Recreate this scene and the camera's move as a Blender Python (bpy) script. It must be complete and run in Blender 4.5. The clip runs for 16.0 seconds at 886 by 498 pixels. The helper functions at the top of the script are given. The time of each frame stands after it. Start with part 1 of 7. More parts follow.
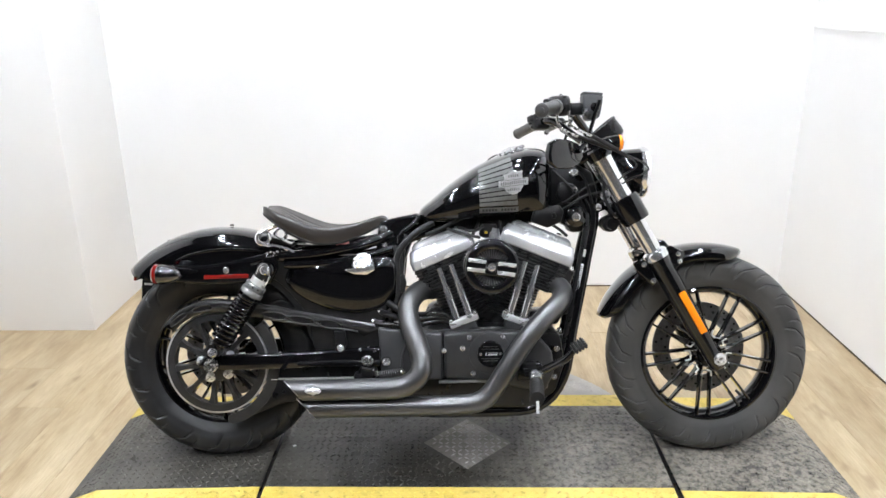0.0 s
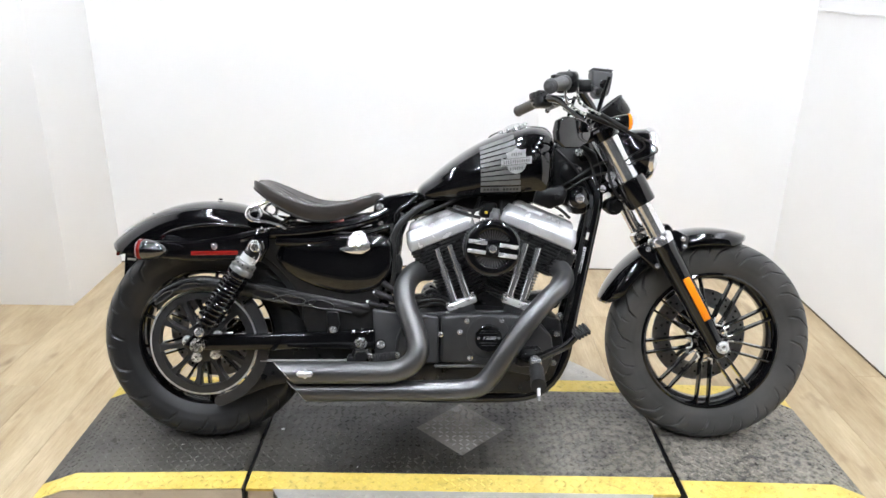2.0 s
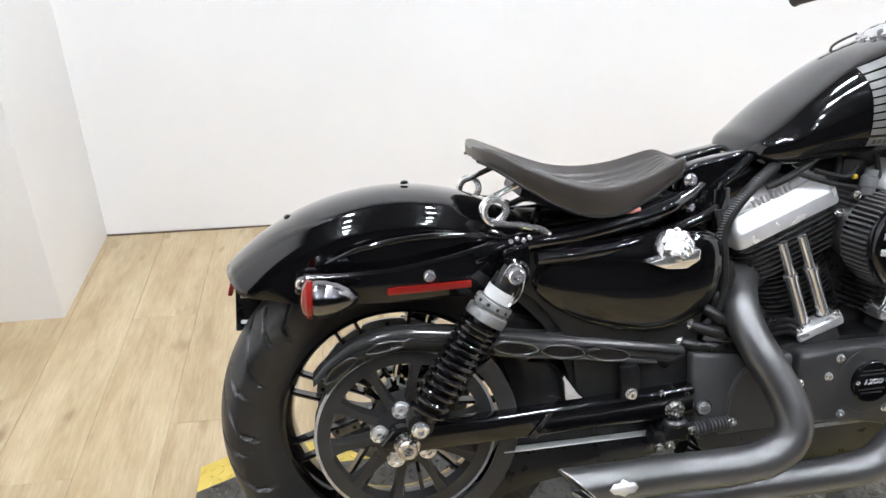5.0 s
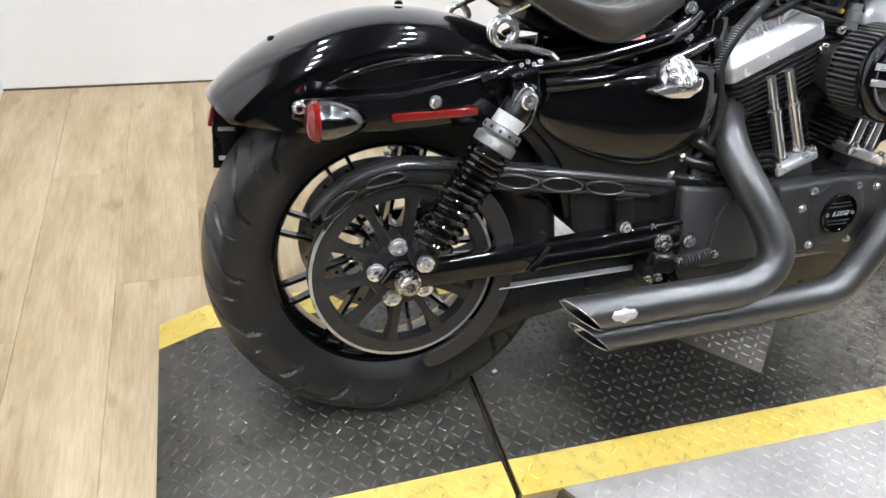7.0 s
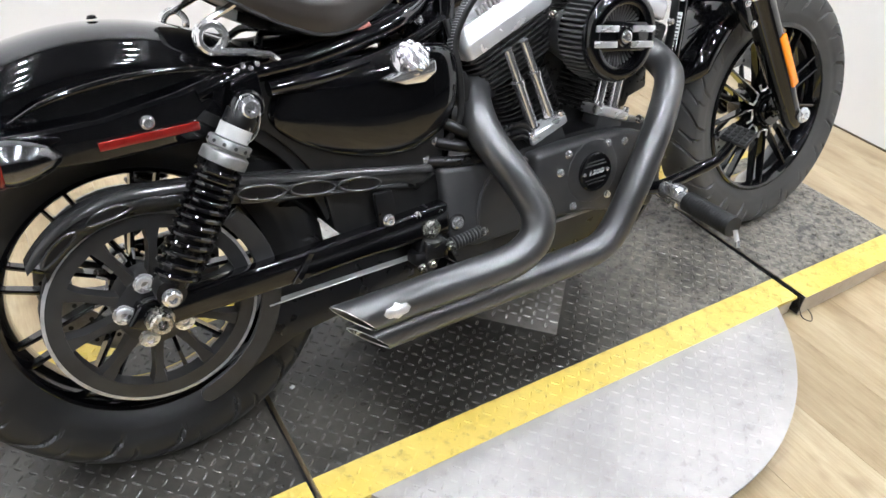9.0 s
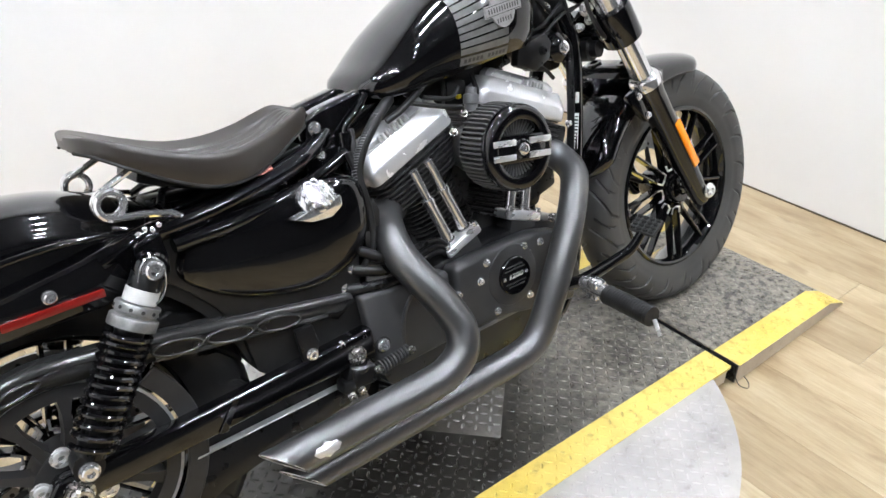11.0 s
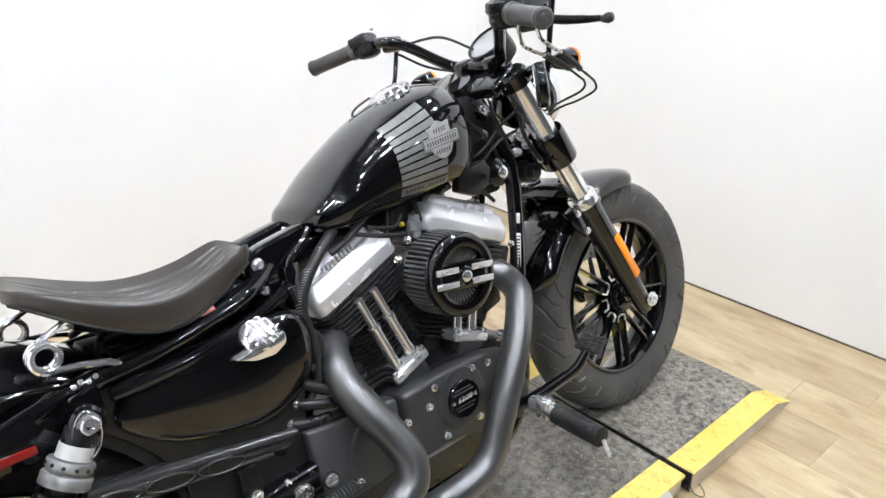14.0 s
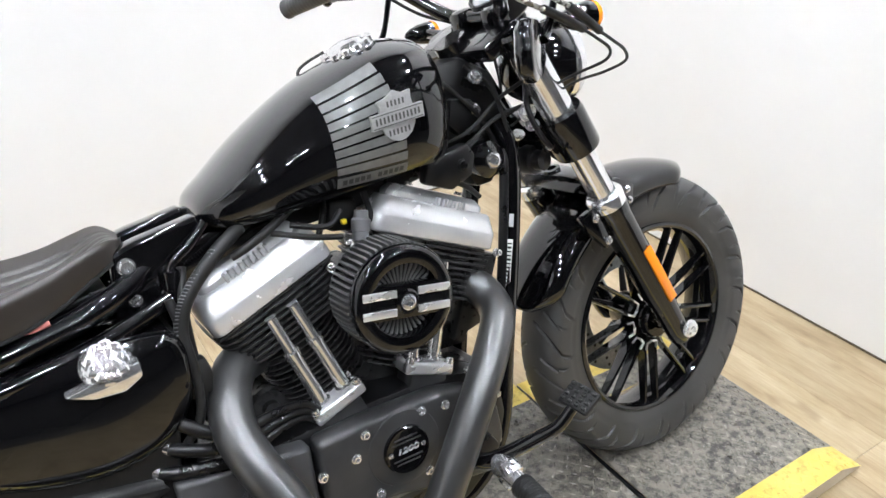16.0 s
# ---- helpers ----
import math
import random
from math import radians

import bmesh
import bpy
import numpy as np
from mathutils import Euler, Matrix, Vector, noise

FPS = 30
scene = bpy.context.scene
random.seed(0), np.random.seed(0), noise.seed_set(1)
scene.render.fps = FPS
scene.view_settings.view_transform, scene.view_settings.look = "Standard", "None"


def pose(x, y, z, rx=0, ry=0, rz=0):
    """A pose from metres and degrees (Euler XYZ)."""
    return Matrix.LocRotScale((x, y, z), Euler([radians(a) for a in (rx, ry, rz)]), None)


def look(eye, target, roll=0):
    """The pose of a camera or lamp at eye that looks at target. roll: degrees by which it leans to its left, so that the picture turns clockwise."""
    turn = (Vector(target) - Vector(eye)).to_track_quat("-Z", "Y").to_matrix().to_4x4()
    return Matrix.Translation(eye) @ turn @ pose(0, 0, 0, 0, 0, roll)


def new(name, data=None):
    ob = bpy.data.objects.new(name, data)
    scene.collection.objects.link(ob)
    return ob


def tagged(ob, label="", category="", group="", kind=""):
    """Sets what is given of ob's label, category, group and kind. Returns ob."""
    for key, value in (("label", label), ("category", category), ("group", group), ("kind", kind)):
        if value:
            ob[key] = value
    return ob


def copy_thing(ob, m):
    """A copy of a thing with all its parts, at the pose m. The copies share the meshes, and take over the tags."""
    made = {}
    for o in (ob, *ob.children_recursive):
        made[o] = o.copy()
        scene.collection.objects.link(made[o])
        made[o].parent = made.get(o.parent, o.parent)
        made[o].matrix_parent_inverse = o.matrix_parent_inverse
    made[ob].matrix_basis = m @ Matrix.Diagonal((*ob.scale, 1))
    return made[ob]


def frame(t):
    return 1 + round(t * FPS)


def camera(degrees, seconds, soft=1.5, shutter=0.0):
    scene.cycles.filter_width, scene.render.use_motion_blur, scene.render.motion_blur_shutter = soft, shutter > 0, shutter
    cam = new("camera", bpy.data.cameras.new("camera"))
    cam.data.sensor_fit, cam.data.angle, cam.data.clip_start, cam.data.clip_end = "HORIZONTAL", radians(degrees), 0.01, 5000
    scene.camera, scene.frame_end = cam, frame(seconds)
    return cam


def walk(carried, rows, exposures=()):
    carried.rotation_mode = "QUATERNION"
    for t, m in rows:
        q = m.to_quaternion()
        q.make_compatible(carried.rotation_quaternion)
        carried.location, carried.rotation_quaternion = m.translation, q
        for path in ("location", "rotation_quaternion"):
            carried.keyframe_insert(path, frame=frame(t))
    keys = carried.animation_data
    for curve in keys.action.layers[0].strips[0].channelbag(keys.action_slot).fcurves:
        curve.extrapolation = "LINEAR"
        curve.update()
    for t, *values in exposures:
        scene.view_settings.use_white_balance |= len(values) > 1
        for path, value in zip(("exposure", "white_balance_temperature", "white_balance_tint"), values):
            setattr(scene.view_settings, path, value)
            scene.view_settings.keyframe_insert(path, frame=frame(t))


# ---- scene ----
cam = camera(61.9, 16.0)
PATH = [
    (0, (-0.02, -2.034, 1.405), (-0.066, -0.141, 0.76), -0.7),
    (0.5, (0.002, -2.024, 1.404), (-0.071, -0.137, 0.745), -1.0),
    (1, (-0.016, -2.012, 1.398), (-0.076, -0.125, 0.737), -1.1),
    (1.5, (-0.021, -1.998, 1.39), (-0.075, -0.115, 0.719), -0.5),
    (2, (-0.074, -1.959, 1.38), (-0.066, -0.084, 0.683), 1.0),
    (2.5, (-0.186, -1.875, 1.369), (-0.132, 0.0, 0.678), -1.3),
    (3, (-0.248, -1.651, 1.34), (-0.247, 0.228, 0.653), -0.9),
    (3.5, (-0.416, -1.404, 1.353), (-0.56, 0.49, 0.726), -2.4),
    (4, (-0.625, -1.224, 1.341), (-0.511, 0.611, 0.555), -1.6),
    (4.2, (-0.671, -1.14, 1.324), (-0.548, 0.68, 0.503), -1.0),
    (6.3, (-1.006, -0.935, 1.168), (-0.471, 0.607, 0.013), 3.8),
    (6.5, (-1.004, -0.949, 1.164), (-0.495, 0.599, 0.004), 4.2),
    (7, (-1.012, -0.948, 1.139), (-0.48, 0.548, -0.076), 5.8),
    (7.5, (-0.973, -0.965, 1.122), (-0.371, 0.489, -0.112), 6.0),
    (8, (-0.934, -0.959, 1.123), (-0.23, 0.436, -0.124), 6.4),
    (8.5, (-0.899, -0.951, 1.13), (-0.091, 0.398, -0.107), 6.5),
    (9, (-0.857, -0.951, 1.144), (0.031, 0.365, -0.072), 4.9),
    (9.5, (-0.819, -0.959, 1.17), (0.134, 0.349, -0.005), 2.6),
    (10, (-0.795, -0.96, 1.197), (0.229, 0.366, 0.104), 0.8),
    (10.2, (-0.792, -0.959, 1.207), (0.24, 0.376, 0.133), 0.6),
    (12.3, (-0.773, -0.953, 1.227), (0.321, 0.386, 0.222), -0.1),
    (12.5, (-0.766, -0.957, 1.232), (0.347, 0.382, 0.246), -0.2),
    (13, (-0.756, -0.952, 1.258), (0.404, 0.39, 0.335), -0.2),
    (13.5, (-0.751, -0.944, 1.28), (0.446, 0.409, 0.421), -0.5),
    (14, (-0.756, -0.953, 1.288), (0.445, 0.411, 0.453), 0.1),
    (14.5, (-0.776, -0.959, 1.292), (0.379, 0.448, 0.465), 0.1),
    (15, (-0.712, -0.965, 1.287), (0.497, 0.404, 0.473), 0.6),
    (15.5, (-0.519, -0.931, 1.284), (0.486, 0.599, 0.479), 2.3),
    (16, (-0.362, -0.812, 1.236), (0.606, 0.647, 0.269), 1.8),
]
walk(cam, [(t, look(eye, target, roll)) for t, eye, target, roll in PATH])

# ---- world and exposure ----
world = bpy.data.worlds.new("world")
scene.world = world
world.use_nodes = True
world.node_tree.nodes["Background"].inputs[0].default_value = (0.95, 0.98, 1.0, 1)
world.node_tree.nodes["Background"].inputs[1].default_value = 0.01
scene.view_settings.exposure = 0.0
LAMP = 600.0


# ---- materials ----
def material(name, base, rough=0.5, metal=0.0, coat=0.0, emit=None, strength=0.0, spec=0.5):
    m = bpy.data.materials.new(name)
    m.use_nodes = True
    b = m.node_tree.nodes["Principled BSDF"]
    b.inputs["Base Color"].default_value = (*base, 1)
    b.inputs["Roughness"].default_value = rough
    b.inputs["Metallic"].default_value = metal
    b.inputs["Specular IOR Level"].default_value = spec
    b.inputs["Coat Weight"].default_value = coat
    b.inputs["Coat Roughness"].default_value = 0.03
    if emit:
        b.inputs["Emission Color"].default_value = (*emit, 1)
        b.inputs["Emission Strength"].default_value = strength
    return m


def nodes(m):
    nt = m.node_tree
    return nt, nt.nodes["Principled BSDF"]


def tex_noise(nt, scale, detail=4.0, stretch=None, rough=0.55, random_shift=False):
    co = nt.nodes.new("ShaderNodeTexCoord")
    mp = nt.nodes.new("ShaderNodeMapping")
    nt.links.new(co.outputs["Object"], mp.inputs[0])
    if stretch:
        mp.inputs["Scale"].default_value = stretch
    if random_shift:
        info = nt.nodes.new("ShaderNodeObjectInfo")
        mul = nt.nodes.new("ShaderNodeMath")
        mul.operation = "MULTIPLY"
        mul.inputs[1].default_value = 37.0
        nt.links.new(info.outputs["Random"], mul.inputs[0])
        nt.links.new(mul.outputs[0], mp.inputs["Location"])
    n = nt.nodes.new("ShaderNodeTexNoise")
    n.inputs["Scale"].default_value = scale
    n.inputs["Detail"].default_value = detail
    n.inputs["Roughness"].default_value = rough
    nt.links.new(mp.outputs[0], n.inputs["Vector"])
    return n


def ramp(nt, src, stops):
    r = nt.nodes.new("ShaderNodeValToRGB")
    el = r.color_ramp.elements
    while len(el) < len(stops):
        el.new(0.5)
    for e, (p, c) in zip(el, stops):
        e.position = p
        e.color = (*c, 1) if isinstance(c, tuple) else (c, c, c, 1)
    nt.links.new(src, r.inputs[0])
    return r


def bump(m, src, strength, distance):
    nt, b = nodes(m)
    k = nt.nodes.new("ShaderNodeBump")
    k.inputs["Strength"].default_value = strength
    k.inputs["Distance"].default_value = distance
    nt.links.new(src, k.inputs["Height"])
    nt.links.new(k.outputs[0], b.inputs["Normal"])


def vary(m, scale, c0, c1, lo=0.3, hi=0.7, rough=None, bumps=None, stretch=None, detail=5.0):
    nt, b = nodes(m)
    n = tex_noise(nt, scale, detail, stretch)
    r = ramp(nt, n.outputs[0], [(lo, c0), (hi, c1)])
    nt.links.new(r.outputs[0], b.inputs["Base Color"])
    if rough:
        q = ramp(nt, n.outputs[0], [(lo, rough[0]), (hi, rough[1])])
        nt.links.new(q.outputs[0], b.inputs["Roughness"])
    if bumps:
        f = tex_noise(nt, bumps[0], 3.0, stretch)
        bump(m, f.outputs[0], bumps[1], bumps[2])
    return m


GLOSS = material("gloss_black_paint", (0.006, 0.006, 0.007), 0.16, 0.0, 1.0, spec=0.15)
vary(GLOSS, 9, (0.002, 0.002, 0.0025), (0.0035, 0.0035, 0.004), rough=(0.1, 0.16))
SATIN = material("satin_black_powder_coat", (0.006, 0.006, 0.006), 0.3, spec=0.4)
vary(SATIN, 30, (0.004, 0.004, 0.0045), (0.008, 0.008, 0.0085), rough=(0.25, 0.36), bumps=(900, 0.15, 0.0004))
CASE = material("wrinkle_black_engine_paint", (0.02, 0.02, 0.021), 0.5, spec=0.45)
vary(CASE, 25, (0.027, 0.027, 0.0275), (0.040, 0.040, 0.0405), rough=(0.28, 0.38), bumps=(1400, 0.3, 0.0005))
FIN = material("black_cylinder_fin_paint", (0.007, 0.007, 0.007), 0.42, spec=0.4)
vary(FIN, 60, (0.020, 0.020, 0.020), (0.032, 0.032, 0.032), rough=(0.24, 0.36))
RUBBER = material("tyre_rubber", (0.012, 0.012, 0.012), 0.62, spec=0.5)
vary(RUBBER, 14, (0.011, 0.0111, 0.0117), (0.020, 0.0200, 0.0205), rough=(0.30, 0.44), bumps=(500, 0.12, 0.0005))
DUSTY = material("dusty_tyre_rubber", (0.012, 0.012, 0.012), 0.62, spec=0.5)
vary(DUSTY, 9, (0.036, 0.036, 0.0355), (0.066, 0.0645, 0.062), rough=(0.36, 0.55), bumps=(500, 0.12, 0.0005))
COVER = material("dark_grey_cover_paint", (0.05, 0.05, 0.052), 0.45)
vary(COVER, 20, (0.040, 0.040, 0.0415), (0.055, 0.055, 0.0565), rough=(0.36, 0.48), bumps=(1200, 0.15, 0.0004))
PLEAT = material("pleated_filter_gauze", (0.03, 0.03, 0.03), 0.5)
vary(PLEAT, 60, (0.045, 0.045, 0.045), (0.085, 0.085, 0.083), rough=(0.4, 0.55))
SOFT = material("black_rubber", (0.01, 0.01, 0.01), 0.5, spec=0.35)
vary(SOFT, 40, (0.007, 0.007, 0.007), (0.014, 0.014, 0.014), bumps=(700, 0.2, 0.0005))
CHROME = material("chrome", (0.88, 0.88, 0.89), 0.09, 0.9)
vary(CHROME, 90, (0.86, 0.86, 0.87), (0.9, 0.9, 0.91), rough=(0.06, 0.13))
ALU = material("polished_aluminium", (0.86, 0.86, 0.87), 0.3, 0.72)
vary(ALU, 40, (0.82, 0.82, 0.825), (0.90, 0.90, 0.905), rough=(0.23, 0.34), stretch=(0.3, 1.0, 1.0))
ROCKER = material("silver_rocker_paint", (0.8, 0.8, 0.8), 0.27, 0.55)
vary(ROCKER, 30, (0.78, 0.78, 0.785), (0.83, 0.83, 0.835), rough=(0.25, 0.28))
# black grip rubber, its base lightened to carry the sheen of the lamps
GRIP = material("sheen_toned_grip_rubber", (0.05, 0.05, 0.05), 0.45)
vary(GRIP, 30, (0.040, 0.040, 0.040), (0.070, 0.070, 0.069), rough=(0.32, 0.46), bumps=(700, 0.15, 0.0004))
PLUG = material("grey_moulded_plastic", (0.16, 0.16, 0.165), 0.45)
STEEL = material("zinc_steel", (0.62, 0.61, 0.58), 0.25, 1.0)
vary(STEEL, 120, (0.5, 0.49, 0.47), (0.7, 0.69, 0.66), rough=(0.18, 0.34))
EXH = material("matte_grey_exhaust_coating", (0.14, 0.14, 0.145), 0.4, 0.78)
vary(EXH, 7, (0.108, 0.1075, 0.1075), (0.142, 0.1415, 0.1415), rough=(0.28, 0.36), bumps=(1500, 0.08, 0.0003))
LEATHER = material("black_leather", (0.022, 0.02, 0.019), 0.36, spec=0.65)
vary(LEATHER, 24, (0.024, 0.0195, 0.0163), (0.029, 0.0236, 0.0194), rough=(0.31, 0.35), bumps=(700, 0.02, 0.0003))
PULLEY = material("dark_grey_pulley_coating", (0.045, 0.046, 0.048), 0.5)
vary(PULLEY, 30, (0.016, 0.016, 0.0165), (0.028, 0.028, 0.0285), rough=(0.36, 0.5))
WORN = material("worn_bare_pulley_edge", (0.4, 0.4, 0.4), 0.45, 0.6)
vary(WORN, 60, (0.42, 0.42, 0.42), (0.62, 0.62, 0.62))
COLLAR = material("worn_grey_collar", (0.2, 0.2, 0.2), 0.35, 0.6)
vary(COLLAR, 50, (0.16, 0.16, 0.158), (0.30, 0.30, 0.295), rough=(0.28, 0.42))
RED = material("red_lens", (0.18, 0.009, 0.007), 0.12, 0.0, 0.6)
AMBER = material("amber_lens", (0.95, 0.27, 0.01), 0.2, 0.0, 0.5)
SMOKE = material("dark_chrome", (0.14, 0.14, 0.145), 0.16, 1.0)
SATINGREY = material("satin_silver_collar", (0.62, 0.62, 0.61), 0.42, 0.25)
vary(SATINGREY, 60, (0.54, 0.54, 0.53), (0.66, 0.66, 0.65), rough=(0.36, 0.5))
SILVER = material("silver_decal", (0.2, 0.2, 0.195), 0.35, 0.0, 0.6, spec=0.3)
vary(SILVER, 60, (0.11, 0.11, 0.107), (0.15, 0.15, 0.147))
PEWTER = material("pewter_badge", (0.5, 0.49, 0.48), 0.42, 0.35)
vary(PEWTER, 150, (0.32, 0.315, 0.31), (0.42, 0.415, 0.41))
BADGEDARK = material("pewter_recess", (0.08, 0.078, 0.075), 0.5, 0.3)
DARKTXT = material("black_lettering", (0.02, 0.02, 0.02), 0.4)
WHITETXT = material("white_sticker", (0.75, 0.75, 0.74), 0.4)
GLASS = material("clear_lens", (0.9, 0.9, 0.9), 0.03, 0.0)
GLASS.node_tree.nodes["Principled BSDF"].inputs["Transmission Weight"].default_value = 1.0
DIAL = material("gauge_face", (0.35, 0.35, 0.35), 0.25, 0.3, 1.0)
GUARD = material("satin_black_guard_coating", (0.016, 0.016, 0.016), 0.3)
vary(GUARD, 30, (0.022, 0.022, 0.022), (0.036, 0.036, 0.035), rough=(0.14, 0.24))
DISC = material("brake_disc_steel", (0.3, 0.3, 0.3), 0.35, 1.0)
vary(DISC, 80, (0.22, 0.22, 0.22), (0.34, 0.34, 0.34))
BELT = material("drive_belt_rubber", (0.02, 0.02, 0.02), 0.6)
RADIAL = material("filter_gauze", (0.12, 0.12, 0.118), 0.5, 0.3)
HOLE = material("pipe_bore", (0.01, 0.01, 0.01), 0.8)

WALL = material("white_wall_paint", (0.82, 0.81, 0.80), 0.55)
vary(WALL, 1.3, (0.80, 0.79, 0.775), (0.84, 0.835, 0.825), rough=(0.45, 0.6), bumps=(260, 0.05, 0.0006))
# unseen walls outside the bay, kept dark so the gloss black reflects dark
GREYWALL = material("unseen_dark_wall", (0.07, 0.066, 0.06), 0.7)
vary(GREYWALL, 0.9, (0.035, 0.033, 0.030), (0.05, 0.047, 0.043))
FRONTWALL = material("unseen_grey_wall", (0.13, 0.128, 0.125), 0.7)
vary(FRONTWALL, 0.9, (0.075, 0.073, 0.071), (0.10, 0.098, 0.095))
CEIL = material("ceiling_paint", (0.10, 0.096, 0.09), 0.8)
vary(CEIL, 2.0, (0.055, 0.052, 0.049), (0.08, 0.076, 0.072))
SUBFLOOR = material("subfloor", (0.10, 0.075, 0.05), 0.9)
vary(SUBFLOOR, 3.0, (0.08, 0.06, 0.04), (0.12, 0.09, 0.06))
OUTFLOOR = material("unseen_grey_floor", (0.08, 0.078, 0.075), 0.7)
vary(OUTFLOOR, 2.0, (0.07, 0.068, 0.065), (0.10, 0.098, 0.094))
LIGHT = material("led_diffuser", (0.9, 0.9, 0.9), 0.4, emit=(0.92, 0.97, 1.06), strength=LAMP)
LAMPBODY = material("white_lamp_housing", (0.75, 0.75, 0.75), 0.4)


def wood():
    m = material("vinyl_oak_plank", (0.5, 0.38, 0.25), 0.4)
    nt, b = nodes(m)
    big = tex_noise(nt, 2.4, 6.0, (5.0, 1.1, 1.0), 0.62, True)
    grain = tex_noise(nt, 26.0, 6.0, (7.0, 0.5, 1.0), 0.65, True)
    knots = tex_noise(nt, 7.5, 2.0, (1.5, 0.7, 1.0), 0.5, True)
    c1 = ramp(nt, big.outputs[0], [(0.25, (0.29, 0.205, 0.110)), (0.45, (0.45, 0.35, 0.212)), (0.75, (0.58, 0.485, 0.325))])
    c2 = ramp(nt, grain.outputs[0], [(0.3, (0.62, 0.56, 0.5)), (0.62, (1.0, 1.0, 1.0))])
    c3 = ramp(nt, knots.outputs[0], [(0.24, (0.40, 0.31, 0.23)), (0.36, (1.0, 1.0, 1.0))])
    mix = nt.nodes.new("ShaderNodeMix")
    mix.data_type, mix.blend_type = "RGBA", "MULTIPLY"
    mix.inputs[0].default_value = 0.5
    nt.links.new(c1.outputs[0], mix.inputs[6])
    nt.links.new(c2.outputs[0], mix.inputs[7])
    mix3 = nt.nodes.new("ShaderNodeMix")
    mix3.data_type, mix3.blend_type = "RGBA", "MULTIPLY"
    mix3.inputs[0].default_value = 0.7
    nt.links.new(mix.outputs[2], mix3.inputs[6])
    nt.links.new(c3.outputs[0], mix3.inputs[7])
    info = nt.nodes.new("ShaderNodeObjectInfo")
    tint = ramp(nt, info.outputs["Random"], [(0.0, (0.80, 0.78, 0.75)), (0.5, (0.90, 0.89, 0.87)), (1.0, (1.0, 0.99, 0.975))])
    mix2 = nt.nodes.new("ShaderNodeMix")
    mix2.data_type, mix2.blend_type = "RGBA", "MULTIPLY"
    mix2.inputs[0].default_value = 1.0
    nt.links.new(mix3.outputs[2], mix2.inputs[6])
    nt.links.new(tint.outputs[0], mix2.inputs[7])
    nt.links.new(mix2.outputs[2], b.inputs["Base Color"])
    bump(m, grain.outputs[0], 0.12, 0.001)
    b.inputs["Roughness"].default_value = 0.29
    return m


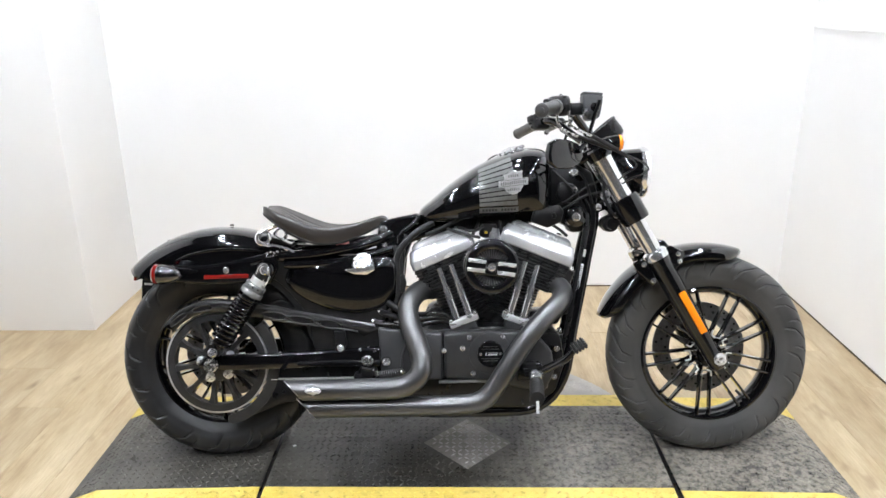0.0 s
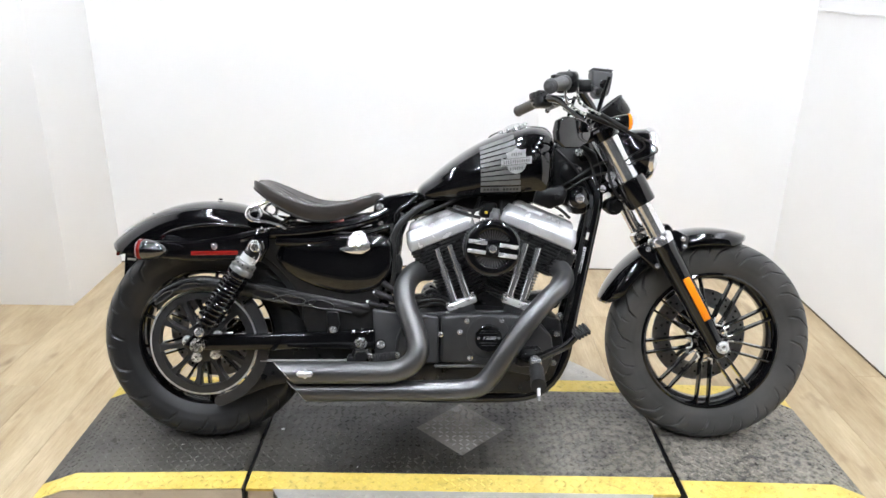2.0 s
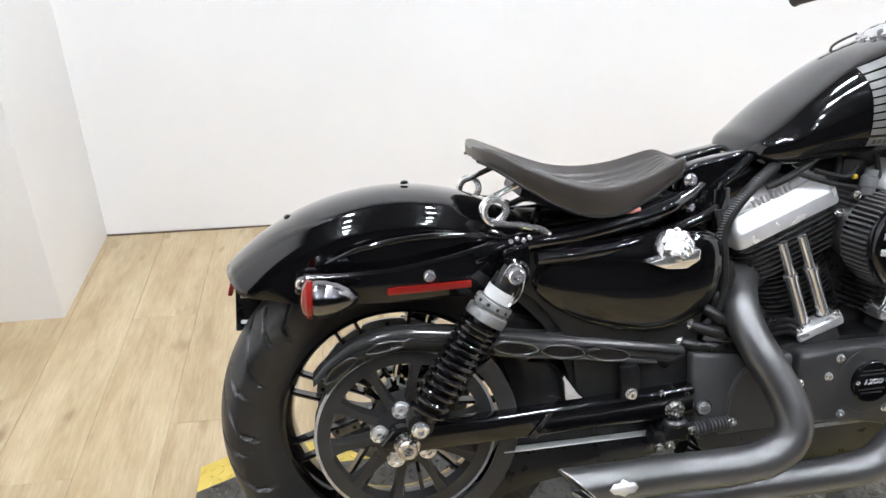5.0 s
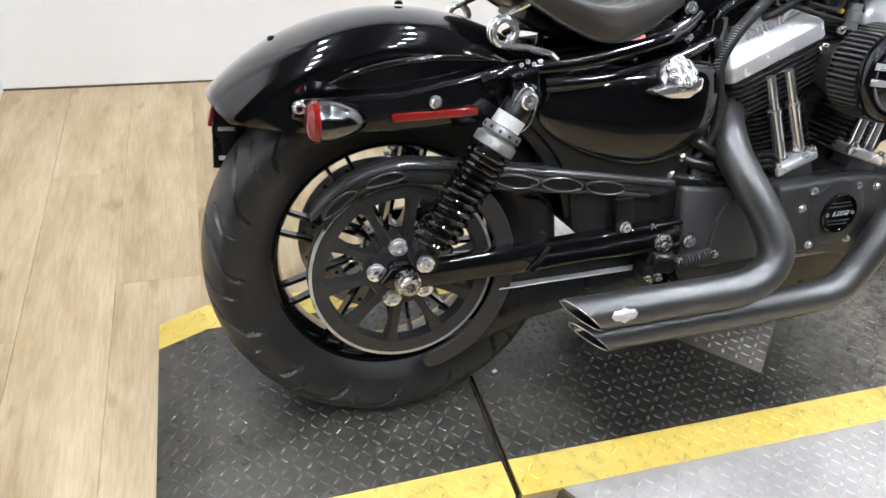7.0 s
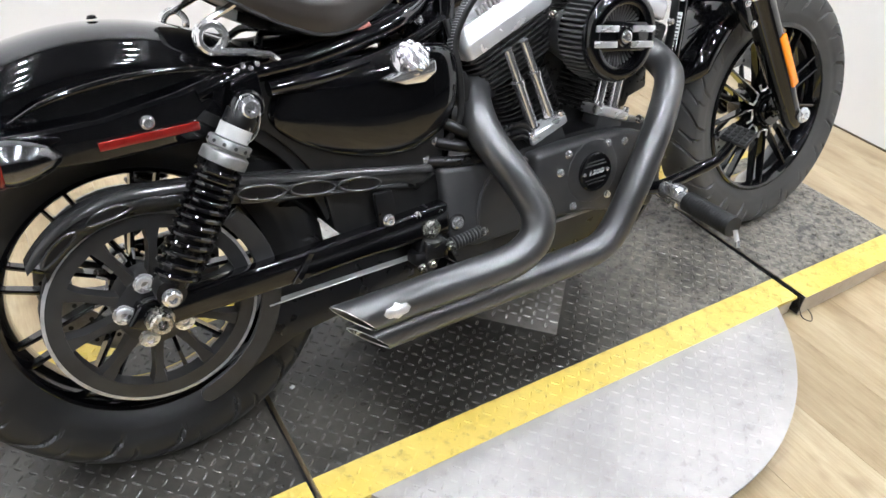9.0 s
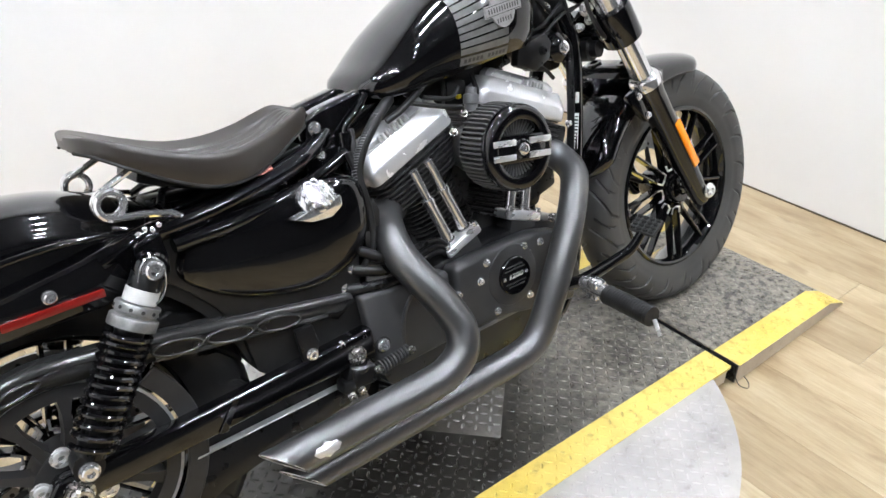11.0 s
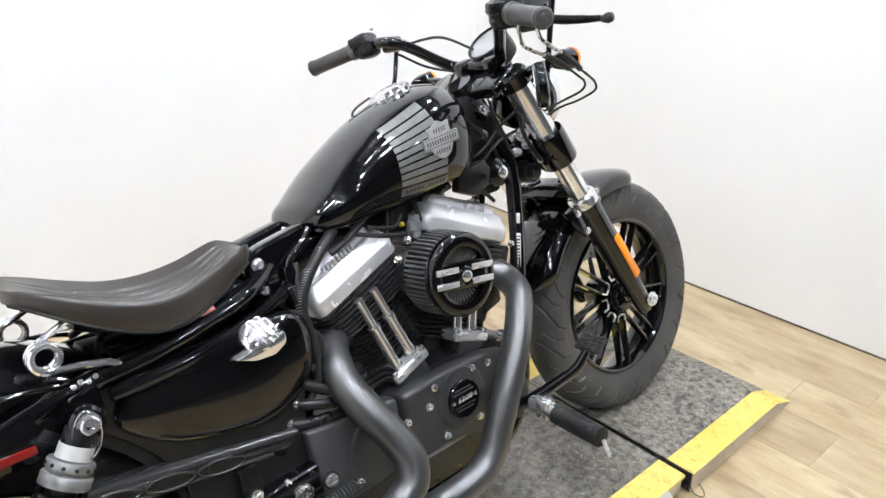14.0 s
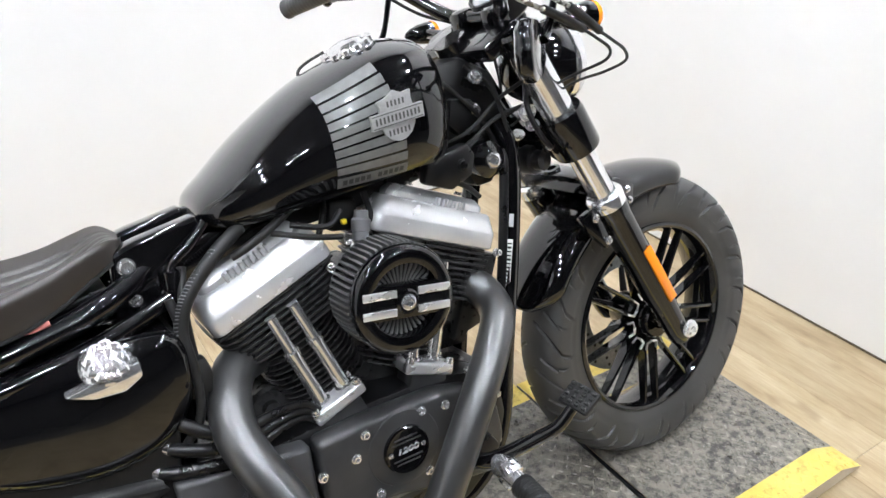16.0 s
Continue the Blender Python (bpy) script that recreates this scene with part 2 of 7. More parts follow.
def worn(name, c0, c1, spot, rough, lo=0.35, hi=0.68, metal=0.0, dust=None, lo2=0.60, oil=None):
    """Paint on tread plate, dusty at a large scale and scuffed at a small one."""
    m = material(name, c0, rough, metal)
    nt, b = nodes(m)
    a = tex_noise(nt, 4.5, 6.0, None, 0.62)
    s = tex_noise(nt, 38.0, 5.0, None, 0.6)
    r1 = ramp(nt, a.outputs[0], [(lo, c0), (hi, c1)])
    r2 = ramp(nt, s.outputs[0], [(lo2, 0.0), (lo2 + 0.12, 1.0)])
    mix = nt.nodes.new("ShaderNodeMix")
    mix.data_type = "RGBA"
    mul = nt.nodes.new("ShaderNodeMath")
    mul.operation = "MULTIPLY"
    mul.inputs[1].default_value = 0.55
    nt.links.new(r2.outputs[0], mul.inputs[0])
    nt.links.new(mul.outputs[0], mix.inputs[0])
    nt.links.new(r1.outputs[0], mix.inputs[6])
    mix.inputs[7].default_value = (*spot, 1)
    out = mix.outputs[2]
    if dust:
        co = nt.nodes.new("ShaderNodeTexCoord")
        sep = nt.nodes.new("ShaderNodeSeparateXYZ")
        nt.links.new(co.outputs["Object"], sep.inputs[0])
        add = nt.nodes.new("ShaderNodeMath")
        add.operation = "MULTIPLY_ADD"
        add.inputs[1].default_value = 0.55
        nt.links.new(sep.outputs[0], add.inputs[0])
        nt.links.new(a.outputs[0], add.inputs[2])
        fac = ramp(nt, add.outputs[0], [(0.42, 0.0), (0.95, 0.8)])
        scuff = tex_noise(nt, 48.0, 6.0, None, 0.72)
        spots = ramp(nt, scuff.outputs[0], [(0.40, 0.0), (0.56, 0.9)])
        both = nt.nodes.new("ShaderNodeMath")
        both.operation = "MULTIPLY"
        nt.links.new(fac.outputs[0], both.inputs[0])
        nt.links.new(spots.outputs[0], both.inputs[1])
        over = nt.nodes.new("ShaderNodeMix")
        over.data_type = "RGBA"
        nt.links.new(both.outputs[0], over.inputs[0])
        nt.links.new(out, over.inputs[6])
        over.inputs[7].default_value = (*dust, 1)
        out = over.outputs[2]
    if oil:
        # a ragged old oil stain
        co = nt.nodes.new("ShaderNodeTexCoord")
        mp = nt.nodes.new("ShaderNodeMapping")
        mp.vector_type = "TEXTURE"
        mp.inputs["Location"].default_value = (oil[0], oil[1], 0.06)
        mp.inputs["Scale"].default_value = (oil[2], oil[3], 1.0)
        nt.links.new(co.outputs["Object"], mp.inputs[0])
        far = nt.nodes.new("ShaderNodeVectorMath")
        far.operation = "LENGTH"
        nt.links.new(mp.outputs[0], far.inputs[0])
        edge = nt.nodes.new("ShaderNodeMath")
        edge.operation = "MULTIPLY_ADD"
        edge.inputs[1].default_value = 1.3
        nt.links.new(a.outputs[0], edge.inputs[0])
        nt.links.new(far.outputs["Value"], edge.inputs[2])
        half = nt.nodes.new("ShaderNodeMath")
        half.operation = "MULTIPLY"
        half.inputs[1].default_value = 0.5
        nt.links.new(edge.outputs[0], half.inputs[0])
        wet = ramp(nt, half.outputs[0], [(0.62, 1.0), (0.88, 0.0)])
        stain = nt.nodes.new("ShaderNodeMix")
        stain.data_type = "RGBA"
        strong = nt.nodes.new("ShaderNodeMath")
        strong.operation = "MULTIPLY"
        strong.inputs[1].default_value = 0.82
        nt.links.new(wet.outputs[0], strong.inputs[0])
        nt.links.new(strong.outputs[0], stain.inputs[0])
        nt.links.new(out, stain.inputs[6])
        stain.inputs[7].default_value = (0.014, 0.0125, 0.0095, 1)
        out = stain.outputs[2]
    nt.links.new(out, b.inputs["Base Color"])
    q = ramp(nt, s.outputs[0], [(0.3, rough - 0.1), (0.7, rough + 0.12)])
    nt.links.new(q.outputs[0], b.inputs["Roughness"])
    bump(m, s.outputs[0], 0.1, 0.001)
    return m


WOOD = wood()
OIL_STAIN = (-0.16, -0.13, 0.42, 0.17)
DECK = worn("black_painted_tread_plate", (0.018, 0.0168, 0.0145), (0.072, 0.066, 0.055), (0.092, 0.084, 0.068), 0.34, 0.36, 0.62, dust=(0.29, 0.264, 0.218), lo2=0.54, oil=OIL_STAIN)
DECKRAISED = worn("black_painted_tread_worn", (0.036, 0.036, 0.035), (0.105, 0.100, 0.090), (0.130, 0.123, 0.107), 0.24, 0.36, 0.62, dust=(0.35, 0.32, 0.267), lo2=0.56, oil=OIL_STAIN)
YELLOW = worn("yellow_safety_paint", (0.60, 0.445, 0.08), (0.72, 0.565, 0.15), (0.42, 0.30, 0.06), 0.45, lo2=0.54)
YELLOWRAISED = worn("yellow_safety_paint_scuffed", (0.67, 0.50, 0.09), (0.72, 0.565, 0.15), (0.25, 0.19, 0.05), 0.45, lo2=0.50)
PLATE = worn("bare_tread_plate", (0.33, 0.314, 0.298), (0.49, 0.467, 0.443), (0.28, 0.262, 0.244), 0.46, metal=0.4)
PLATERAISED = worn("bare_tread_plate_lozenges", (0.36, 0.342, 0.326), (0.54, 0.516, 0.496), (0.30, 0.282, 0.264), 0.44, metal=0.4, lo2=0.54)
# dirt, and the shade under the bike put into the colour
DIRTYSHADEPLATE = worn("dirty_shaded_tread_plate", (0.16, 0.148, 0.128), (0.36, 0.34, 0.31), (0.12, 0.11, 0.09), 0.42, metal=0.4, lo2=0.50)
PLYSIDE = worn("turntable_edge_wood", (0.50, 0.42, 0.32), (0.62, 0.54, 0.43), (0.35, 0.28, 0.2), 0.6)


# ---- mesh helpers ----
def finish(bm, name, mat, parent=None, label="", smooth=38):
    me = bpy.data.meshes.new(name)
    bmesh.ops.remove_doubles(bm, verts=bm.verts, dist=1e-6)
    bmesh.ops.recalc_face_normals(bm, faces=bm.faces)
    bm.to_mesh(me)
    bm.free()
    me.materials.append(mat)
    if smooth:
        me.shade_smooth()
        me.set_sharp_from_angle(angle=radians(smooth))
    ob = new(name, me)
    if parent:
        ob.parent = parent
    if label:
        ob["label"] = label
    return ob


def part(name, bm, mat, parent, label="", smooth=38):
    return finish(bm, name, mat, parent, label, smooth)


def thing(name, label, category, group="", m=None):
    ob = new(name)
    ob.empty_display_size = 0.1
    if m is not None:
        ob.matrix_world = m
    return tagged(ob, label, category, group)


def ring_faces(bm, rings, close_ring=True, caps=True):
    for a, b in zip(rings, rings[1:]):
        n = len(a)
        for i in range(n if close_ring else n - 1):
            j = (i + 1) % n
            bm.faces.new((a[i], a[j], b[j], b[i]))
    if caps and close_ring:
        bm.faces.new(rings[0])
        bm.faces.new(list(reversed(rings[-1])))


def smooth_line(pts, k):
    """A Catmull-Rom line through the points, k steps a span."""
    p = [Vector(q) for q in pts]
    if k < 2 or len(p) < 3:
        return p
    e = [2 * p[0] - p[1]] + p + [2 * p[-1] - p[-2]]
    out = []
    for i in range(1, len(e) - 2):
        for j in range(k):
            t = j / k
            a, b, c, d = e[i - 1:i + 3]
            out.append(0.5 * (2 * b + (c - a) * t + (2 * a - 5 * b + 4 * c - d) * t * t + (3 * b - a - 3 * c + d) * t ** 3))
    return out + [p[-1]]


def add_tube(bm, pts, r, n=10, k=1, caps=True, flat=1.0):
    line = smooth_line(pts, k)
    m = len(line)
    radii = r if isinstance(r, (list, tuple)) else [r] * 2
    d0 = (line[1] - line[0]).normalized()
    side = d0.orthogonal().normalized()
    if abs(d0.y) < 0.9:
        side = (Vector((0, 1, 0)) - d0 * d0.y).normalized()
    rings = []
    for i, q in enumerate(line):
        d = (line[min(i + 1, m - 1)] - line[max(i - 1, 0)]).normalized()
        side = (side - d * side.dot(d)).normalized()
        up = d.cross(side)
        s = i / (m - 1) * (len(radii) - 1)
        a = min(int(s), len(radii) - 2)
        rad = radii[a] + (radii[a + 1] - radii[a]) * (s - a)
        rings.append([bm.verts.new(q + rad * (math.cos(2 * math.pi * j / n) * side * flat + math.sin(2 * math.pi * j / n) * up)) for j in range(n)])
    ring_faces(bm, rings, True, caps)
    return bm


def add_lathe(bm, profile, centre=(0, 0, 0), axis=(0, 1, 0), n=32, closed=False, caps=False):
    """profile: (radius, height along the axis)."""
    q = Vector((0, 0, 1)).rotation_difference(Vector(axis)).to_matrix()
    c = Vector(centre)
    rings = [[bm.verts.new(c + q @ Vector((r * math.cos(2 * math.pi * j / n), r * math.sin(2 * math.pi * j / n), h))) for j in range(n)] for r, h in profile]
    if closed:
        rings.append(rings[0])
    ring_faces(bm, rings, True, caps and not closed)
    return bm


def add_prism(bm, outline, u0, u1, bevel=0.0, seg=2, sides_only=False):
    """An outline in (x, z), given thickness from y = u0 to u1, with rounded edges."""
    b = bmesh.new()
    a = [b.verts.new((x, u0, z)) for x, z in outline]
    c = [b.verts.new((x, u1, z)) for x, z in outline]
    b.faces.new(a)
    b.faces.new(list(reversed(c)))
    n = len(a)
    for i in range(n):
        b.faces.new((a[i], c[i], c[(i + 1) % n], a[(i + 1) % n]))
    bmesh.ops.recalc_face_normals(b, faces=b.faces)
    if bevel:
        es = [e for e in b.edges if abs(e.verts[0].co.y - e.verts[1].co.y) < 1e-6] if sides_only else list(b.edges)
        bmesh.ops.bevel(b, geom=es, offset=bevel, segments=seg, profile=0.5, affect="EDGES", clamp_overlap=True)
    join(bm, b)
    return bm


def join(bm, b, m=None):
    me = bpy.data.meshes.new("tmp")
    if m is not None:
        b.transform(m)
    b.to_mesh(me)
    b.free()
    bm.from_mesh(me)
    bpy.data.meshes.remove(me)
    return bm


def add_box(bm, size, m, bevel=0.0, seg=2):
    b = bmesh.new()
    bmesh.ops.create_cube(b, size=1.0)
    bmesh.ops.scale(b, vec=size, verts=b.verts)
    if bevel:
        bmesh.ops.bevel(b, geom=list(b.edges), offset=bevel, segments=seg, profile=0.5, affect="EDGES", clamp_overlap=True)
    return join(bm, b, m)


def curve(xs, x):
    """Smooth interpolation in a short table of (x, value)."""
    if x <= xs[0][0]:
        return xs[0][1]
    for i in range(len(xs) - 1):
        (x0, a), (x1, b) = xs[i], xs[i + 1]
        if x <= x1:
            m0 = (b - xs[i - 1][1]) / (x1 - xs[i - 1][0]) if i else (b - a) / (x1 - x0)
            m1 = (xs[i + 2][1] - a) / (xs[i + 2][0] - x0) if i + 2 < len(xs) else (b - a) / (x1 - x0)
            t, h = (x - x0) / (x1 - x0), x1 - x0
            return (2 * t ** 3 - 3 * t * t + 1) * a + (t ** 3 - 2 * t * t + t) * h * m0 + (3 * t * t - 2 * t ** 3) * b + (t ** 3 - t * t) * h * m1
    return xs[-1][1]


BOLTS = {}


def bolt(parent, at, r=0.006, mat=None, axis=(0, -1, 0), name="bolt", label="", h=None):
    """A socket-head or domed bolt that stands out along the axis."""
    mat = mat or STEEL
    key = (round(r, 4), mat.name, h)
    if key not in BOLTS:
        t = h or r * 0.8
        bm = bmesh.new()
        add_lathe(bm, [(r * 1.25, 0), (r * 1.25, t * 0.3), (r, t * 0.35), (r, t * 0.85), (r * 0.82, t), (r * 0.5, t), (r * 0.45, t * 0.45), (0.0004, t * 0.45)], axis=(0, 0, 1), n=14)
        me = bpy.data.meshes.new(name)
        bm.to_mesh(me)
        bm.free()
        me.materials.append(mat)
        me.shade_smooth()
        me.set_sharp_from_angle(angle=radians(35))
        BOLTS[key] = me
    ob = new(name, BOLTS[key])
    ob.parent = parent
    ob.matrix_local = Matrix.Translation(at) @ Vector((0, 0, 1)).rotation_difference(Vector(axis)).to_matrix().to_4x4()
    if label:
        ob["label"] = label
    return ob


# ---- the setting: walls, ceiling, floor bed ----
XL, XC, XR, YB, YF, YN, ZC = -2.205, -1.669, 1.590, 1.492, 0.974, -5.0, 3.0
T = 0.12


def slab(name, x0, x1, y0, y1, z0, z1, mat, label, category, bevel=0.0):
    bm = bmesh.new()
    add_box(bm, (x1 - x0, y1 - y0, z1 - z0), pose((x0 + x1) / 2, (y0 + y1) / 2, (z0 + z1) / 2), bevel)
    return tagged(finish(bm, name, mat, None, "", 30), label, category, "", "structure")


YW, XA, XZ = -1.1, -5.2, 4.4
slab("wall_back", XC, XR + T, YB, YB + T, -0.06, ZC, WALL, "plain white painted back wall of the photo bay", "wall")
slab("wall_right", XR, XR + T, YW, YB, -0.06, ZC, WALL, "plain white painted side wall with a panel joint", "wall")
slab("wall_pier", XL - T, XC, YF, YB + T, -0.06, ZC, WALL, "white painted wall projection in the corner", "wall", 0.004)
slab("wall_left", XL - T, XL, YW, YF, -0.06, ZC, WALL, "plain white painted side wall of the room", "wall")
# added out of view, to close the open side and shape the reflections
slab("wall_front", XA, XZ, YN - T, YN, -0.06, ZC, FRONTWALL, "unseen grey wall added to close the open side of the room", "wall")
slab("wall_far_left", XA - T, XA, YN - T, YW, -0.06, ZC, GREYWALL, "unseen dark side wall added to close the open room", "wall")
slab("wall_far_right", XZ, XZ + T, YN - T, YW, -0.06, ZC, GREYWALL, "unseen dark side wall added to close the open room", "wall")
slab("wall_return_left", XA - T, XL - T, YW, YW + T, -0.06, ZC, GREYWALL, "unseen dark wall added beside the photo bay", "wall")
slab("wall_return_right", XR + T, XZ + T, YW, YW + T, -0.06, ZC, GREYWALL, "unseen dark wall added beside the photo bay", "wall")
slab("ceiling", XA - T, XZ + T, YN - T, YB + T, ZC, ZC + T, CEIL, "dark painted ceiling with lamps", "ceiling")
slab("trim_right", XR - 0.006, XR, YW, YB - 0.004, 1.255, 1.267, WALL, "thin white cover strip over a wall panel joint", "trim", 0.002)
slab("trim_base_right", XR - 0.004, XR, YW, YB - 0.004, 0.0005, 0.006, SUBFLOOR, "thin brown joint line where wall meets floor", "trim")
slab("trim_base_back", XC, XR - 0.004, YB - 0.004, YB, 0.0005, 0.006, SUBFLOOR, "thin brown joint line where wall meets floor", "trim")
floor = slab("floor", XA - T, XZ + T, YN - T, YB + T, -0.07, -0.006, SUBFLOOR, "pale oak vinyl plank floor with visible joints", "floor")


# ---- lamps on the ceiling ----
def ceiling_lamp(m):
    t = thing("ceiling_light", "small square white LED lamp mounted on the ceiling", "ceiling light", "ceiling lights over the photo bay", m)
    bm = bmesh.new()
    for sx, sy, px, py in ((0.13, 0.015, 0, 0.0575), (0.13, 0.015, 0, -0.0575), (0.015, 0.10, 0.0575, 0), (0.015, 0.10, -0.0575, 0)):
        add_box(bm, (sx, sy, 0.05), pose(px, py, -0.025), 0.004)
    part("frame", bm, LAMPBODY, t)
    bm = bmesh.new()
    add_box(bm, (0.10, 0.10, 0.02), pose(0, 0, -0.028), 0.003)
    part("diffuser", bm, LIGHT, t, "glowing white diffuser")
    return t


LX, LY = (-1.38, -0.05, 1.25), (-2.6, -1.75, -0.9, -0.05, 0.8)
first_lamp = ceiling_lamp(pose(LX[0], LY[0], ZC))
for i in range(3):
    for j in range(5):
        if i or j:
            copy_thing(first_lamp, pose(LX[i], LY[j], ZC))


# ---- the turntable and its ramps ----
ZT, RD, SEAM, HW, YI = 0.058, 0.600, 0.600, 0.300, 0.226


def add_treads(bm, inside, x0, x1, y0, y1, height, pitch=0.0205):
    """Raised lozenges in a basket pattern, where inside(x, y) says so; height(x) is the plate's top."""
    vs, fs = [], []
    for i in range(int((x1 - x0) / pitch) + 1):
        for j in range(int((y1 - y0) / pitch) + 1):
            x, y = x0 + (i + 0.5) * pitch, y0 + (j + 0.5) * pitch
            if not inside(x, y):
                continue
            a = radians(45 if (i + j) % 2 else -45)
            c, s = math.cos(a), math.sin(a)
            k = len(vs)
            for l, w, h in ((-0.0098, 0, -0.0003), (-0.0046, -0.0030, -0.0003), (0.0046, -0.0030, -0.0003), (0.0098, 0, -0.0003), (0.0046, 0.0030, -0.0003), (-0.0046, 0.0030, -0.0003),
                            (-0.0066, 0, 0.0014), (-0.0030, -0.0012, 0.0020), (0.0030, -0.0012, 0.0020), (0.0066, 0, 0.0014), (0.0030, 0.0012, 0.0020), (-0.0030, 0.0012, 0.0020)):
                px, py = x + c * l - s * w, y + s * l + c * w
                vs.append((px, py, height(px) + h))
            fs += [(k + n, k + (n + 1) % 6, k + 6 + (n + 1) % 6, k + 6 + n) for n in range(6)] + [tuple(k + 6 + n for n in range(6))]
    me = bpy.data.meshes.new("tmp")
    me.from_pydata(vs, [], fs)
    bm.from_mesh(me)
    bpy.data.meshes.remove(me)
    return bm


def treads(name, mat, parent, inside, x0, x1, y0, y1, height=lambda x: ZT):
    bm = add_treads(bmesh.new(), inside, x0, x1, y0, y1, height)
    ob = part(name, bm, mat, parent, "", 50)
    ob["kind"] = "stuff"
    return ob


turntable = thing("turntable", "round bare tread-plate turntable with a black and yellow painted lane", "turntable")
DH = 0.139


def in_diamond(x, y, m=0.0):
    return abs(x) + abs(y) < DH + m


bm = bmesh.new()
add_lathe(bm, [(0.001, ZT - 0.007), (RD - 0.02, ZT - 0.007), (RD - 0.02, 0.0), (0.001, 0.0)], axis=(0, 0, 1), n=96)
part("drum", bm, PLYSIDE, turntable, "pale wooden drum under the plate")
for sgn in (-1, 1):
    # segment of bare plate beside the lane
    a0 = math.asin(HW / RD)
    bm = bmesh.new()
    pts = [(RD * math.cos(a0 + (math.pi - 2 * a0) * i / 40), sgn * RD * math.sin(a0 + (math.pi - 2 * a0) * i / 40)) for i in range(41)]
    top = [bm.verts.new((x, y + sgn * 0.0008, ZT)) for x, y in pts]
    low = [bm.verts.new((x, y + sgn * 0.0008, ZT - 0.006)) for x, y in pts]
    bm.faces.new(top)
    bm.faces.new(low)
    for i in range(41):
        bm.faces.new((top[i], top[(i + 1) % 41], low[(i + 1) % 41], low[i]))
    seg = part("plate_segment", bm, PLATE, turntable, "bare silver tread plate with screws")
    treads("tread_pattern", PLATERAISED, seg, lambda x, y: x * x + y * y < (RD - 0.016) ** 2 and sgn * y > HW + 0.012, -RD, RD, -RD if sgn < 0 else HW, -HW if sgn < 0 else RD)
    for i in range(7):
        a = a0 + 0.16 + (math.pi - 2 * a0 - 0.32) * i / 6
        bolt(seg, ((RD - 0.03) * math.cos(a), sgn * (RD - 0.03) * math.sin(a), ZT), 0.005, PLATE, (0, 0, 1), "screw", h=0.0018)
    for x in (-0.45, -0.27, -0.09, 0.09, 0.27, 0.45):
        bolt(seg, (x, sgn * (HW + 0.025), ZT), 0.005, PLATE, (0, 0, 1), "screw", h=0.0018)
    # yellow border of the lane
    bm = bmesh.new()
    add_box(bm, (2 * SEAM - 0.012, HW - YI, 0.008), pose(0, sgn * (HW + YI) / 2, ZT - 0.004))
    yb = part("border_stripe", bm, YELLOW, turntable, "scuffed yellow painted border")
    treads("tread_pattern", YELLOWRAISED, yb, lambda x, y: YI + 0.008 < abs(y) < HW - 0.008, -SEAM + 0.01, SEAM - 0.01, min(sgn * YI, sgn * HW), max(sgn * YI, sgn * HW))
# black lane with a diamond left bare in its middle
bm = bmesh.new()
L = SEAM - 0.006
for quad in ([(-L, -YI), (0, -YI), (0, -DH), (-DH, 0), (-L, 0)], [(0, -YI), (L, -YI), (L, 0), (DH, 0), (0, -DH)], [(L, 0), (L, YI), (0, YI), (0, DH), (DH, 0)], [(0, YI), (-L, YI), (-L, 0), (-DH, 0), (0, DH)]):
    bm.faces.new([bm.verts.new((x, y, ZT)) for x, y in quad])
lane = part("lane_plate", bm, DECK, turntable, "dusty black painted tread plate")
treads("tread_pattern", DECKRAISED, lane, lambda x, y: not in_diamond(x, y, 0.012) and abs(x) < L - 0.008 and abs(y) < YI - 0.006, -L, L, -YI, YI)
bm = bmesh.new()
bm.faces.new([bm.verts.new((x, y, ZT)) for x, y in ((DH, 0), (0, DH), (-DH, 0), (0, -DH))])
dia = part("bare_diamond", bm, DIRTYSHADEPLATE, turntable, "diamond of dirty bare tread plate, toned darker for the shade under the bike")
treads("tread_pattern", PLATERAISED, dia, lambda x, y: in_diamond(x, y, -0.014), -0.155, 0.155, -0.155, 0.155)
for sx in (-1, 1):
    for sy in (-1, 1):
        bm = bmesh.new()
        add_box(bm, (0.07, 0.012, 0.045), pose(sx * 0.556, sy * 0.289, ZT - 0.031), 0.002)
        part("bracket", bm, PLYSIDE, turntable)

ZK = 0.044
KNEE, END = {1: 1.05, -1: 1.09}, {1: 1.144, -1: 1.190}


def ramp_z(x):
    side = 1 if x > 0 else -1
    x = abs(x)
    xk, xe = KNEE[side], END[side]
    if x < xk:
        return ZT + (ZK - ZT) * (x - SEAM) / (xk - SEAM)
    s = (x - xk) / (xe - xk)
    return ZK + (0.004 - ZK) * s


def ramp_sheet(bm, y0, y1, sgn, thick=0.0):
    XK, XE = KNEE[sgn], END[sgn]
    xs = [SEAM + 0.006, XK - 0.02, XK, XK + 0.02, XE]
    up = [[bm.verts.new((sgn * x, y, ramp_z(sgn * x))) for x in xs] for y in (y0, y1)]
    for i in range(len(xs) - 1):
        bm.faces.new((up[0][i], up[0][i + 1], up[1][i + 1], up[1][i]))
    return up


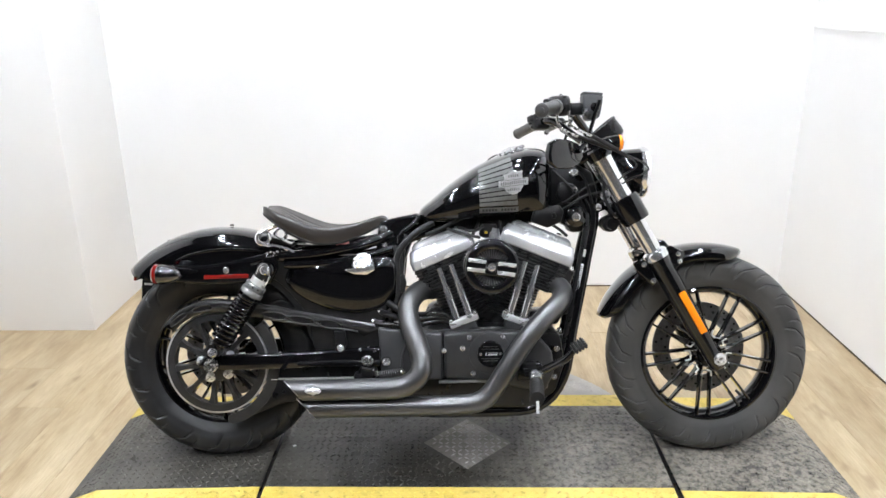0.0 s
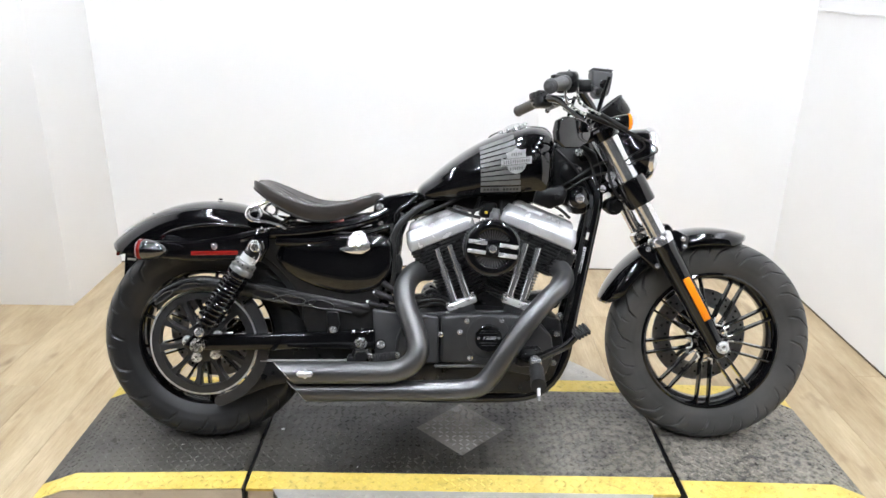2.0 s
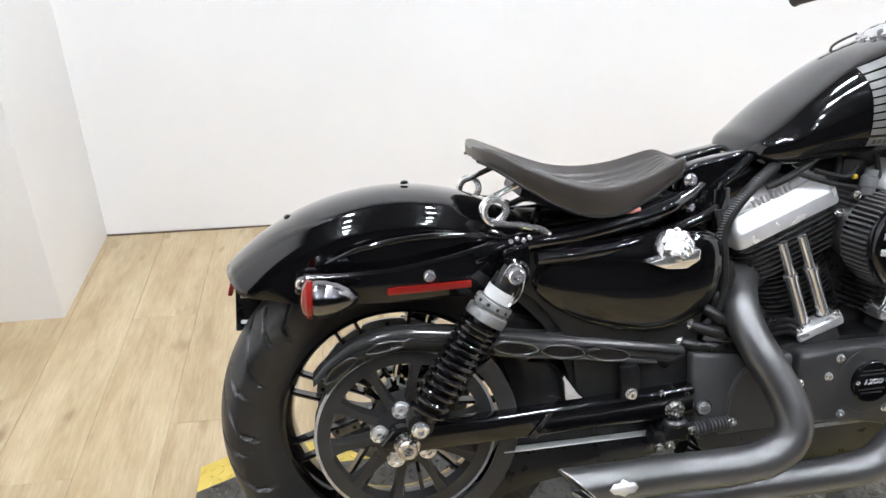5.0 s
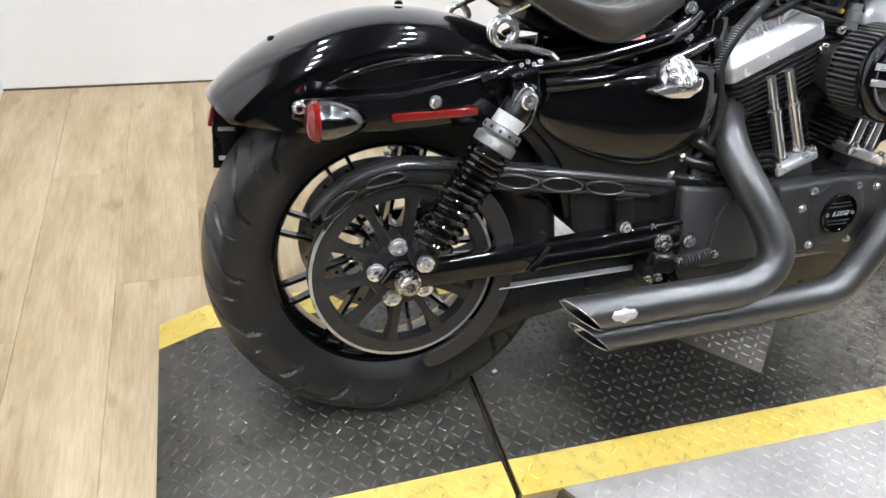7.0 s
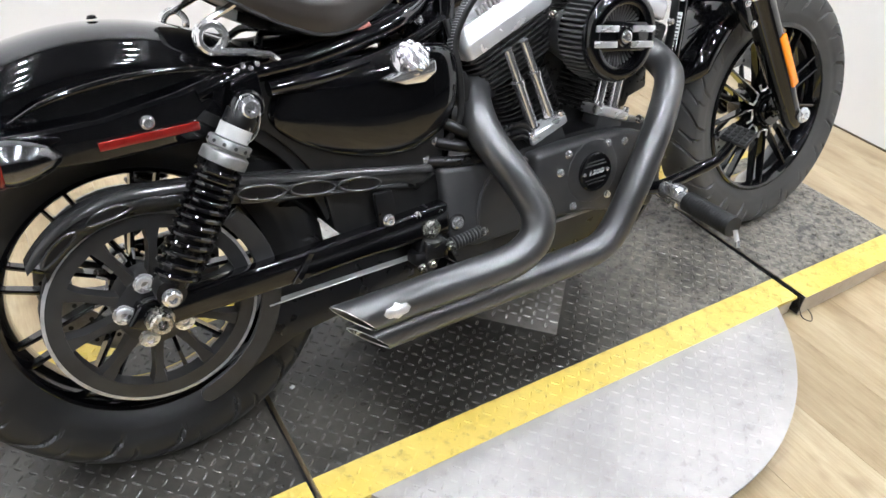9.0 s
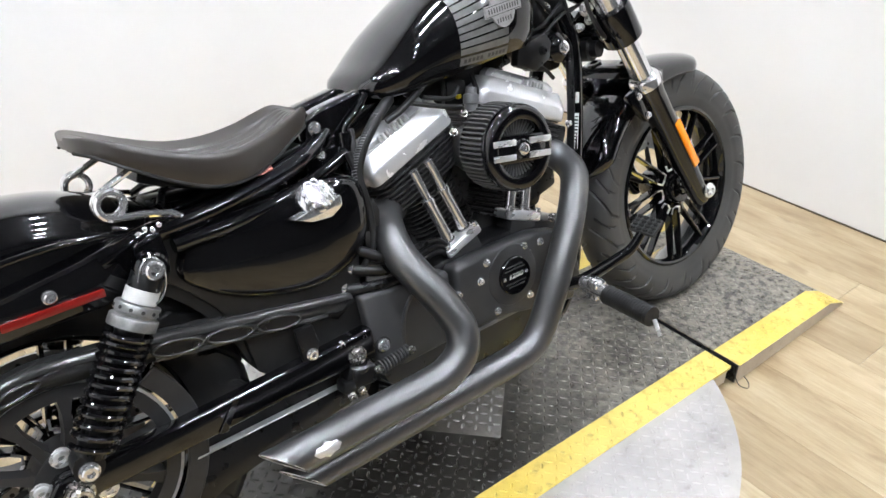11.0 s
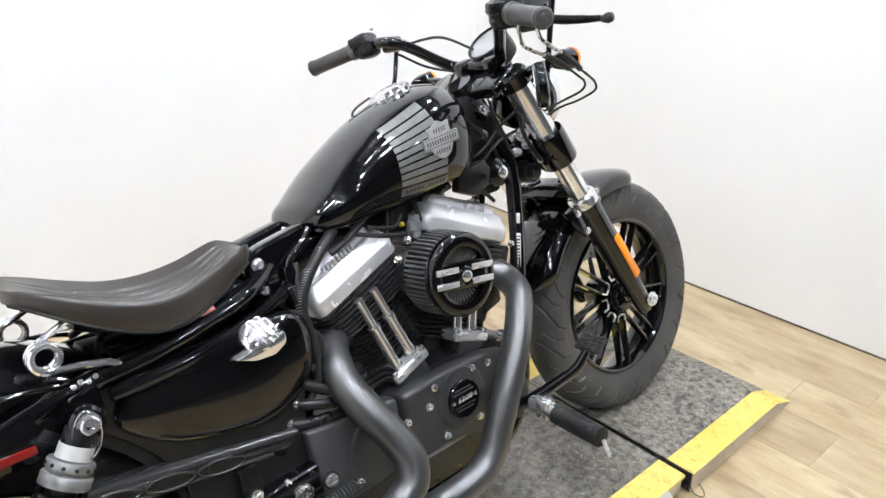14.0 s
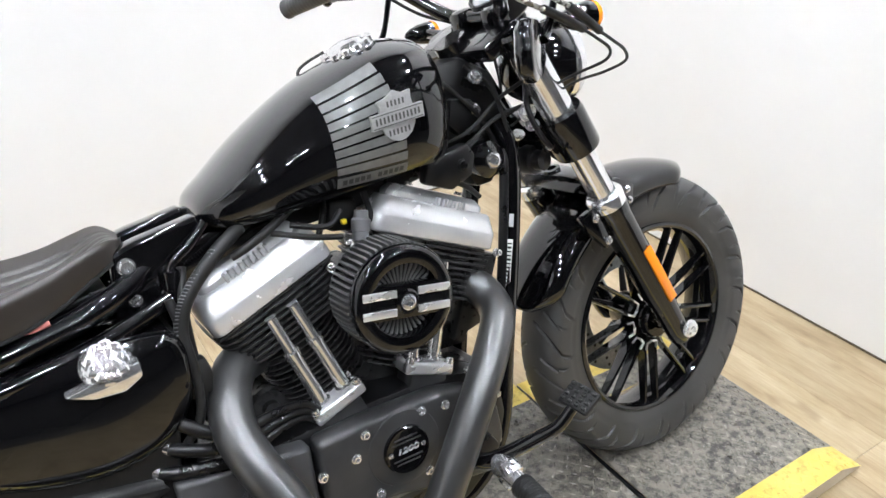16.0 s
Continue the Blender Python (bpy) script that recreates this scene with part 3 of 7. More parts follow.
# the front ramp is butted on a little askew
SKEW = {-1: Matrix.Identity(4), 1: Matrix(((1, 0, 0, 0), (0.040, 1, 0, -0.040 * SEAM), (0, 0, 1, 0), (0, 0, 0, 1)))}
for sgn in (-1, 1):
    XK, XE = KNEE[sgn], END[sgn]
    rp = thing("loading_ramp", "black tread-plate loading ramp with yellow edges, butted against the turntable", "ramp", "loading ramps of the turntable", SKEW[sgn])
    bm = bmesh.new()
    ramp_sheet(bm, -YI, YI, sgn)
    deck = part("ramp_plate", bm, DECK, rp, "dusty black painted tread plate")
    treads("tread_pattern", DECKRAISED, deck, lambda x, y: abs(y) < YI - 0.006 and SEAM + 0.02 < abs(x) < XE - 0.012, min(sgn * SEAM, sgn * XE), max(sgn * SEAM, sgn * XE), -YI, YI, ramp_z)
    for sy in (-1, 1):
        bm = bmesh.new()
        ramp_sheet(bm, sy * YI, sy * HW, sgn)
        st = part("border_stripe", bm, YELLOW, rp, "yellow painted border")
        treads("tread_pattern", YELLOWRAISED, st, lambda x, y: YI + 0.008 < abs(y) < HW - 0.008 and SEAM + 0.02 < abs(x) < XE - 0.012, min(sgn * SEAM, sgn * XE), max(sgn * SEAM, sgn * XE), min(sy * YI, sy * HW), max(sy * YI, sy * HW), ramp_z)
        bm = bmesh.new()
        add_prism(bm, [(sgn * (SEAM + 0.006), 0.0), (sgn * XE, 0.0), (sgn * XE, 0.002), (sgn * XK, ZK - 0.004), (sgn * (SEAM + 0.006), ZT - 0.004)], sy * (HW - 0.016), sy * (HW - 0.002))
        part("side_board", bm, PLYSIDE, rp, "pale worn side board", 20)
    bm = bmesh.new()
    add_box(bm, (0.006, 2 * HW - 0.006, 0.05), pose(sgn * (SEAM + 0.004), 0, 0.030))
    part("end_board", bm, SATIN, rp)

# ---- small things lying about ----
thread = thing("loose_thread", "thin grey curled thread lying on the floor beside the ramp", "thread")
bm = bmesh.new()
add_tube(bm, [(0.604, -0.301, 0.052), (0.607, -0.306, 0.030), (0.612, -0.322, 0.004), (0.622, -0.340, 0.0015), (0.640, -0.330, 0.0015), (0.652, -0.308, 0.0015), (0.640, -0.297, 0.0015)], 0.0012, 5, 5)
part("strand", bm, DARKTXT, thread)
scrap = thing("paper_scrap", "tiny white paper scrap on the black tread plate", "scrap")
bm = bmesh.new()
add_box(bm, (0.010, 0.007, 0.003), pose(-0.548, -0.022, 0.0608, 8, 4, 30), 0.001)
part("scrap", bm, WHITETXT, scrap)


# ---- the motorcycle; x forward, y to its left, z up the frame; it leans on its stand ----
bike = thing("motorcycle", "glossy black cruiser motorcycle with solo seat, leaning on the tread-plate turntable", "motorcycle", "", pose(-0.003, -0.0266, 0.046, -14.6, -0.45, 0.42))
RAX, FAX = (-0.750, 0.313), (0.750, 0.309)
WAX = (-0.756, 0.317)
FY, CY = 0.016, 0.014


def groove(phase, width, s, s0, s1):
    """Depth from 0 to 1 across a groove that runs from s0 to s1 of the tread."""
    x = (phase + 0.5) % 1.0 - 0.5
    across = (width / 2 - abs(x)) / (width * 0.22)
    ends = min((s - s0) / 0.03, (s1 - s) / 0.03)
    return max(0.0, min(1.0, across, ends))


def tyre_mesh(cx, cy, cz, R, hw, rim, n_groove, drop):
    """A carcass turned about the axle with slanted grooves pressed into the tread."""
    n = 1080
    prof = []
    for i in range(81):
        a = -1 + 2 * i / 80
        ang = abs(a) * radians(125)
        if ang < 1.571:
            y, r = hw * math.sin(ang) ** 0.92, R - drop * hw * (1 - math.cos(ang))
        else:
            k = (ang - 1.571) / (radians(125) - 1.571)
            y, r = hw * (1 - 0.30 * k ** 1.8), (R - drop * hw) - (R - drop * hw - rim) * k
        prof.append((math.copysign(y, a), r, abs(a)))
    norms = []
    for i in range(81):
        p, q = prof[max(i - 1, 0)], prof[min(i + 1, 80)]
        norms.append(Vector((-(q[1] - p[1]), q[0] - p[0])).normalized())
    bm = bmesh.new()
    rings = []
    for j in range(n):
        th = 2 * math.pi * j / n
        row = []
        for i, (y, r, s) in enumerate(prof):
            k = th * n_groove / (2 * math.pi) + (0.5 if i > 40 else 0)
            d = 0.0045 * groove(k - 0.15 - 1.15 * s ** 1.4, 0.085, s, 0.06, 0.84)
            d = max(d, 0.0042 * groove(k + 0.30 - 0.9 * s, 0.075, s, 0.22, 0.60))
            d = max(d, 0.0036 * groove(k + 0.12 - 0.5 * s, 0.065, s, 0.56, 0.76))
            if 0.84 < s < 0.855:
                d = 0.0010
            ny, nr = norms[i]
            rr = r - d * nr
            row.append(bm.verts.new((cx + rr * math.cos(th), cy + y - d * ny, cz + rr * math.sin(th))))
        rings.append(row)
    for j in range(n):
        a, b = rings[j], rings[(j + 1) % n]
        for i in range(len(a) - 1):
            bm.faces.new((a[i], a[i + 1], b[i + 1], b[i]))
    return bm


def wheel(c, R, hw, front):
    cx, cz = c
    cy = FY if front else 0.008
    y0 = 0.042 if front else 0.050
    bm = bmesh.new()
    prof = [(0.202, -y0 - 0.004), (0.208, -y0 - 0.002), (0.209, -y0 + 0.004), (0.203, -y0 + 0.006), (0.198, -y0 + 0.010), (0.193, -0.016), (0.193, 0.016), (0.198, y0 - 0.010), (0.203, y0 - 0.006), (0.209, y0 - 0.004), (0.208, y0 + 0.002), (0.202, y0 + 0.004),
            (0.197, y0 + 0.002), (0.193, y0 - 0.006), (0.185, 0.016), (0.185, -0.016), (0.193, -y0 + 0.006), (0.197, -y0 - 0.002)]
    add_lathe(bm, prof, (cx, cy, cz), (0, 1, 0), 72, closed=True)
    w = part("front_wheel" if front else "rear_wheel", bm, GLOSS, bike, "black cast split-spoke wheel")
    part("tyre", tyre_mesh(cx, cy, cz, R, hw, 0.203, 20 if front else 16, 0.68 if front else 0.50), DUSTY if front else RUBBER, w, "black rubber tyre with slanted tread grooves", 32)
    bm = bmesh.new()
    add_lathe(bm, [(0.018, -0.058), (0.036, -0.056), (0.040, -0.050), (0.042, -0.03), (0.046, -0.022), (0.046, 0.022), (0.042, 0.03), (0.040, 0.05), (0.036, 0.056), (0.018, 0.058)], (cx, cy, cz), (0, 1, 0), 32)
    part("hub", bm, GLOSS, w)
    # nine pairs of slim spokes, each pair joined by a machined yoke at the hub
    spokes = []
    for sgn in (-1, 1):
        b0 = bmesh.new()
        pts = [(0.044, sgn * 0.012, -0.018), (0.075, sgn * 0.0155, -0.026), (0.13, sgn * 0.0165, -0.030), (0.176, sgn * 0.018, -0.033), (0.198, sgn * 0.019, -0.034)]
        line = smooth_line(pts, 4)
        rings = []
        for i, q in enumerate(line):
            h = 0.016 - 0.008 * i / (len(line) - 1)
            rings.append([b0.verts.new((q.x, q.z + dy, q.y + dz)) for dy, dz in ((-h * 0.5, -0.0032), (-h * 0.62, 0), (-h * 0.5, 0.0032), (h, 0.0042), (h, -0.0042))])
        ring_faces(b0, rings)
        me = bpy.data.meshes.new("spoke")
        bmesh.ops.recalc_face_normals(b0, faces=b0.faces)
        b0.to_mesh(me)
        b0.free()
        me.materials.append(GLOSS)
        spokes.append(me)
    b1 = bmesh.new()
    add_tube(b1, [(0.071, -0.0345, 0.0155), (0.056, -0.036, 0.0135), (0.053, -0.036, 0.0), (0.056, -0.036, -0.0135), (0.071, -0.0345, -0.0155)], 0.0026, 6)
    mk = bpy.data.meshes.new("machined_yoke")
    b1.to_mesh(mk)
    b1.free()
    mk.materials.append(ALU)
    for i in range(9):
        for name, mesh in (("spoke", spokes[0]), ("spoke", spokes[1]), ("machined_yoke", mk)):
            s = new(name, mesh)
            s.parent = w
            s.matrix_local = pose(cx, cy, cz) @ pose(0, 0, 0, 0, 40 * i + (14 if front else 4), 0)
    for i in range(9):
        a = radians(40 * i + 34)
        bolt(w, (cx + 0.203 * math.cos(a), cy - y0 - 0.001, cz + 0.203 * math.sin(a)), 0.0025, STEEL, name="rivet") if front else None
    # brake disc on the far side
    bm = bmesh.new()
    add_lathe(bm, [(0.092, 0.060), (0.146, 0.060), (0.146, 0.066), (0.092, 0.066)], (cx, cy, cz), (0, 1, 0), 48, closed=True)
    d = part("brake_disc", bm, DISC, w, "drilled steel brake disc")
    bm = bmesh.new()
    for i in range(18):
        a = radians(20 * i)
        for rr, da in ((0.105, 0), (0.120, 0.12), (0.135, 0.22)):
            add_lathe(bm, [(0.0001, 0.0594), (0.004, 0.0594), (0.004, 0.0602)], (cx + rr * math.cos(a + da), cy, cz + rr * math.sin(a + da)), (0, 1, 0), 8)
    part("drilled_hole", bm, HOLE, w)["kind"] = "stuff"
    for i in range(5):
        bm = bmesh.new()
        a = radians(72 * i + 10)
        add_tube(bm, [(cx + 0.04 * math.cos(a), cy + 0.05, cz + 0.04 * math.sin(a)), (cx + 0.096 * math.cos(a), cy + 0.062, cz + 0.096 * math.sin(a))], [0.009, 0.006], 6)
        part("disc_carrier", bm, SATIN, w)
    bm = bmesh.new()
    add_tube(bm, [(cx + 0.175 * math.cos(-0.9), cy - 0.012, cz + 0.175 * math.sin(-0.9)), (cx + 0.150 * math.cos(-0.93), cy - 0.03, cz + 0.150 * math.sin(-0.93))], [0.0055, 0.004], 8)
    part("valve_stem", bm, SOFT, w)
    return w


front_wheel = wheel(FAX, 0.307, 0.055, True)
rear_wheel = wheel(WAX, 0.309, 0.077, False)


# belt pulley on the near side of the rear wheel
def pulley():
    cx, cz = RAX
    bm = bmesh.new()
    add_lathe(bm, [(0.128, -0.096), (0.148, -0.096), (0.1535, -0.094), (0.1535, -0.068), (0.128, -0.068)], (cx, 0, cz), (0, 1, 0), 80, closed=True)
    p = part("belt_pulley", bm, PULLEY, rear_wheel, "dark grey cast belt pulley with worn bright rim")
    bm = bmesh.new()
    add_lathe(bm, [(0.1500, -0.0970), (0.1548, -0.0958), (0.1548, -0.090), (0.1500, -0.091)], (cx, 0, cz), (0, 1, 0), 80, closed=True)
    part("pulley_edge", bm, WORN, rear_wheel, "bright worn edge ring")
    for i in range(10):
        a = radians(36 * i + 8)
        ca, sa = math.cos(a), math.sin(a)
        b = bmesh.new()
        rings = []
        for r, h in ((0.042, 0.013), (0.075, 0.008), (0.105, 0.0075), (0.132, 0.014)):
            rings.append([b.verts.new((cx + r * ca - t * sa, y, cz + r * sa + t * ca)) for t, y in ((-h, -0.072), (-h * 0.8, -0.094), (h * 0.8, -0.094), (h, -0.072))])
        ring_faces(b, rings)
        part("pulley_spoke", b, PULLEY, p)
    bm = bmesh.new()
    add_lathe(bm, [(0.001, -0.102), (0.022, -0.102), (0.034, -0.100), (0.056, -0.096), (0.060, -0.08), (0.060, -0.05)], (cx, 0, cz), (0, 1, 0), 40)
    part("pulley_hub", bm, PULLEY, rear_wheel)
    for i in range(5):
        a = radians(72 * i + 100)
        bolt(rear_wheel, (cx + 0.047 * math.cos(a), -0.097, cz + 0.047 * math.sin(a)), 0.0125, ALU)


pulley()

# belt, and the slotted guard over it
bm = bmesh.new()
pts = []
for i in range(13):
    a = radians(85 + 190 * i / 12)
    pts.append((RAX[0] + 0.156 * math.cos(a), RAX[1] + 0.156 * math.sin(a)))
outer = [(-0.20, 0.405)] + pts + [(-0.20, 0.285)]
b = bmesh.new()
rows = []
for x, z in outer:
    rows.append([b.verts.new((x, y, z)) for y in (-0.093, -0.070)])
for p, q in zip(rows, rows[1:]):
    b.faces.new((p[0], p[1], q[1], q[0]))
join(bm, b)
belt = part("drive_belt", bm, BELT, bike, "toothed black drive belt")
belt.modifiers.new("thick", "SOLIDIFY").thickness = 0.006
bm = bmesh.new()
for i in range(11):
    x = -0.30 + 0.0095 * i
    add_box(bm, (0.005, 0.022, 0.006), pose(x, -0.0815, 0.4135 - 0.0007 * i), 0.001)
part("belt_tooth", bm, BELT, belt)


def guard():
    # upper guard: an arch over the pulley that runs forward as a bar with three long slots
    arch = []
    for i in range(15):
        a = radians(146 - 66 * i / 14)
        arch.append((RAX[0] + 0.188 * math.cos(a), RAX[1] + 0.188 * math.sin(a)))
    top = [(-0.875, 0.447)] + arch[1:] + [(-0.62, 0.487), (-0.50, 0.465), (-0.36, 0.441), (-0.268, 0.424)]
    low = [(-0.262, 0.412), (-0.300, 0.392), (-0.318, 0.403), (-0.36, 0.410), (-0.50, 0.432), (-0.60, 0.448)]
    inner = []
    for i in range(13):
        a = radians(84 + 60 * i / 12)
        inner.append((RAX[0] + 0.157 * math.cos(a), RAX[1] + 0.157 * math.sin(a)))
    bm = bmesh.new()
    b = bmesh.new()
    f = b.faces.new([b.verts.new((x, -0.112, z)) for x, z in top + low + inner])
    join(bm, b)
    g = part("belt_guard", bm, GUARD, bike, "satin black slotted belt guard")
    g.modifiers.new("thick", "SOLIDIFY").thickness = 0.006
    bm = bmesh.new()
    rows = []
    for x, z in top:
        rows.append([bm.verts.new((x, y, z + dz)) for y, dz in ((-0.1185, -0.005), (-0.1180, 0.000), (-0.1150, 0.0045), (-0.1080, 0.0070), (-0.088, 0.0075), (-0.088, 0.003), (-0.112, -0.003))])
    ring_faces(bm, rows)
    part("guard_rim", bm, GUARD, g)
    bm = bmesh.new()
    add_tube(bm, [(x, -0.114, z + 0.003) for x, z in low[2:]], 0.0045, 8)
    part("guard_lower_rim", bm, GUARD, g)

    def slot(pts, mat):
        b = bmesh.new()
        add_prism(b, pts, -0.1185, -0.1125, 0.001, 1)
        part("slot_recess", b, mat, g)
        b = bmesh.new()
        loop = [(x, -0.118, z) for x, z in pts]
        add_tube(b, loop + loop[:1], 0.0028, 6, 1)
        part("slot_lip", b, GUARD, g)

    for x in (-0.565, -0.485, -0.405):
        zc = 0.458 - 0.17 * (x + 0.565)
        slot([(x + 0.037 * math.cos(t), zc - 0.006 * math.cos(t) + 0.0115 * math.sin(t)) for t in [2 * math.pi * k / 16 for k in range(16)]], SATIN)
    for a0 in (100, 127):
        ring = []
        for k in range(24):
            t = 2 * math.pi * k / 24
            a, r = radians(a0 + 10.5 * math.cos(t)), 0.1720 + 0.0078 * math.sin(t)
            ring.append((RAX[0] + r * math.cos(a), RAX[1] + r * math.sin(a)))
        slot(ring, SATIN)
    # lower debris guard, a crescent ahead of the pulley and a plate under the belt
    cres = [(RAX[0] + 0.160 * math.cos(radians(a)), RAX[1] + 0.160 * math.sin(radians(a))) for a in range(42, -76, -8)]
    out = [(RAX[0] + 0.192 * math.cos(radians(a)), RAX[1] + 0.192 * math.sin(radians(a))) for a in range(-72, 42, 8)]
    tip = [(RAX[0] + (0.176 - 0.016 * math.cos(radians(t))) * math.cos(radians(-75 - 5.2 * math.sin(radians(t)))), RAX[1] + (0.176 - 0.016 * math.cos(radians(t))) * math.sin(radians(-75 - 5.2 * math.sin(radians(t))))) for t in (25, 60, 90, 120, 155)]
    bm = bmesh.new()
    add_prism(bm, cres + tip + out, -0.106, -0.098, 0.0015, 1)
    part("pulley_shield", bm, PULLEY, bike, "dark grey crescent belt shield")
    bm = bmesh.new()
    add_prism(bm, [(-0.69, 0.135), (-0.55, 0.190), (-0.30, 0.225), (-0.28, 0.262), (-0.57, 0.262), (-0.60, 0.215)], -0.104, -0.092, 0.003, 2)
    part("lower_belt_guard", bm, SATIN, bike, "dark grey lower belt guard")
    bm = bmesh.new()
    add_prism(bm, [(-0.58, 0.20), (-0.30, 0.225), (-0.27, 0.31), (-0.58, 0.31)], -0.088, -0.080, 0.002, 1)
    part("inner_belt_plate", bm, SATIN, bike)
    bm = bmesh.new()
    add_prism(bm, [(-0.585, 0.261), (-0.30, 0.2635), (-0.30, 0.2658), (-0.585, 0.2635)], -0.108, -0.090, 0.001, 1)
    part("guard_edge", bm, SATINGREY, bike)


guard()

# swingarm
for sgn in (-1, 1):
    bm = bmesh.new()
    add_prism(bm, [(-0.80, 0.312), (-0.775, 0.342), (-0.60, 0.345), (-0.42, 0.352), (-0.25, 0.362), (-0.25, 0.302), (-0.42, 0.306), (-0.55, 0.300), (-0.77, 0.296)], sgn * 0.118 - 0.016, sgn * 0.118 + 0.016, 0.007, 3)
    sw = part("swingarm", bm, GLOSS, bike, "gloss black swingarm")
    bolt(sw, (RAX[0] - 0.004, sgn * 0.134, RAX[1] + 0.002), 0.017, STEEL, (0, sgn, 0), "axle_nut", "plated axle nut", h=0.026)
    bolt(sw, (-0.735, sgn * 0.176, 0.362), 0.0115, CHROME, (0, sgn, 0), "bolt", h=0.012)
bm = bmesh.new()
add_prism(bm, [(-0.535, 0.300), (-0.505, 0.345), (-0.515, 0.348), (-0.55, 0.302)], -0.1375, -0.1345, 0.001, 1)
part("swingarm_gusset", bm, GLOSS, bike)
for sgn in (-1, 1):
    bm = bmesh.new()
    add_tube(bm, [(RAX[0], sgn * 0.05, RAX[1]), (RAX[0], sgn * 0.120, RAX[1])], 0.016, 14)
    part("axle_spacer", bm, STEEL, bike)


# rear shocks
def shock(sgn):
    top, bot = Vector((-0.576, sgn * 0.154, 0.600)), Vector((-0.733, sgn * 0.160, 0.366))
    d = (bot - top).normalized()
    L = (bot - top).length
    bm = bmesh.new()
    add_lathe(bm, [(0.001, 0.0), (0.019, 0.0), (0.0225, 0.01), (0.0225, 0.034), (0.020, 0.036), (0.021, L - 0.03), (0.02, L - 0.03), (0.021, L - 0.012), (0.001, L - 0.010)], top, d, 24)
    s = part("shock_absorber", bm, SATIN, bike, "black coil-over rear shock with silver collar")
    bm = bmesh.new()
    add_lathe(bm, [(0.019, 0.030), (0.0235, 0.031), (0.0235, 0.050), (0.019, 0.051)], top, d, 28, closed=True)
    part("preload_collar", bm, SATINGREY, s, "silver preload collar")
    bm = bmesh.new()
    add_lathe(bm, [(0.020, 0.051), (0.0300, 0.052), (0.0312, 0.054), (0.0312, 0.064), (0.0285, 0.0655), (0.0285, 0.069), (0.0325, 0.0705), (0.0335, 0.072), (0.0335, 0.086), (0.020, 0.088)], top, d, 32)
    part("adjuster_ring", bm, COLLAR, s, "worn grey notched adjuster rings")
    side = d.cross(Vector((0, 1, 0))).normalized()
    over = side.cross(d)
    for k in range(12):
        v = math.cos(radians(30 * k)) * side + math.sin(radians(30 * k)) * over
        bm = bmesh.new()
        add_tube(bm, [top + d * 0.059 + v * 0.028, top + d * 0.059 + v * 0.0318], 0.0028, 8)
        part("notch", bm, HOLE, s)
    q = Vector((0, 0, 1)).rotation_difference(d).to_matrix()
    turns, l0, l1 = 13.0, 0.091, L - 0.024
    pts = []
    for i in range(int(turns * 20) + 1):
        t = i / (turns * 20)
        a = 2 * math.pi * turns * t
        pts.append(top + q @ Vector((0.0298 * math.cos(a), 0.0298 * math.sin(a), l0 + (l1 - l0) * (0.72 * t + 0.28 * t * t))))
    bm = bmesh.new()
    add_tube(bm, pts, 0.0046, 8)
    part("coil_spring", bm, GLOSS, s, "gloss black coil spring")
    bm = bmesh.new()
    add_lathe(bm, [(0.001, -0.024), (0.020, -0.024), (0.024, -0.018), (0.024, 0.012), (0.020, 0.016), (0.001, 0.016)], (top.x, top.y, top.z), (0, sgn, 0), 24)
    part("shock_eye", bm, GLOSS, s)
    bm = bmesh.new()
    add_lathe(bm, [(0.001, -0.02), (0.021, -0.02), (0.021, 0.014), (0.001, 0.014)], tuple(bot), (0, sgn, 0), 24)
    part("lower_eye", bm, SATIN, s)
    bolt(s, (top.x, top.y + sgn * 0.014, top.z), 0.013, CHROME, (0, sgn, 0), h=0.014)
    bolt(s, (top.x - 0.012, top.y + sgn * 0.008, top.z - 0.028), 0.0095, CHROME, (0, sgn, 0), h=0.012)
    # chrome edge of the forged eye, round both bolts
    bm = bmesh.new()
    ring = []
    for k in range(25):
        a = 2 * math.pi * k / 24
        ring.append((top.x - 0.006 + 0.0185 * math.cos(a) + 0.010 * math.sin(a) * 0.5, top.y + sgn * 0.0165, top.z - 0.014 + 0.033 * math.sin(a)))
    add_tube(bm, ring, 0.0014, 6)
    part("eye_edge", bm, CHROME, s, "bright edge of the shock eye")
    # plate behind the upper mount
    bm = bmesh.new()
    add_prism(bm, [(-0.60, 0.56), (-0.588, 0.632), (-0.548, 0.642), (-0.545, 0.60), (-0.568, 0.555)], sgn * 0.148, sgn * 0.128, 0.004, 2)
    part("shock_bracket", bm, GLOSS, s)


shock(-1)
shock(1)


# fenders, swept round the wheels
def fender(name, c, r, a0, a1, sect, zmin, label, taper=0.0, steps=44, cy=0.0):
    bm = bmesh.new()
    rows = []
    for i in range(steps + 1):
        t = i / steps
        a = radians(a0 + (a1 - a0) * t)
        k = 1 - taper * max(0, (abs(t - 0.5) - 0.38) / 0.12) ** 2
        row = []
        for u, dr in sect:
            rr = r + dr * k
            x, z = c[0] + rr * math.cos(a), c[1] + rr * math.sin(a)
            z = max(z, zmin(x)) if zmin else z
            row.append(bm.verts.new((x, cy + u * k, z)))
        rows.append(row)
    ring_faces(bm, rows, False, False)
    ob = part(name, bm, GLOSS, bike, label, 60)
    ob.modifiers.new("thick", "SOLIDIFY").thickness = 0.004
    return ob


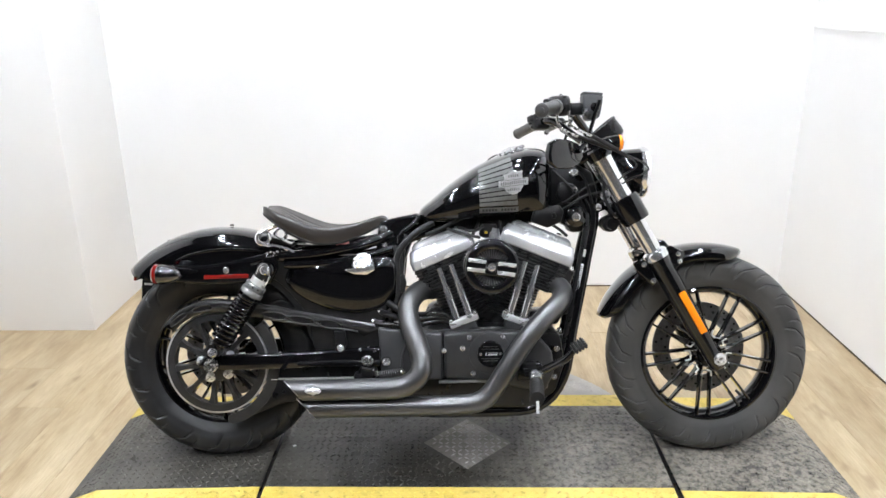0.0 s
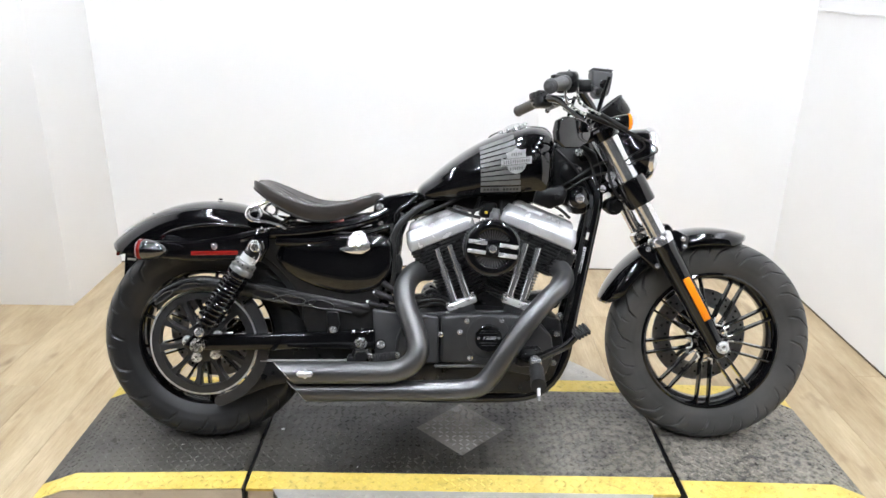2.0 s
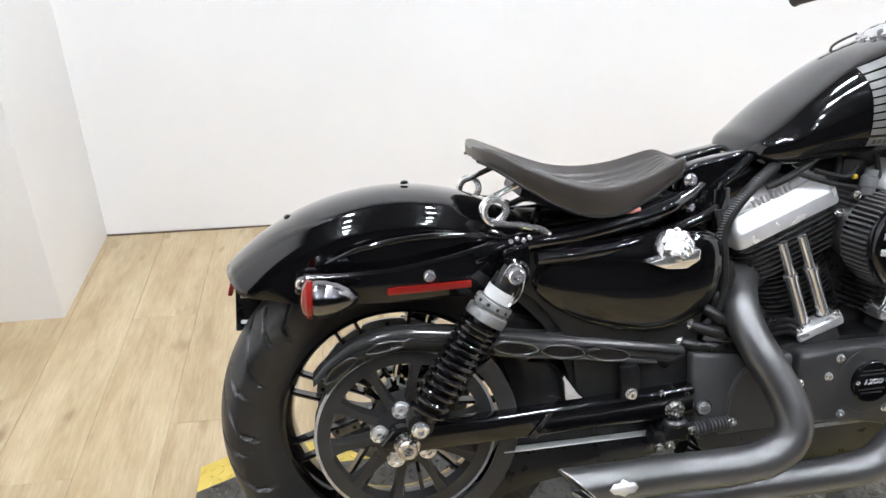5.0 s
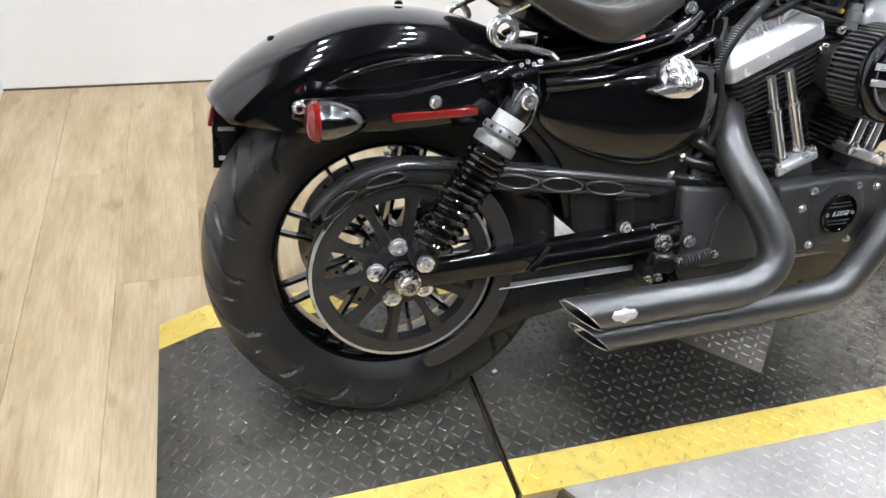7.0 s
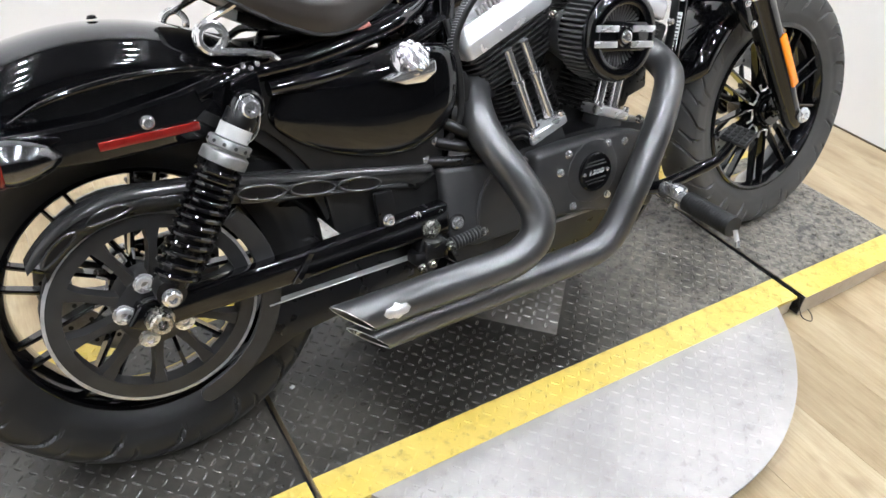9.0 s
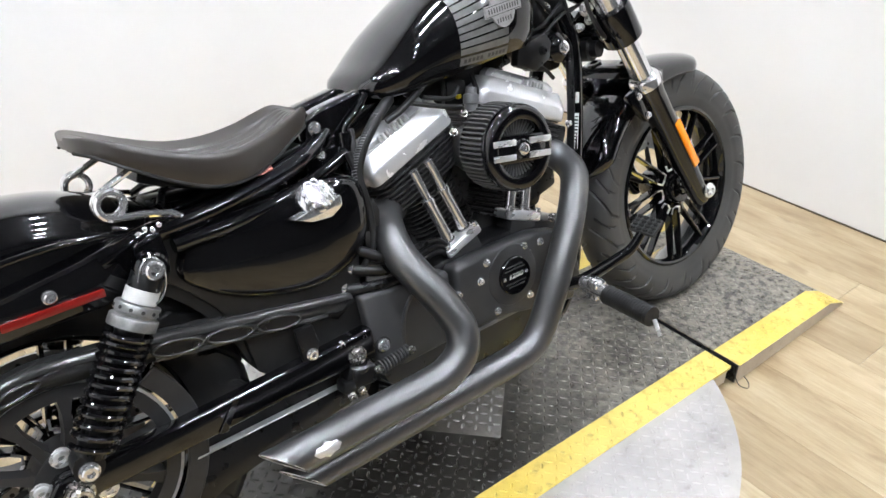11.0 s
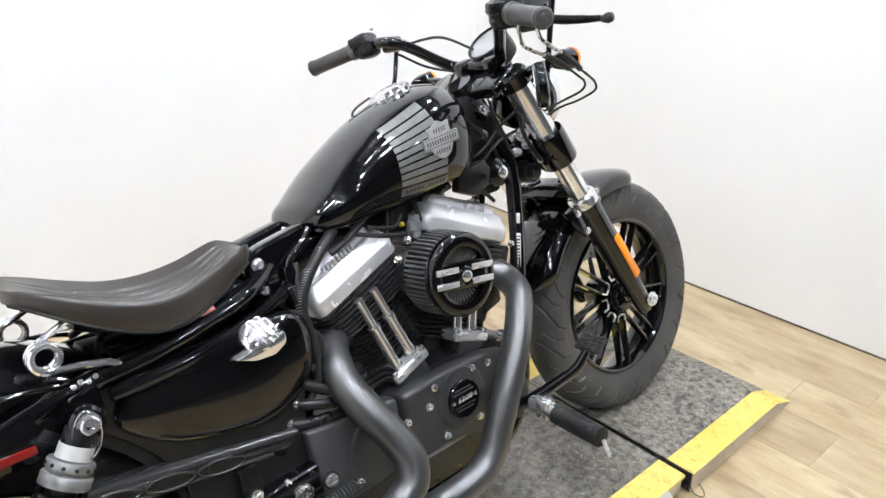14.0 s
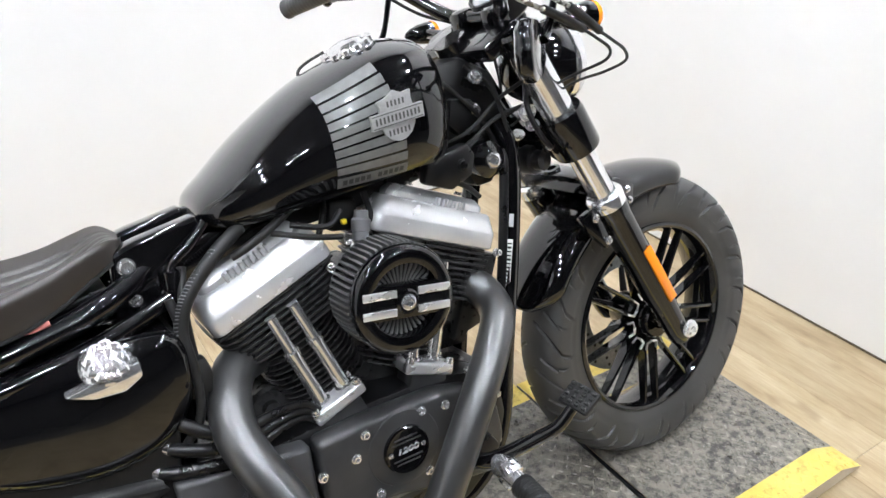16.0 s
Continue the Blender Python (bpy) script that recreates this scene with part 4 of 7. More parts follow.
def arch_section(hw, drop, skirt, n=14):
    s = []
    for i in range(n + 1):
        a = math.pi / 2 * i / n
        s.append((hw * math.sin(a) ** 0.9, -drop * (1 - math.cos(a) ** 0.9)))
    s += [(hw, -drop - skirt * 0.5), (hw - 0.002, -drop - skirt)]
    return [(-u, d) for u, d in reversed(s[1:])] + s


rear_fender = fender("rear_fender", (-0.743, 0.3175), 0.403, 134.5, 48, arch_section(0.104, 0.062, 0.10), lambda x: 0.556 + 0.02 * max(0, (-x - 0.9) / 0.1), "gloss black bobbed rear fender", 0.08, cy=0.010)
front_fender = fender("front_fender", (0.735, 0.305), 0.345, 159, 71, arch_section(0.077, 0.036, 0.012), None, "short gloss black front fender", 0.55, cy=FY - 0.004)
for x, z in ((-0.722, 0.7225), (-0.92, 0.6775)):
    bolt(rear_fender, (x, 0.010, z), 0.006, GLOSS, (0, 0, 1))
# fender struts with reflector and tail lamp
for sgn in (-1, 1):
    bm = bmesh.new()
    add_prism(bm, [(-0.915, 0.585), (-0.900, 0.612), (-0.76, 0.612), (-0.66, 0.628), (-0.585, 0.645), (-0.555, 0.625), (-0.58, 0.575), (-0.64, 0.556), (-0.76, 0.555), (-0.85, 0.560)], sgn * 0.104, sgn * 0.124, 0.007, 3)
    st = part("fender_strut", bm, GLOSS, bike, "gloss black fender strut")
    bm = bmesh.new()
    add_tube(bm, [(-0.862, sgn * 0.106, 0.624), (-0.82, sgn * 0.110, 0.641), (-0.76, sgn * 0.112, 0.653), (-0.69, sgn * 0.112, 0.657), (-0.62, sgn * 0.112, 0.652), (-0.565, sgn * 0.113, 0.640)], [0.0008, 0.004, 0.005, 0.005, 0.004, 0.0008], 10, 6)
    part("strut_crease", bm, GLOSS, st)
    bolt(st, (-0.703, sgn * 0.124, 0.597), 0.0078, CHROME, (0, sgn, 0), h=0.012)
    bolt(st, (-0.900, sgn * 0.118, 0.600), 0.0085, CHROME, (0, sgn, 0), h=0.010)
    bm = bmesh.new()
    add_box(bm, (0.134, 0.006, 0.013), pose(-0.703, sgn * 0.1265, 0.578, 0, -1, 0), 0.003)
    part("side_reflector", bm, RED, bike, "red side reflector")
    bm = bmesh.new()
    c = (-0.866, sgn * 0.180, 0.592)
    add_lathe(bm, [(0.0270, -0.018), (0.0290, -0.010), (0.0285, 0.002), (0.0245, 0.019), (0.0170, 0.036), (0.0075, 0.048), (0.001, 0.051)], c, (1, 0, -0.05), 28)
    tl = part("turn_signal", bm, SMOKE, bike, "dark chrome bullet tail lamp with red lens")
    bm = bmesh.new()
    add_lathe(bm, [(0.0275, -0.016), (0.0295, -0.018), (0.0295, -0.025), (0.024, -0.031), (0.012, -0.034), (0.001, -0.035)], c, (1, 0, -0.05), 28)
    part("lens", bm, RED, tl, "red lens")
    bm = bmesh.new()
    add_tube(bm, [(-0.862, sgn * 0.16, 0.592), (-0.868, sgn * 0.112, 0.592)], 0.010, 12)
    part("stalk", bm, GLOSS, tl)
# plate bracket under the fender's tail, on the far side
bm = bmesh.new()
add_prism(bm, [(-1.028, 0.478), (-1.020, 0.572), (-0.965, 0.572), (-0.972, 0.478)], 0.030, 0.036, 0.002, 1)
pb = part("plate_bracket", bm, SATIN, bike, "black slotted number plate bracket")
for z in (0.541, 0.494):
    bm = bmesh.new()
    add_box(bm, (0.026, 0.003, 0.007), pose(-1.001 - 0.08 * (0.541 - z), 0.0290, z, 0, 4, 0), 0.001)
    part("slot", bm, WHITETXT, pb)
bm = bmesh.new()
add_box(bm, (0.008, 0.05, 0.03), pose(-1.020, 0.005, 0.572, 0, 18, 0), 0.003)
part("rear_reflector", bm, RED, bike, "small red rear reflector")

# ---- seat ----
SW = [(-0.622, 0.030), (-0.614, 0.072), (-0.59, 0.106), (-0.55, 0.126), (-0.47, 0.130), (-0.40, 0.116), (-0.33, 0.090), (-0.28, 0.074), (-0.245, 0.064), (-0.226, 0.046), (-0.218, 0.018)]
SZ = [(-0.622, 0.760), (-0.60, 0.759), (-0.56, 0.744), (-0.50, 0.720), (-0.44, 0.701), (-0.38, 0.696), (-0.32, 0.704), (-0.27, 0.718), (-0.24, 0.724), (-0.218, 0.716)]


SH = [(-0.622, 0.020), (-0.58, 0.032), (-0.50, 0.046), (-0.42, 0.050), (-0.34, 0.046), (-0.27, 0.036), (-0.218, 0.024)]


def seat_edge(x):
    """Half width, height of the rolled edge and drop of the side panel at a station."""
    return curve(SW, x), curve(SZ, x) + 0.022, curve(SH, x)


def seat_x(x):
    return -0.422 + 0.93 * (x + 0.42)


def seat_mesh():
    bm = bmesh.new()
    rows = []
    nx, nv = 80, 128
    for i in range(nx + 1):
        x = -0.622 + 0.404 * i / nx
        hw, ze, drop = seat_edge(x)
        end = max(0.0, min(1.0, (x + 0.612) / 0.10, (-0.224 - x) / 0.06))
        dish = 0.006 + 0.019 * end
        row = []
        for j in range(nv + 1):
            v = -1 + 2 * j / nv
            s, side = abs(v), math.copysign(1.0, v)
            if s < 0.70:
                u = s / 0.70
                y, z = 0.88 * hw * u, ze - dish * (1 - u * u)
                if u < 0.80:
                    z -= 0.0042 * end * (0.5 + 0.5 * math.cos(2 * math.pi * 3.5 * u / 0.80)) ** 4 * min(1.0, (0.80 - u) / 0.06)
            elif s < 0.86:
                a = (s - 0.70) / 0.16 * math.pi / 2
                y, z = hw * (0.88 + 0.12 * math.sin(a)), ze - 0.013 * (1 - math.cos(a)) + 0.002 * math.sin(2 * a)
            else:
                k = (s - 0.86) / 0.14
                y, z = hw * (1.0 - 0.03 * k + 0.02 * math.sin(math.pi * k)), ze - 0.013 - (drop - 0.013) * k
            row.append(bm.verts.new((seat_x(x), side * y * 1.04 + 0.006, z)))
        for j in range(nv - 4, 3, -8):
            v = -1 + 2 * j / nv
            row.append(bm.verts.new((seat_x(x), hw * v * 0.92 + 0.006, ze - drop + 0.004 - 0.003 * (1 - v * v))))
        rows.append(row)
    ring_faces(bm, rows)
    return bm


seat = part("seat", seat_mesh(), LEATHER, bike, "black leather solo saddle with sewn ribs", 70)
for sgn in (-1, 1):
    bm = bmesh.new()
    pts = []
    for i in range(40):
        x = -0.618 + 0.396 * i / 39
        hw, ze, drop = seat_edge(x)
        pts.append((seat_x(x), 0.006 + sgn * hw * 1.01, ze - drop))
    add_tube(bm, pts, 0.0030, 6)
    part("piping", bm, SOFT, seat, "black edge piping")
    bm = bmesh.new()
    add_tube(bm, [(x, y - sgn * 0.001, z + 0.0075) for x, y, z in pts[1:-1]], 0.0009, 5)
    part("stitching", bm, SOFT, seat)
bm = bmesh.new()
add_prism(bm, [(-0.540, 0.700), (-0.50, 0.680), (-0.44, 0.660), (-0.38, 0.655), (-0.32, 0.664), (-0.27, 0.684), (-0.27, 0.690), (-0.30, 0.684), (-0.40, 0.672), (-0.50, 0.696), (-0.535, 0.714)], -0.058, 0.058, 0.003, 2)
part("seat_pan", bm, SATIN, seat, "black steel seat pan")
# chrome torsion springs under its tail
for sgn in (-1, 1):
    c = Vector((-0.593, sgn * 0.098, 0.690))
    pts = [c + Vector((0.10, -sgn * 0.01, 0.030)), c + Vector((0.05, -sgn * 0.005, 0.040)), c + Vector((0.0, 0, 0.0195))]
    for k in range(61):
        a = math.pi / 2 + 2 * math.pi * 2.5 * k / 60
        pts.append(c + Vector((0.0185 * math.cos(a), sgn * (0.0 + 0.022 * k / 60), 0.0185 * math.sin(a))))
    pts += [c + Vector((0.04, sgn * 0.024, -0.024)), c + Vector((0.075, sgn * 0.020, -0.034)), c + Vector((0.095, sgn * 0.008, -0.050))]
    bm = bmesh.new()
    add_tube(bm, pts, 0.0052, 8)
    part("seat_spring", bm, CHROME, bike, "chrome torsion seat spring")
bm = bmesh.new()
add_box(bm, (0.11, 0.05, 0.012), pose(-0.475, 0, 0.655, 0, 4, 0), 0.003)
add_tube(bm, [(-0.52, -0.075, 0.662), (-0.50, -0.04, 0.676), (-0.46, 0.0, 0.668), (-0.50, 0.04, 0.676), (-0.52, 0.075, 0.662)], 0.006, 8, 4)
part("spring_bracket", bm, SATIN, bike)
bm = bmesh.new()
add_prism(bm, [(-0.245, 0.700), (-0.215, 0.716), (-0.195, 0.702), (-0.205, 0.684), (-0.235, 0.688)], -0.045, 0.045, 0.004, 2)
part("seat_hinge", bm, SATIN, bike)
for sgn in (-1, 1):
    bolt(bike, (-0.241, sgn * 0.056, 0.708), 0.0095, CHROME, (0, sgn, 0), h=0.010)
    bolt(bike, (-0.239, sgn * 0.057, 0.660), 0.007, CHROME, (0, sgn, 0), h=0.008)

# ---- fuel tank ----
TT = [(-0.140, 0.745), (-0.132, 0.766), (-0.10, 0.793), (-0.035, 0.846), (0.051, 0.900), (0.136, 0.935), (0.187, 0.947), (0.225, 0.947), (0.25, 0.940), (0.264, 0.920), (0.270, 0.890)]
TB = [(-0.138, 0.735), (-0.10, 0.727), (0.0, 0.735), (0.063, 0.744), (0.176, 0.757), (0.25, 0.765), (0.27, 0.79)]
TH = [(-0.138, 0.050), (-0.125, 0.080), (-0.10, 0.098), (-0.05, 0.116), (0.02, 0.122), (0.09, 0.133), (0.16, 0.136), (0.21, 0.131), (0.245, 0.114), (0.262, 0.088), (0.270, 0.055)]


def tank_g(s):
    if s < 0.35:
        return 1 - 0.17 * ((0.35 - s) / 0.35) ** 2
    t = (s - 0.35) / 0.65
    return max(0.0, 1 - t ** 2.75) ** 0.51


def tank_u(x, z):
    t, b = curve(TT, x), curve(TB, x)
    return curve(TH, x) * tank_g(min(max((z - b) / (t - b), 0), 1))


def tank_mesh():
    bm = bmesh.new()
    rows = []
    ss = [0, 0.04, 0.1, 0.18, 0.27, 0.35, 0.44, 0.53, 0.61, 0.69, 0.76, 0.82, 0.87, 0.91, 0.945, 0.97, 0.987, 0.996, 1.0]
    for i in range(57):
        x = -0.138 + 0.408 * i / 56
        t, b, h = curve(TT, x), curve(TB, x), curve(TH, x)
        half = [(h * tank_g(s), b + (t - b) * s) for s in ss]
        row = [bm.verts.new((x, CY - u, z)) for u, z in half] + [bm.verts.new((x, CY + u, z)) for u, z in reversed(half[:-1])]
        row += [bm.verts.new((x, CY + h * 0.45, b + 0.006)), bm.verts.new((x, CY - h * 0.45, b + 0.006))]
        rows.append(row)
    ring_faces(bm, rows)
    return bm


tank = part("fuel_tank", tank_mesh(), GLOSS, bike, "gloss black peanut fuel tank with silver striped panel", 60)


def tank_patch(name, xa, xb, za, zb, mat, lift, label="", slope=0.0, nx=10, nz=4, side=-1, grow=0.0):
    """A thin film that follows the tank's flank between two heights."""
    bm = bmesh.new()
    g = []
    for i in range(nx + 1):
        row = []
        for j in range(nz + 1):
            x = xa + (xb - xa) * i / nx
            z = za + (zb + grow * i / nx - za) * j / nz + slope * (x - xa)
            row.append(bm.verts.new((x, CY + side * (tank_u(x, z) + lift), z)))
        g.append(row)
    ring_faces(bm, g, False, False)
    return part(name, bm, mat, tank, label, 60)


for side in (-1, 1):
    for i in range(9):
        zl, zr = 0.7725 + 0.0124 * i, 0.7760 + 0.0168 * i
        tank_patch("silver_stripe", 0.048 - 0.0003 * i, 0.160 - 0.0022 * i, zl, zl + 0.0098, SILVER, 0.0010, slope=(zr - zl) / 0.112, side=side, grow=0.0034)
    tank_patch("name_stripe", 0.048, 0.162, 0.753, 0.768, SILVER, 0.0010, "silver stripe with dark lettering", slope=0.03, side=side)
    for i in range(11):
        if i != 5:
            x = 0.056 + 0.0092 * i
            tank_patch("lettering_bar", x, x + 0.0066, 0.757 + 0.03 * (x - 0.048), 0.764 + 0.03 * (x - 0.048), DARKTXT, 0.0016, nx=2, nz=1, side=side)
    # shield-and-bar badge, drawn as plain shapes
    BU = tank_u(0.146, 0.838)
    BX = (tank_u(0.150, 0.838) - tank_u(0.142, 0.838)) / 0.008
    BZ = (tank_u(0.146, 0.843) - tank_u(0.146, 0.833)) / 0.010

    def badge_piece(name, pts, lift, mat, thick):
        bm = bmesh.new()
        b = bmesh.new()
        lo, hi = [], []
        for x, zz in pts:
            u = BU + BX * (x - 0.146) + BZ * (zz - 0.838) + lift
            lo.append(b.verts.new((x, CY + side * (u - 0.003), zz)))
            hi.append(b.verts.new((x, CY + side * (u + thick), zz)))
        b.faces.new(lo)
        b.faces.new(hi)
        for i in range(len(pts)):
            j = (i + 1) % len(pts)
            b.faces.new((lo[i], lo[j], hi[j], hi[i]))
        join(bm, b)
        return part(name, bm, mat, tank, "plain pewter shield badge" if name == "badge_shield" else "", 30)
    badge_piece("badge_shield", [(0.121, 0.856), (0.117, 0.864), (0.131, 0.868), (0.146, 0.878), (0.159, 0.873), (0.173, 0.876), (0.172, 0.864), (0.176, 0.846), (0.174, 0.830), (0.167, 0.817), (0.156, 0.809), (0.146, 0.806), (0.135, 0.809), (0.125, 0.817), (0.119, 0.830), (0.118, 0.842)], 0.001, PEWTER, 0.0018)
    def tilt_z(x, z):
        return z + 0.115 * (x - 0.1465)
    badge_piece("badge_bar", [(x, tilt_z(x, z)) for x, z in ((0.104, 0.8305), (0.189, 0.8305), (0.189, 0.8515), (0.104, 0.8515))], 0.0024, PEWTER, 0.0024)
    # lettering as plain bars
    for n, x0, step, z0, z1, lift in ((12, 0.1105, 0.0063, 0.8365, 0.8455, 0.0050), (5, 0.1325, 0.0063, 0.8570, 0.8650, 0.0030), (6, 0.1295, 0.0063, 0.8170, 0.8250, 0.0030)):
        for i in range(n):
            x = x0 + step * i
            badge_piece("badge_lettering_bar", [(u, tilt_z(u, w)) for u, w in ((x, z0), (x + 0.0026, z0), (x + 0.0026, z1), (x, z1))], lift, BADGEDARK, 0.0004)
    for za, zb in ((0.8320, 0.8332), (0.8488, 0.8500)):
        badge_piece("badge_edge", [(u, tilt_z(u, w)) for u, w in ((0.106, za), (0.187, za), (0.187, zb), (0.106, zb))], 0.0050, BADGEDARK, 0.0004)
bm = bmesh.new()
add_lathe(bm, [(0.044, 0.0), (0.045, 0.004), (0.040, 0.010), (0.030, 0.014), (0.026, 0.019), (0.016, 0.022), (0.001, 0.023)], (0.150, CY, 0.930), (-0.34, 0, 0.94), 32)
cap = part("filler_cap", bm, CHROME, tank, "ornate chrome filler cap")
for i in range(12):
    a = radians(30 * i)
    bm = bmesh.new()
    add_lathe(bm, [(0.008, 0.0), (0.007, 0.006), (0.001, 0.009)], (0.150 + 0.036 * math.cos(a), CY + 0.036 * math.sin(a), 0.938 + 0.013 * math.cos(a)), (-0.34, 0, 0.94), 8)
    part("cap_boss", bm, CHROME, cap)
bm = bmesh.new()
add_tube(bm, [(0.078, 0.052, 0.900), (0.080, 0.055, 0.914), (0.095, 0.055, 0.925), (0.125, 0.050, 0.938)], 0.0025, 6, 4)
part("vent_hose", bm, SOFT, tank)
# tank mounting ears
for sgn in (-1, 1):
    bm = bmesh.new()
    add_prism(bm, [(0.20, 0.725), (0.21, 0.76), (0.285, 0.775), (0.30, 0.755), (0.29, 0.722), (0.25, 0.705)], sgn * 0.060, sgn * 0.085, 0.006, 2)
    part("tank_mount", bm, SATIN, bike)
    bolt(bike, (0.272, sgn * 0.085, 0.742), 0.0085, SATIN, (0, sgn, 0))

# ---- frame ----
def tubes(name, mat, lines, r, label="", n=12, k=4, parent=None):
    obs = []
    for pts in lines:
        bm = bmesh.new()
        add_tube(bm, pts, r, n, k)
        obs.append(part(name, bm, mat, parent or bike, label))
    return obs


for s in (-1, 1):
    tubes("frame_rail", GLOSS, [[(-0.205, s * 0.036, 0.705), (-0.245, s * 0.058, 0.682), (-0.29, s * 0.075, 0.667), (-0.34, s * 0.082, 0.655), (-0.46, s * 0.098, 0.637), (-0.57, s * 0.110, 0.632), (-0.63, s * 0.112, 0.618)]], 0.0165, "gloss black frame rail")
    tubes("frame_downtube", GLOSS, [[(0.375, s * 0.035, 0.800), (0.392, s * 0.050, 0.740), (0.365, s * 0.066, 0.600), (0.325, s * 0.072, 0.400), (0.295, s * 0.075, 0.250), (0.22, s * 0.078, 0.165), (0.08, s * 0.08, 0.150), (-0.15, s * 0.08, 0.155), (-0.25, s * 0.085, 0.22)]], 0.0165, "gloss black frame downtube")
    tubes("seat_post", GLOSS, [[(-0.19, s * 0.060, 0.690), (-0.195, s * 0.062, 0.60), (-0.215, s * 0.072, 0.48), (-0.25, s * 0.085, 0.36)]], 0.015)
    tubes("lower_rail", GLOSS, [[(-0.20, s * 0.072, 0.655), (-0.30, s * 0.095, 0.628), (-0.42, s * 0.112, 0.612), (-0.53, s * 0.122, 0.610)]], 0.012)
    tubes("seat_strut", GLOSS, [[(-0.21, s * 0.05, 0.690), (-0.30, s * 0.055, 0.668), (-0.40, s * 0.06, 0.655), (-0.50, s * 0.06, 0.648)]], 0.009)
tubes("frame_backbone", GLOSS, [[(0.37, 0, 0.86), (0.15, 0, 0.80), (-0.10, 0, 0.735), (-0.25, 0, 0.66)]], 0.022)
bm = bmesh.new()
add_prism(bm, [(-0.15, 0.722), (-0.06, 0.735), (-0.02, 0.705), (-0.12, 0.680), (-0.20, 0.65), (-0.22, 0.685)], -0.046, 0.046, 0.006, 2)
part("frame_gusset", bm, GLOSS, bike)
bm = bmesh.new()
add_prism(bm, [(-0.09, 0.735), (0.22, 0.760), (0.24, 0.725), (0.10, 0.700), (-0.04, 0.690), (-0.12, 0.680)], -0.030, 0.060, 0.008, 2)
part("backbone_shroud", bm, SATIN, bike)
bm = bmesh.new()
add_prism(bm, [(-0.255, 0.660), (-0.150, 0.690), (-0.185, 0.600), (-0.190, 0.480), (-0.24, 0.470)], -0.030, 0.060, 0.008, 2)
part("ignition_module", bm, SATIN, bike)
# cast side plates where the rails meet the backbone
for s in (-1, 1):
    bm = bmesh.new()
    add_prism(bm, [(-0.140, 0.754), (-0.136, 0.738), (-0.160, 0.716), (-0.184, 0.700), (-0.197, 0.672), (-0.222, 0.638), (-0.268, 0.634), (-0.264, 0.672), (-0.256, 0.728), (-0.226, 0.738)], s * 0.059, s * 0.026, 0.007, 3)
    fp = part("frame_plate", bm, GLOSS, bike, "gloss black cast frame plate")
    bm = bmesh.new()
    add_tube(bm, [(-0.132, s * 0.058, 0.742), (-0.160, s * 0.060, 0.716), (-0.185, s * 0.061, 0.698), (-0.197, s * 0.061, 0.670), (-0.222, s * 0.060, 0.640)], 0.0065, 10, 5)
    part("plate_bead", bm, GLOSS, fp)
    bm = bmesh.new()
    add_tube(bm, [(-0.255, s * 0.059, 0.690), (-0.232, s * 0.0605, 0.684), (-0.208, s * 0.059, 0.686)], [0.002, 0.004, 0.002], 8, 5)
    part("plate_crease", bm, GLOSS, fp)
# a red tab on the rail
bm = bmesh.new()
add_box(bm, (0.040, 0.004, 0.010), pose(-0.362, -0.0885, 0.668, -40, -14, 0), 0.001)
part("warning_tab", bm, material("red_tab", (0.42, 0.12, 0.10), 0.5), bike, "small faded red tab")
# small chrome studs added to stand for the sparkle at the shock top
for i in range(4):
    bolt(bike, (-0.575 + 0.010 * i, -0.140, 0.646 + 0.004 * (i % 2)), 0.003, CHROME, (0, -1, 0.3), "glint_stud")

# oil tank side cover with ornate chrome cap
OIL = [(-0.520, 0.606), (-0.47, 0.622), (-0.36, 0.627), (-0.245, 0.628), (-0.205, 0.612), (-0.197, 0.570), (-0.206, 0.525), (-0.232, 0.488), (-0.275, 0.466), (-0.34, 0.460), (-0.43, 0.482), (-0.50, 0.520), (-0.535, 0.562)]
rim = smooth_line([(x, 0, z) for x, z in OIL + OIL[:1]], 5)[:-1]
mid = sum(rim, Vector()) / len(rim)
bm = bmesh.new()
rings = []
for k, y in ((1.0, -0.015), (1.0, -0.098), (0.99, -0.106), (0.965, -0.1115), (0.92, -0.1155), (0.80, -0.1205), (0.62, -0.1250), (0.40, -0.1280), (0.18, -0.1293), (0.02, -0.1297)):
    rings.append([bm.verts.new(((mid + (p - mid) * k).x, y, (mid + (p - mid) * k).z)) for p in rim])
ring_faces(bm, rings)
oil = part("oil_tank", bm, GLOSS, bike, "gloss black oil tank cover", 60)
bm = bmesh.new()
add_tube(bm, [((mid + (p - mid) * 1.0).x, -0.1005, (mid + (p - mid) * 1.0).z) for p in rim + rim[:1]], 0.0016, 6)
part("tank_seam", bm, GLOSS, oil)
bm = bmesh.new()
add_prism(bm, [(-0.525, 0.612), (-0.215, 0.628), (-0.200, 0.600), (-0.206, 0.53), (-0.275, 0.470), (-0.43, 0.486), (-0.522, 0.570)], 0.015, 0.120, 0.020, 3)
part("battery_cover", bm, GLOSS, bike)
bm = bmesh.new()
add_lathe(bm, [(0.030, -0.012), (0.032, -0.004), (0.029, 0.002), (0.024, 0.006), (0.023, 0.012), (0.016, 0.018), (0.001, 0.020)], (-0.297, -0.128, 0.614), (0.1, -0.75, 0.65), 24)
oil_cap = part("oil_cap", bm, CHROME, bike, "ornate chrome oil filler cap")
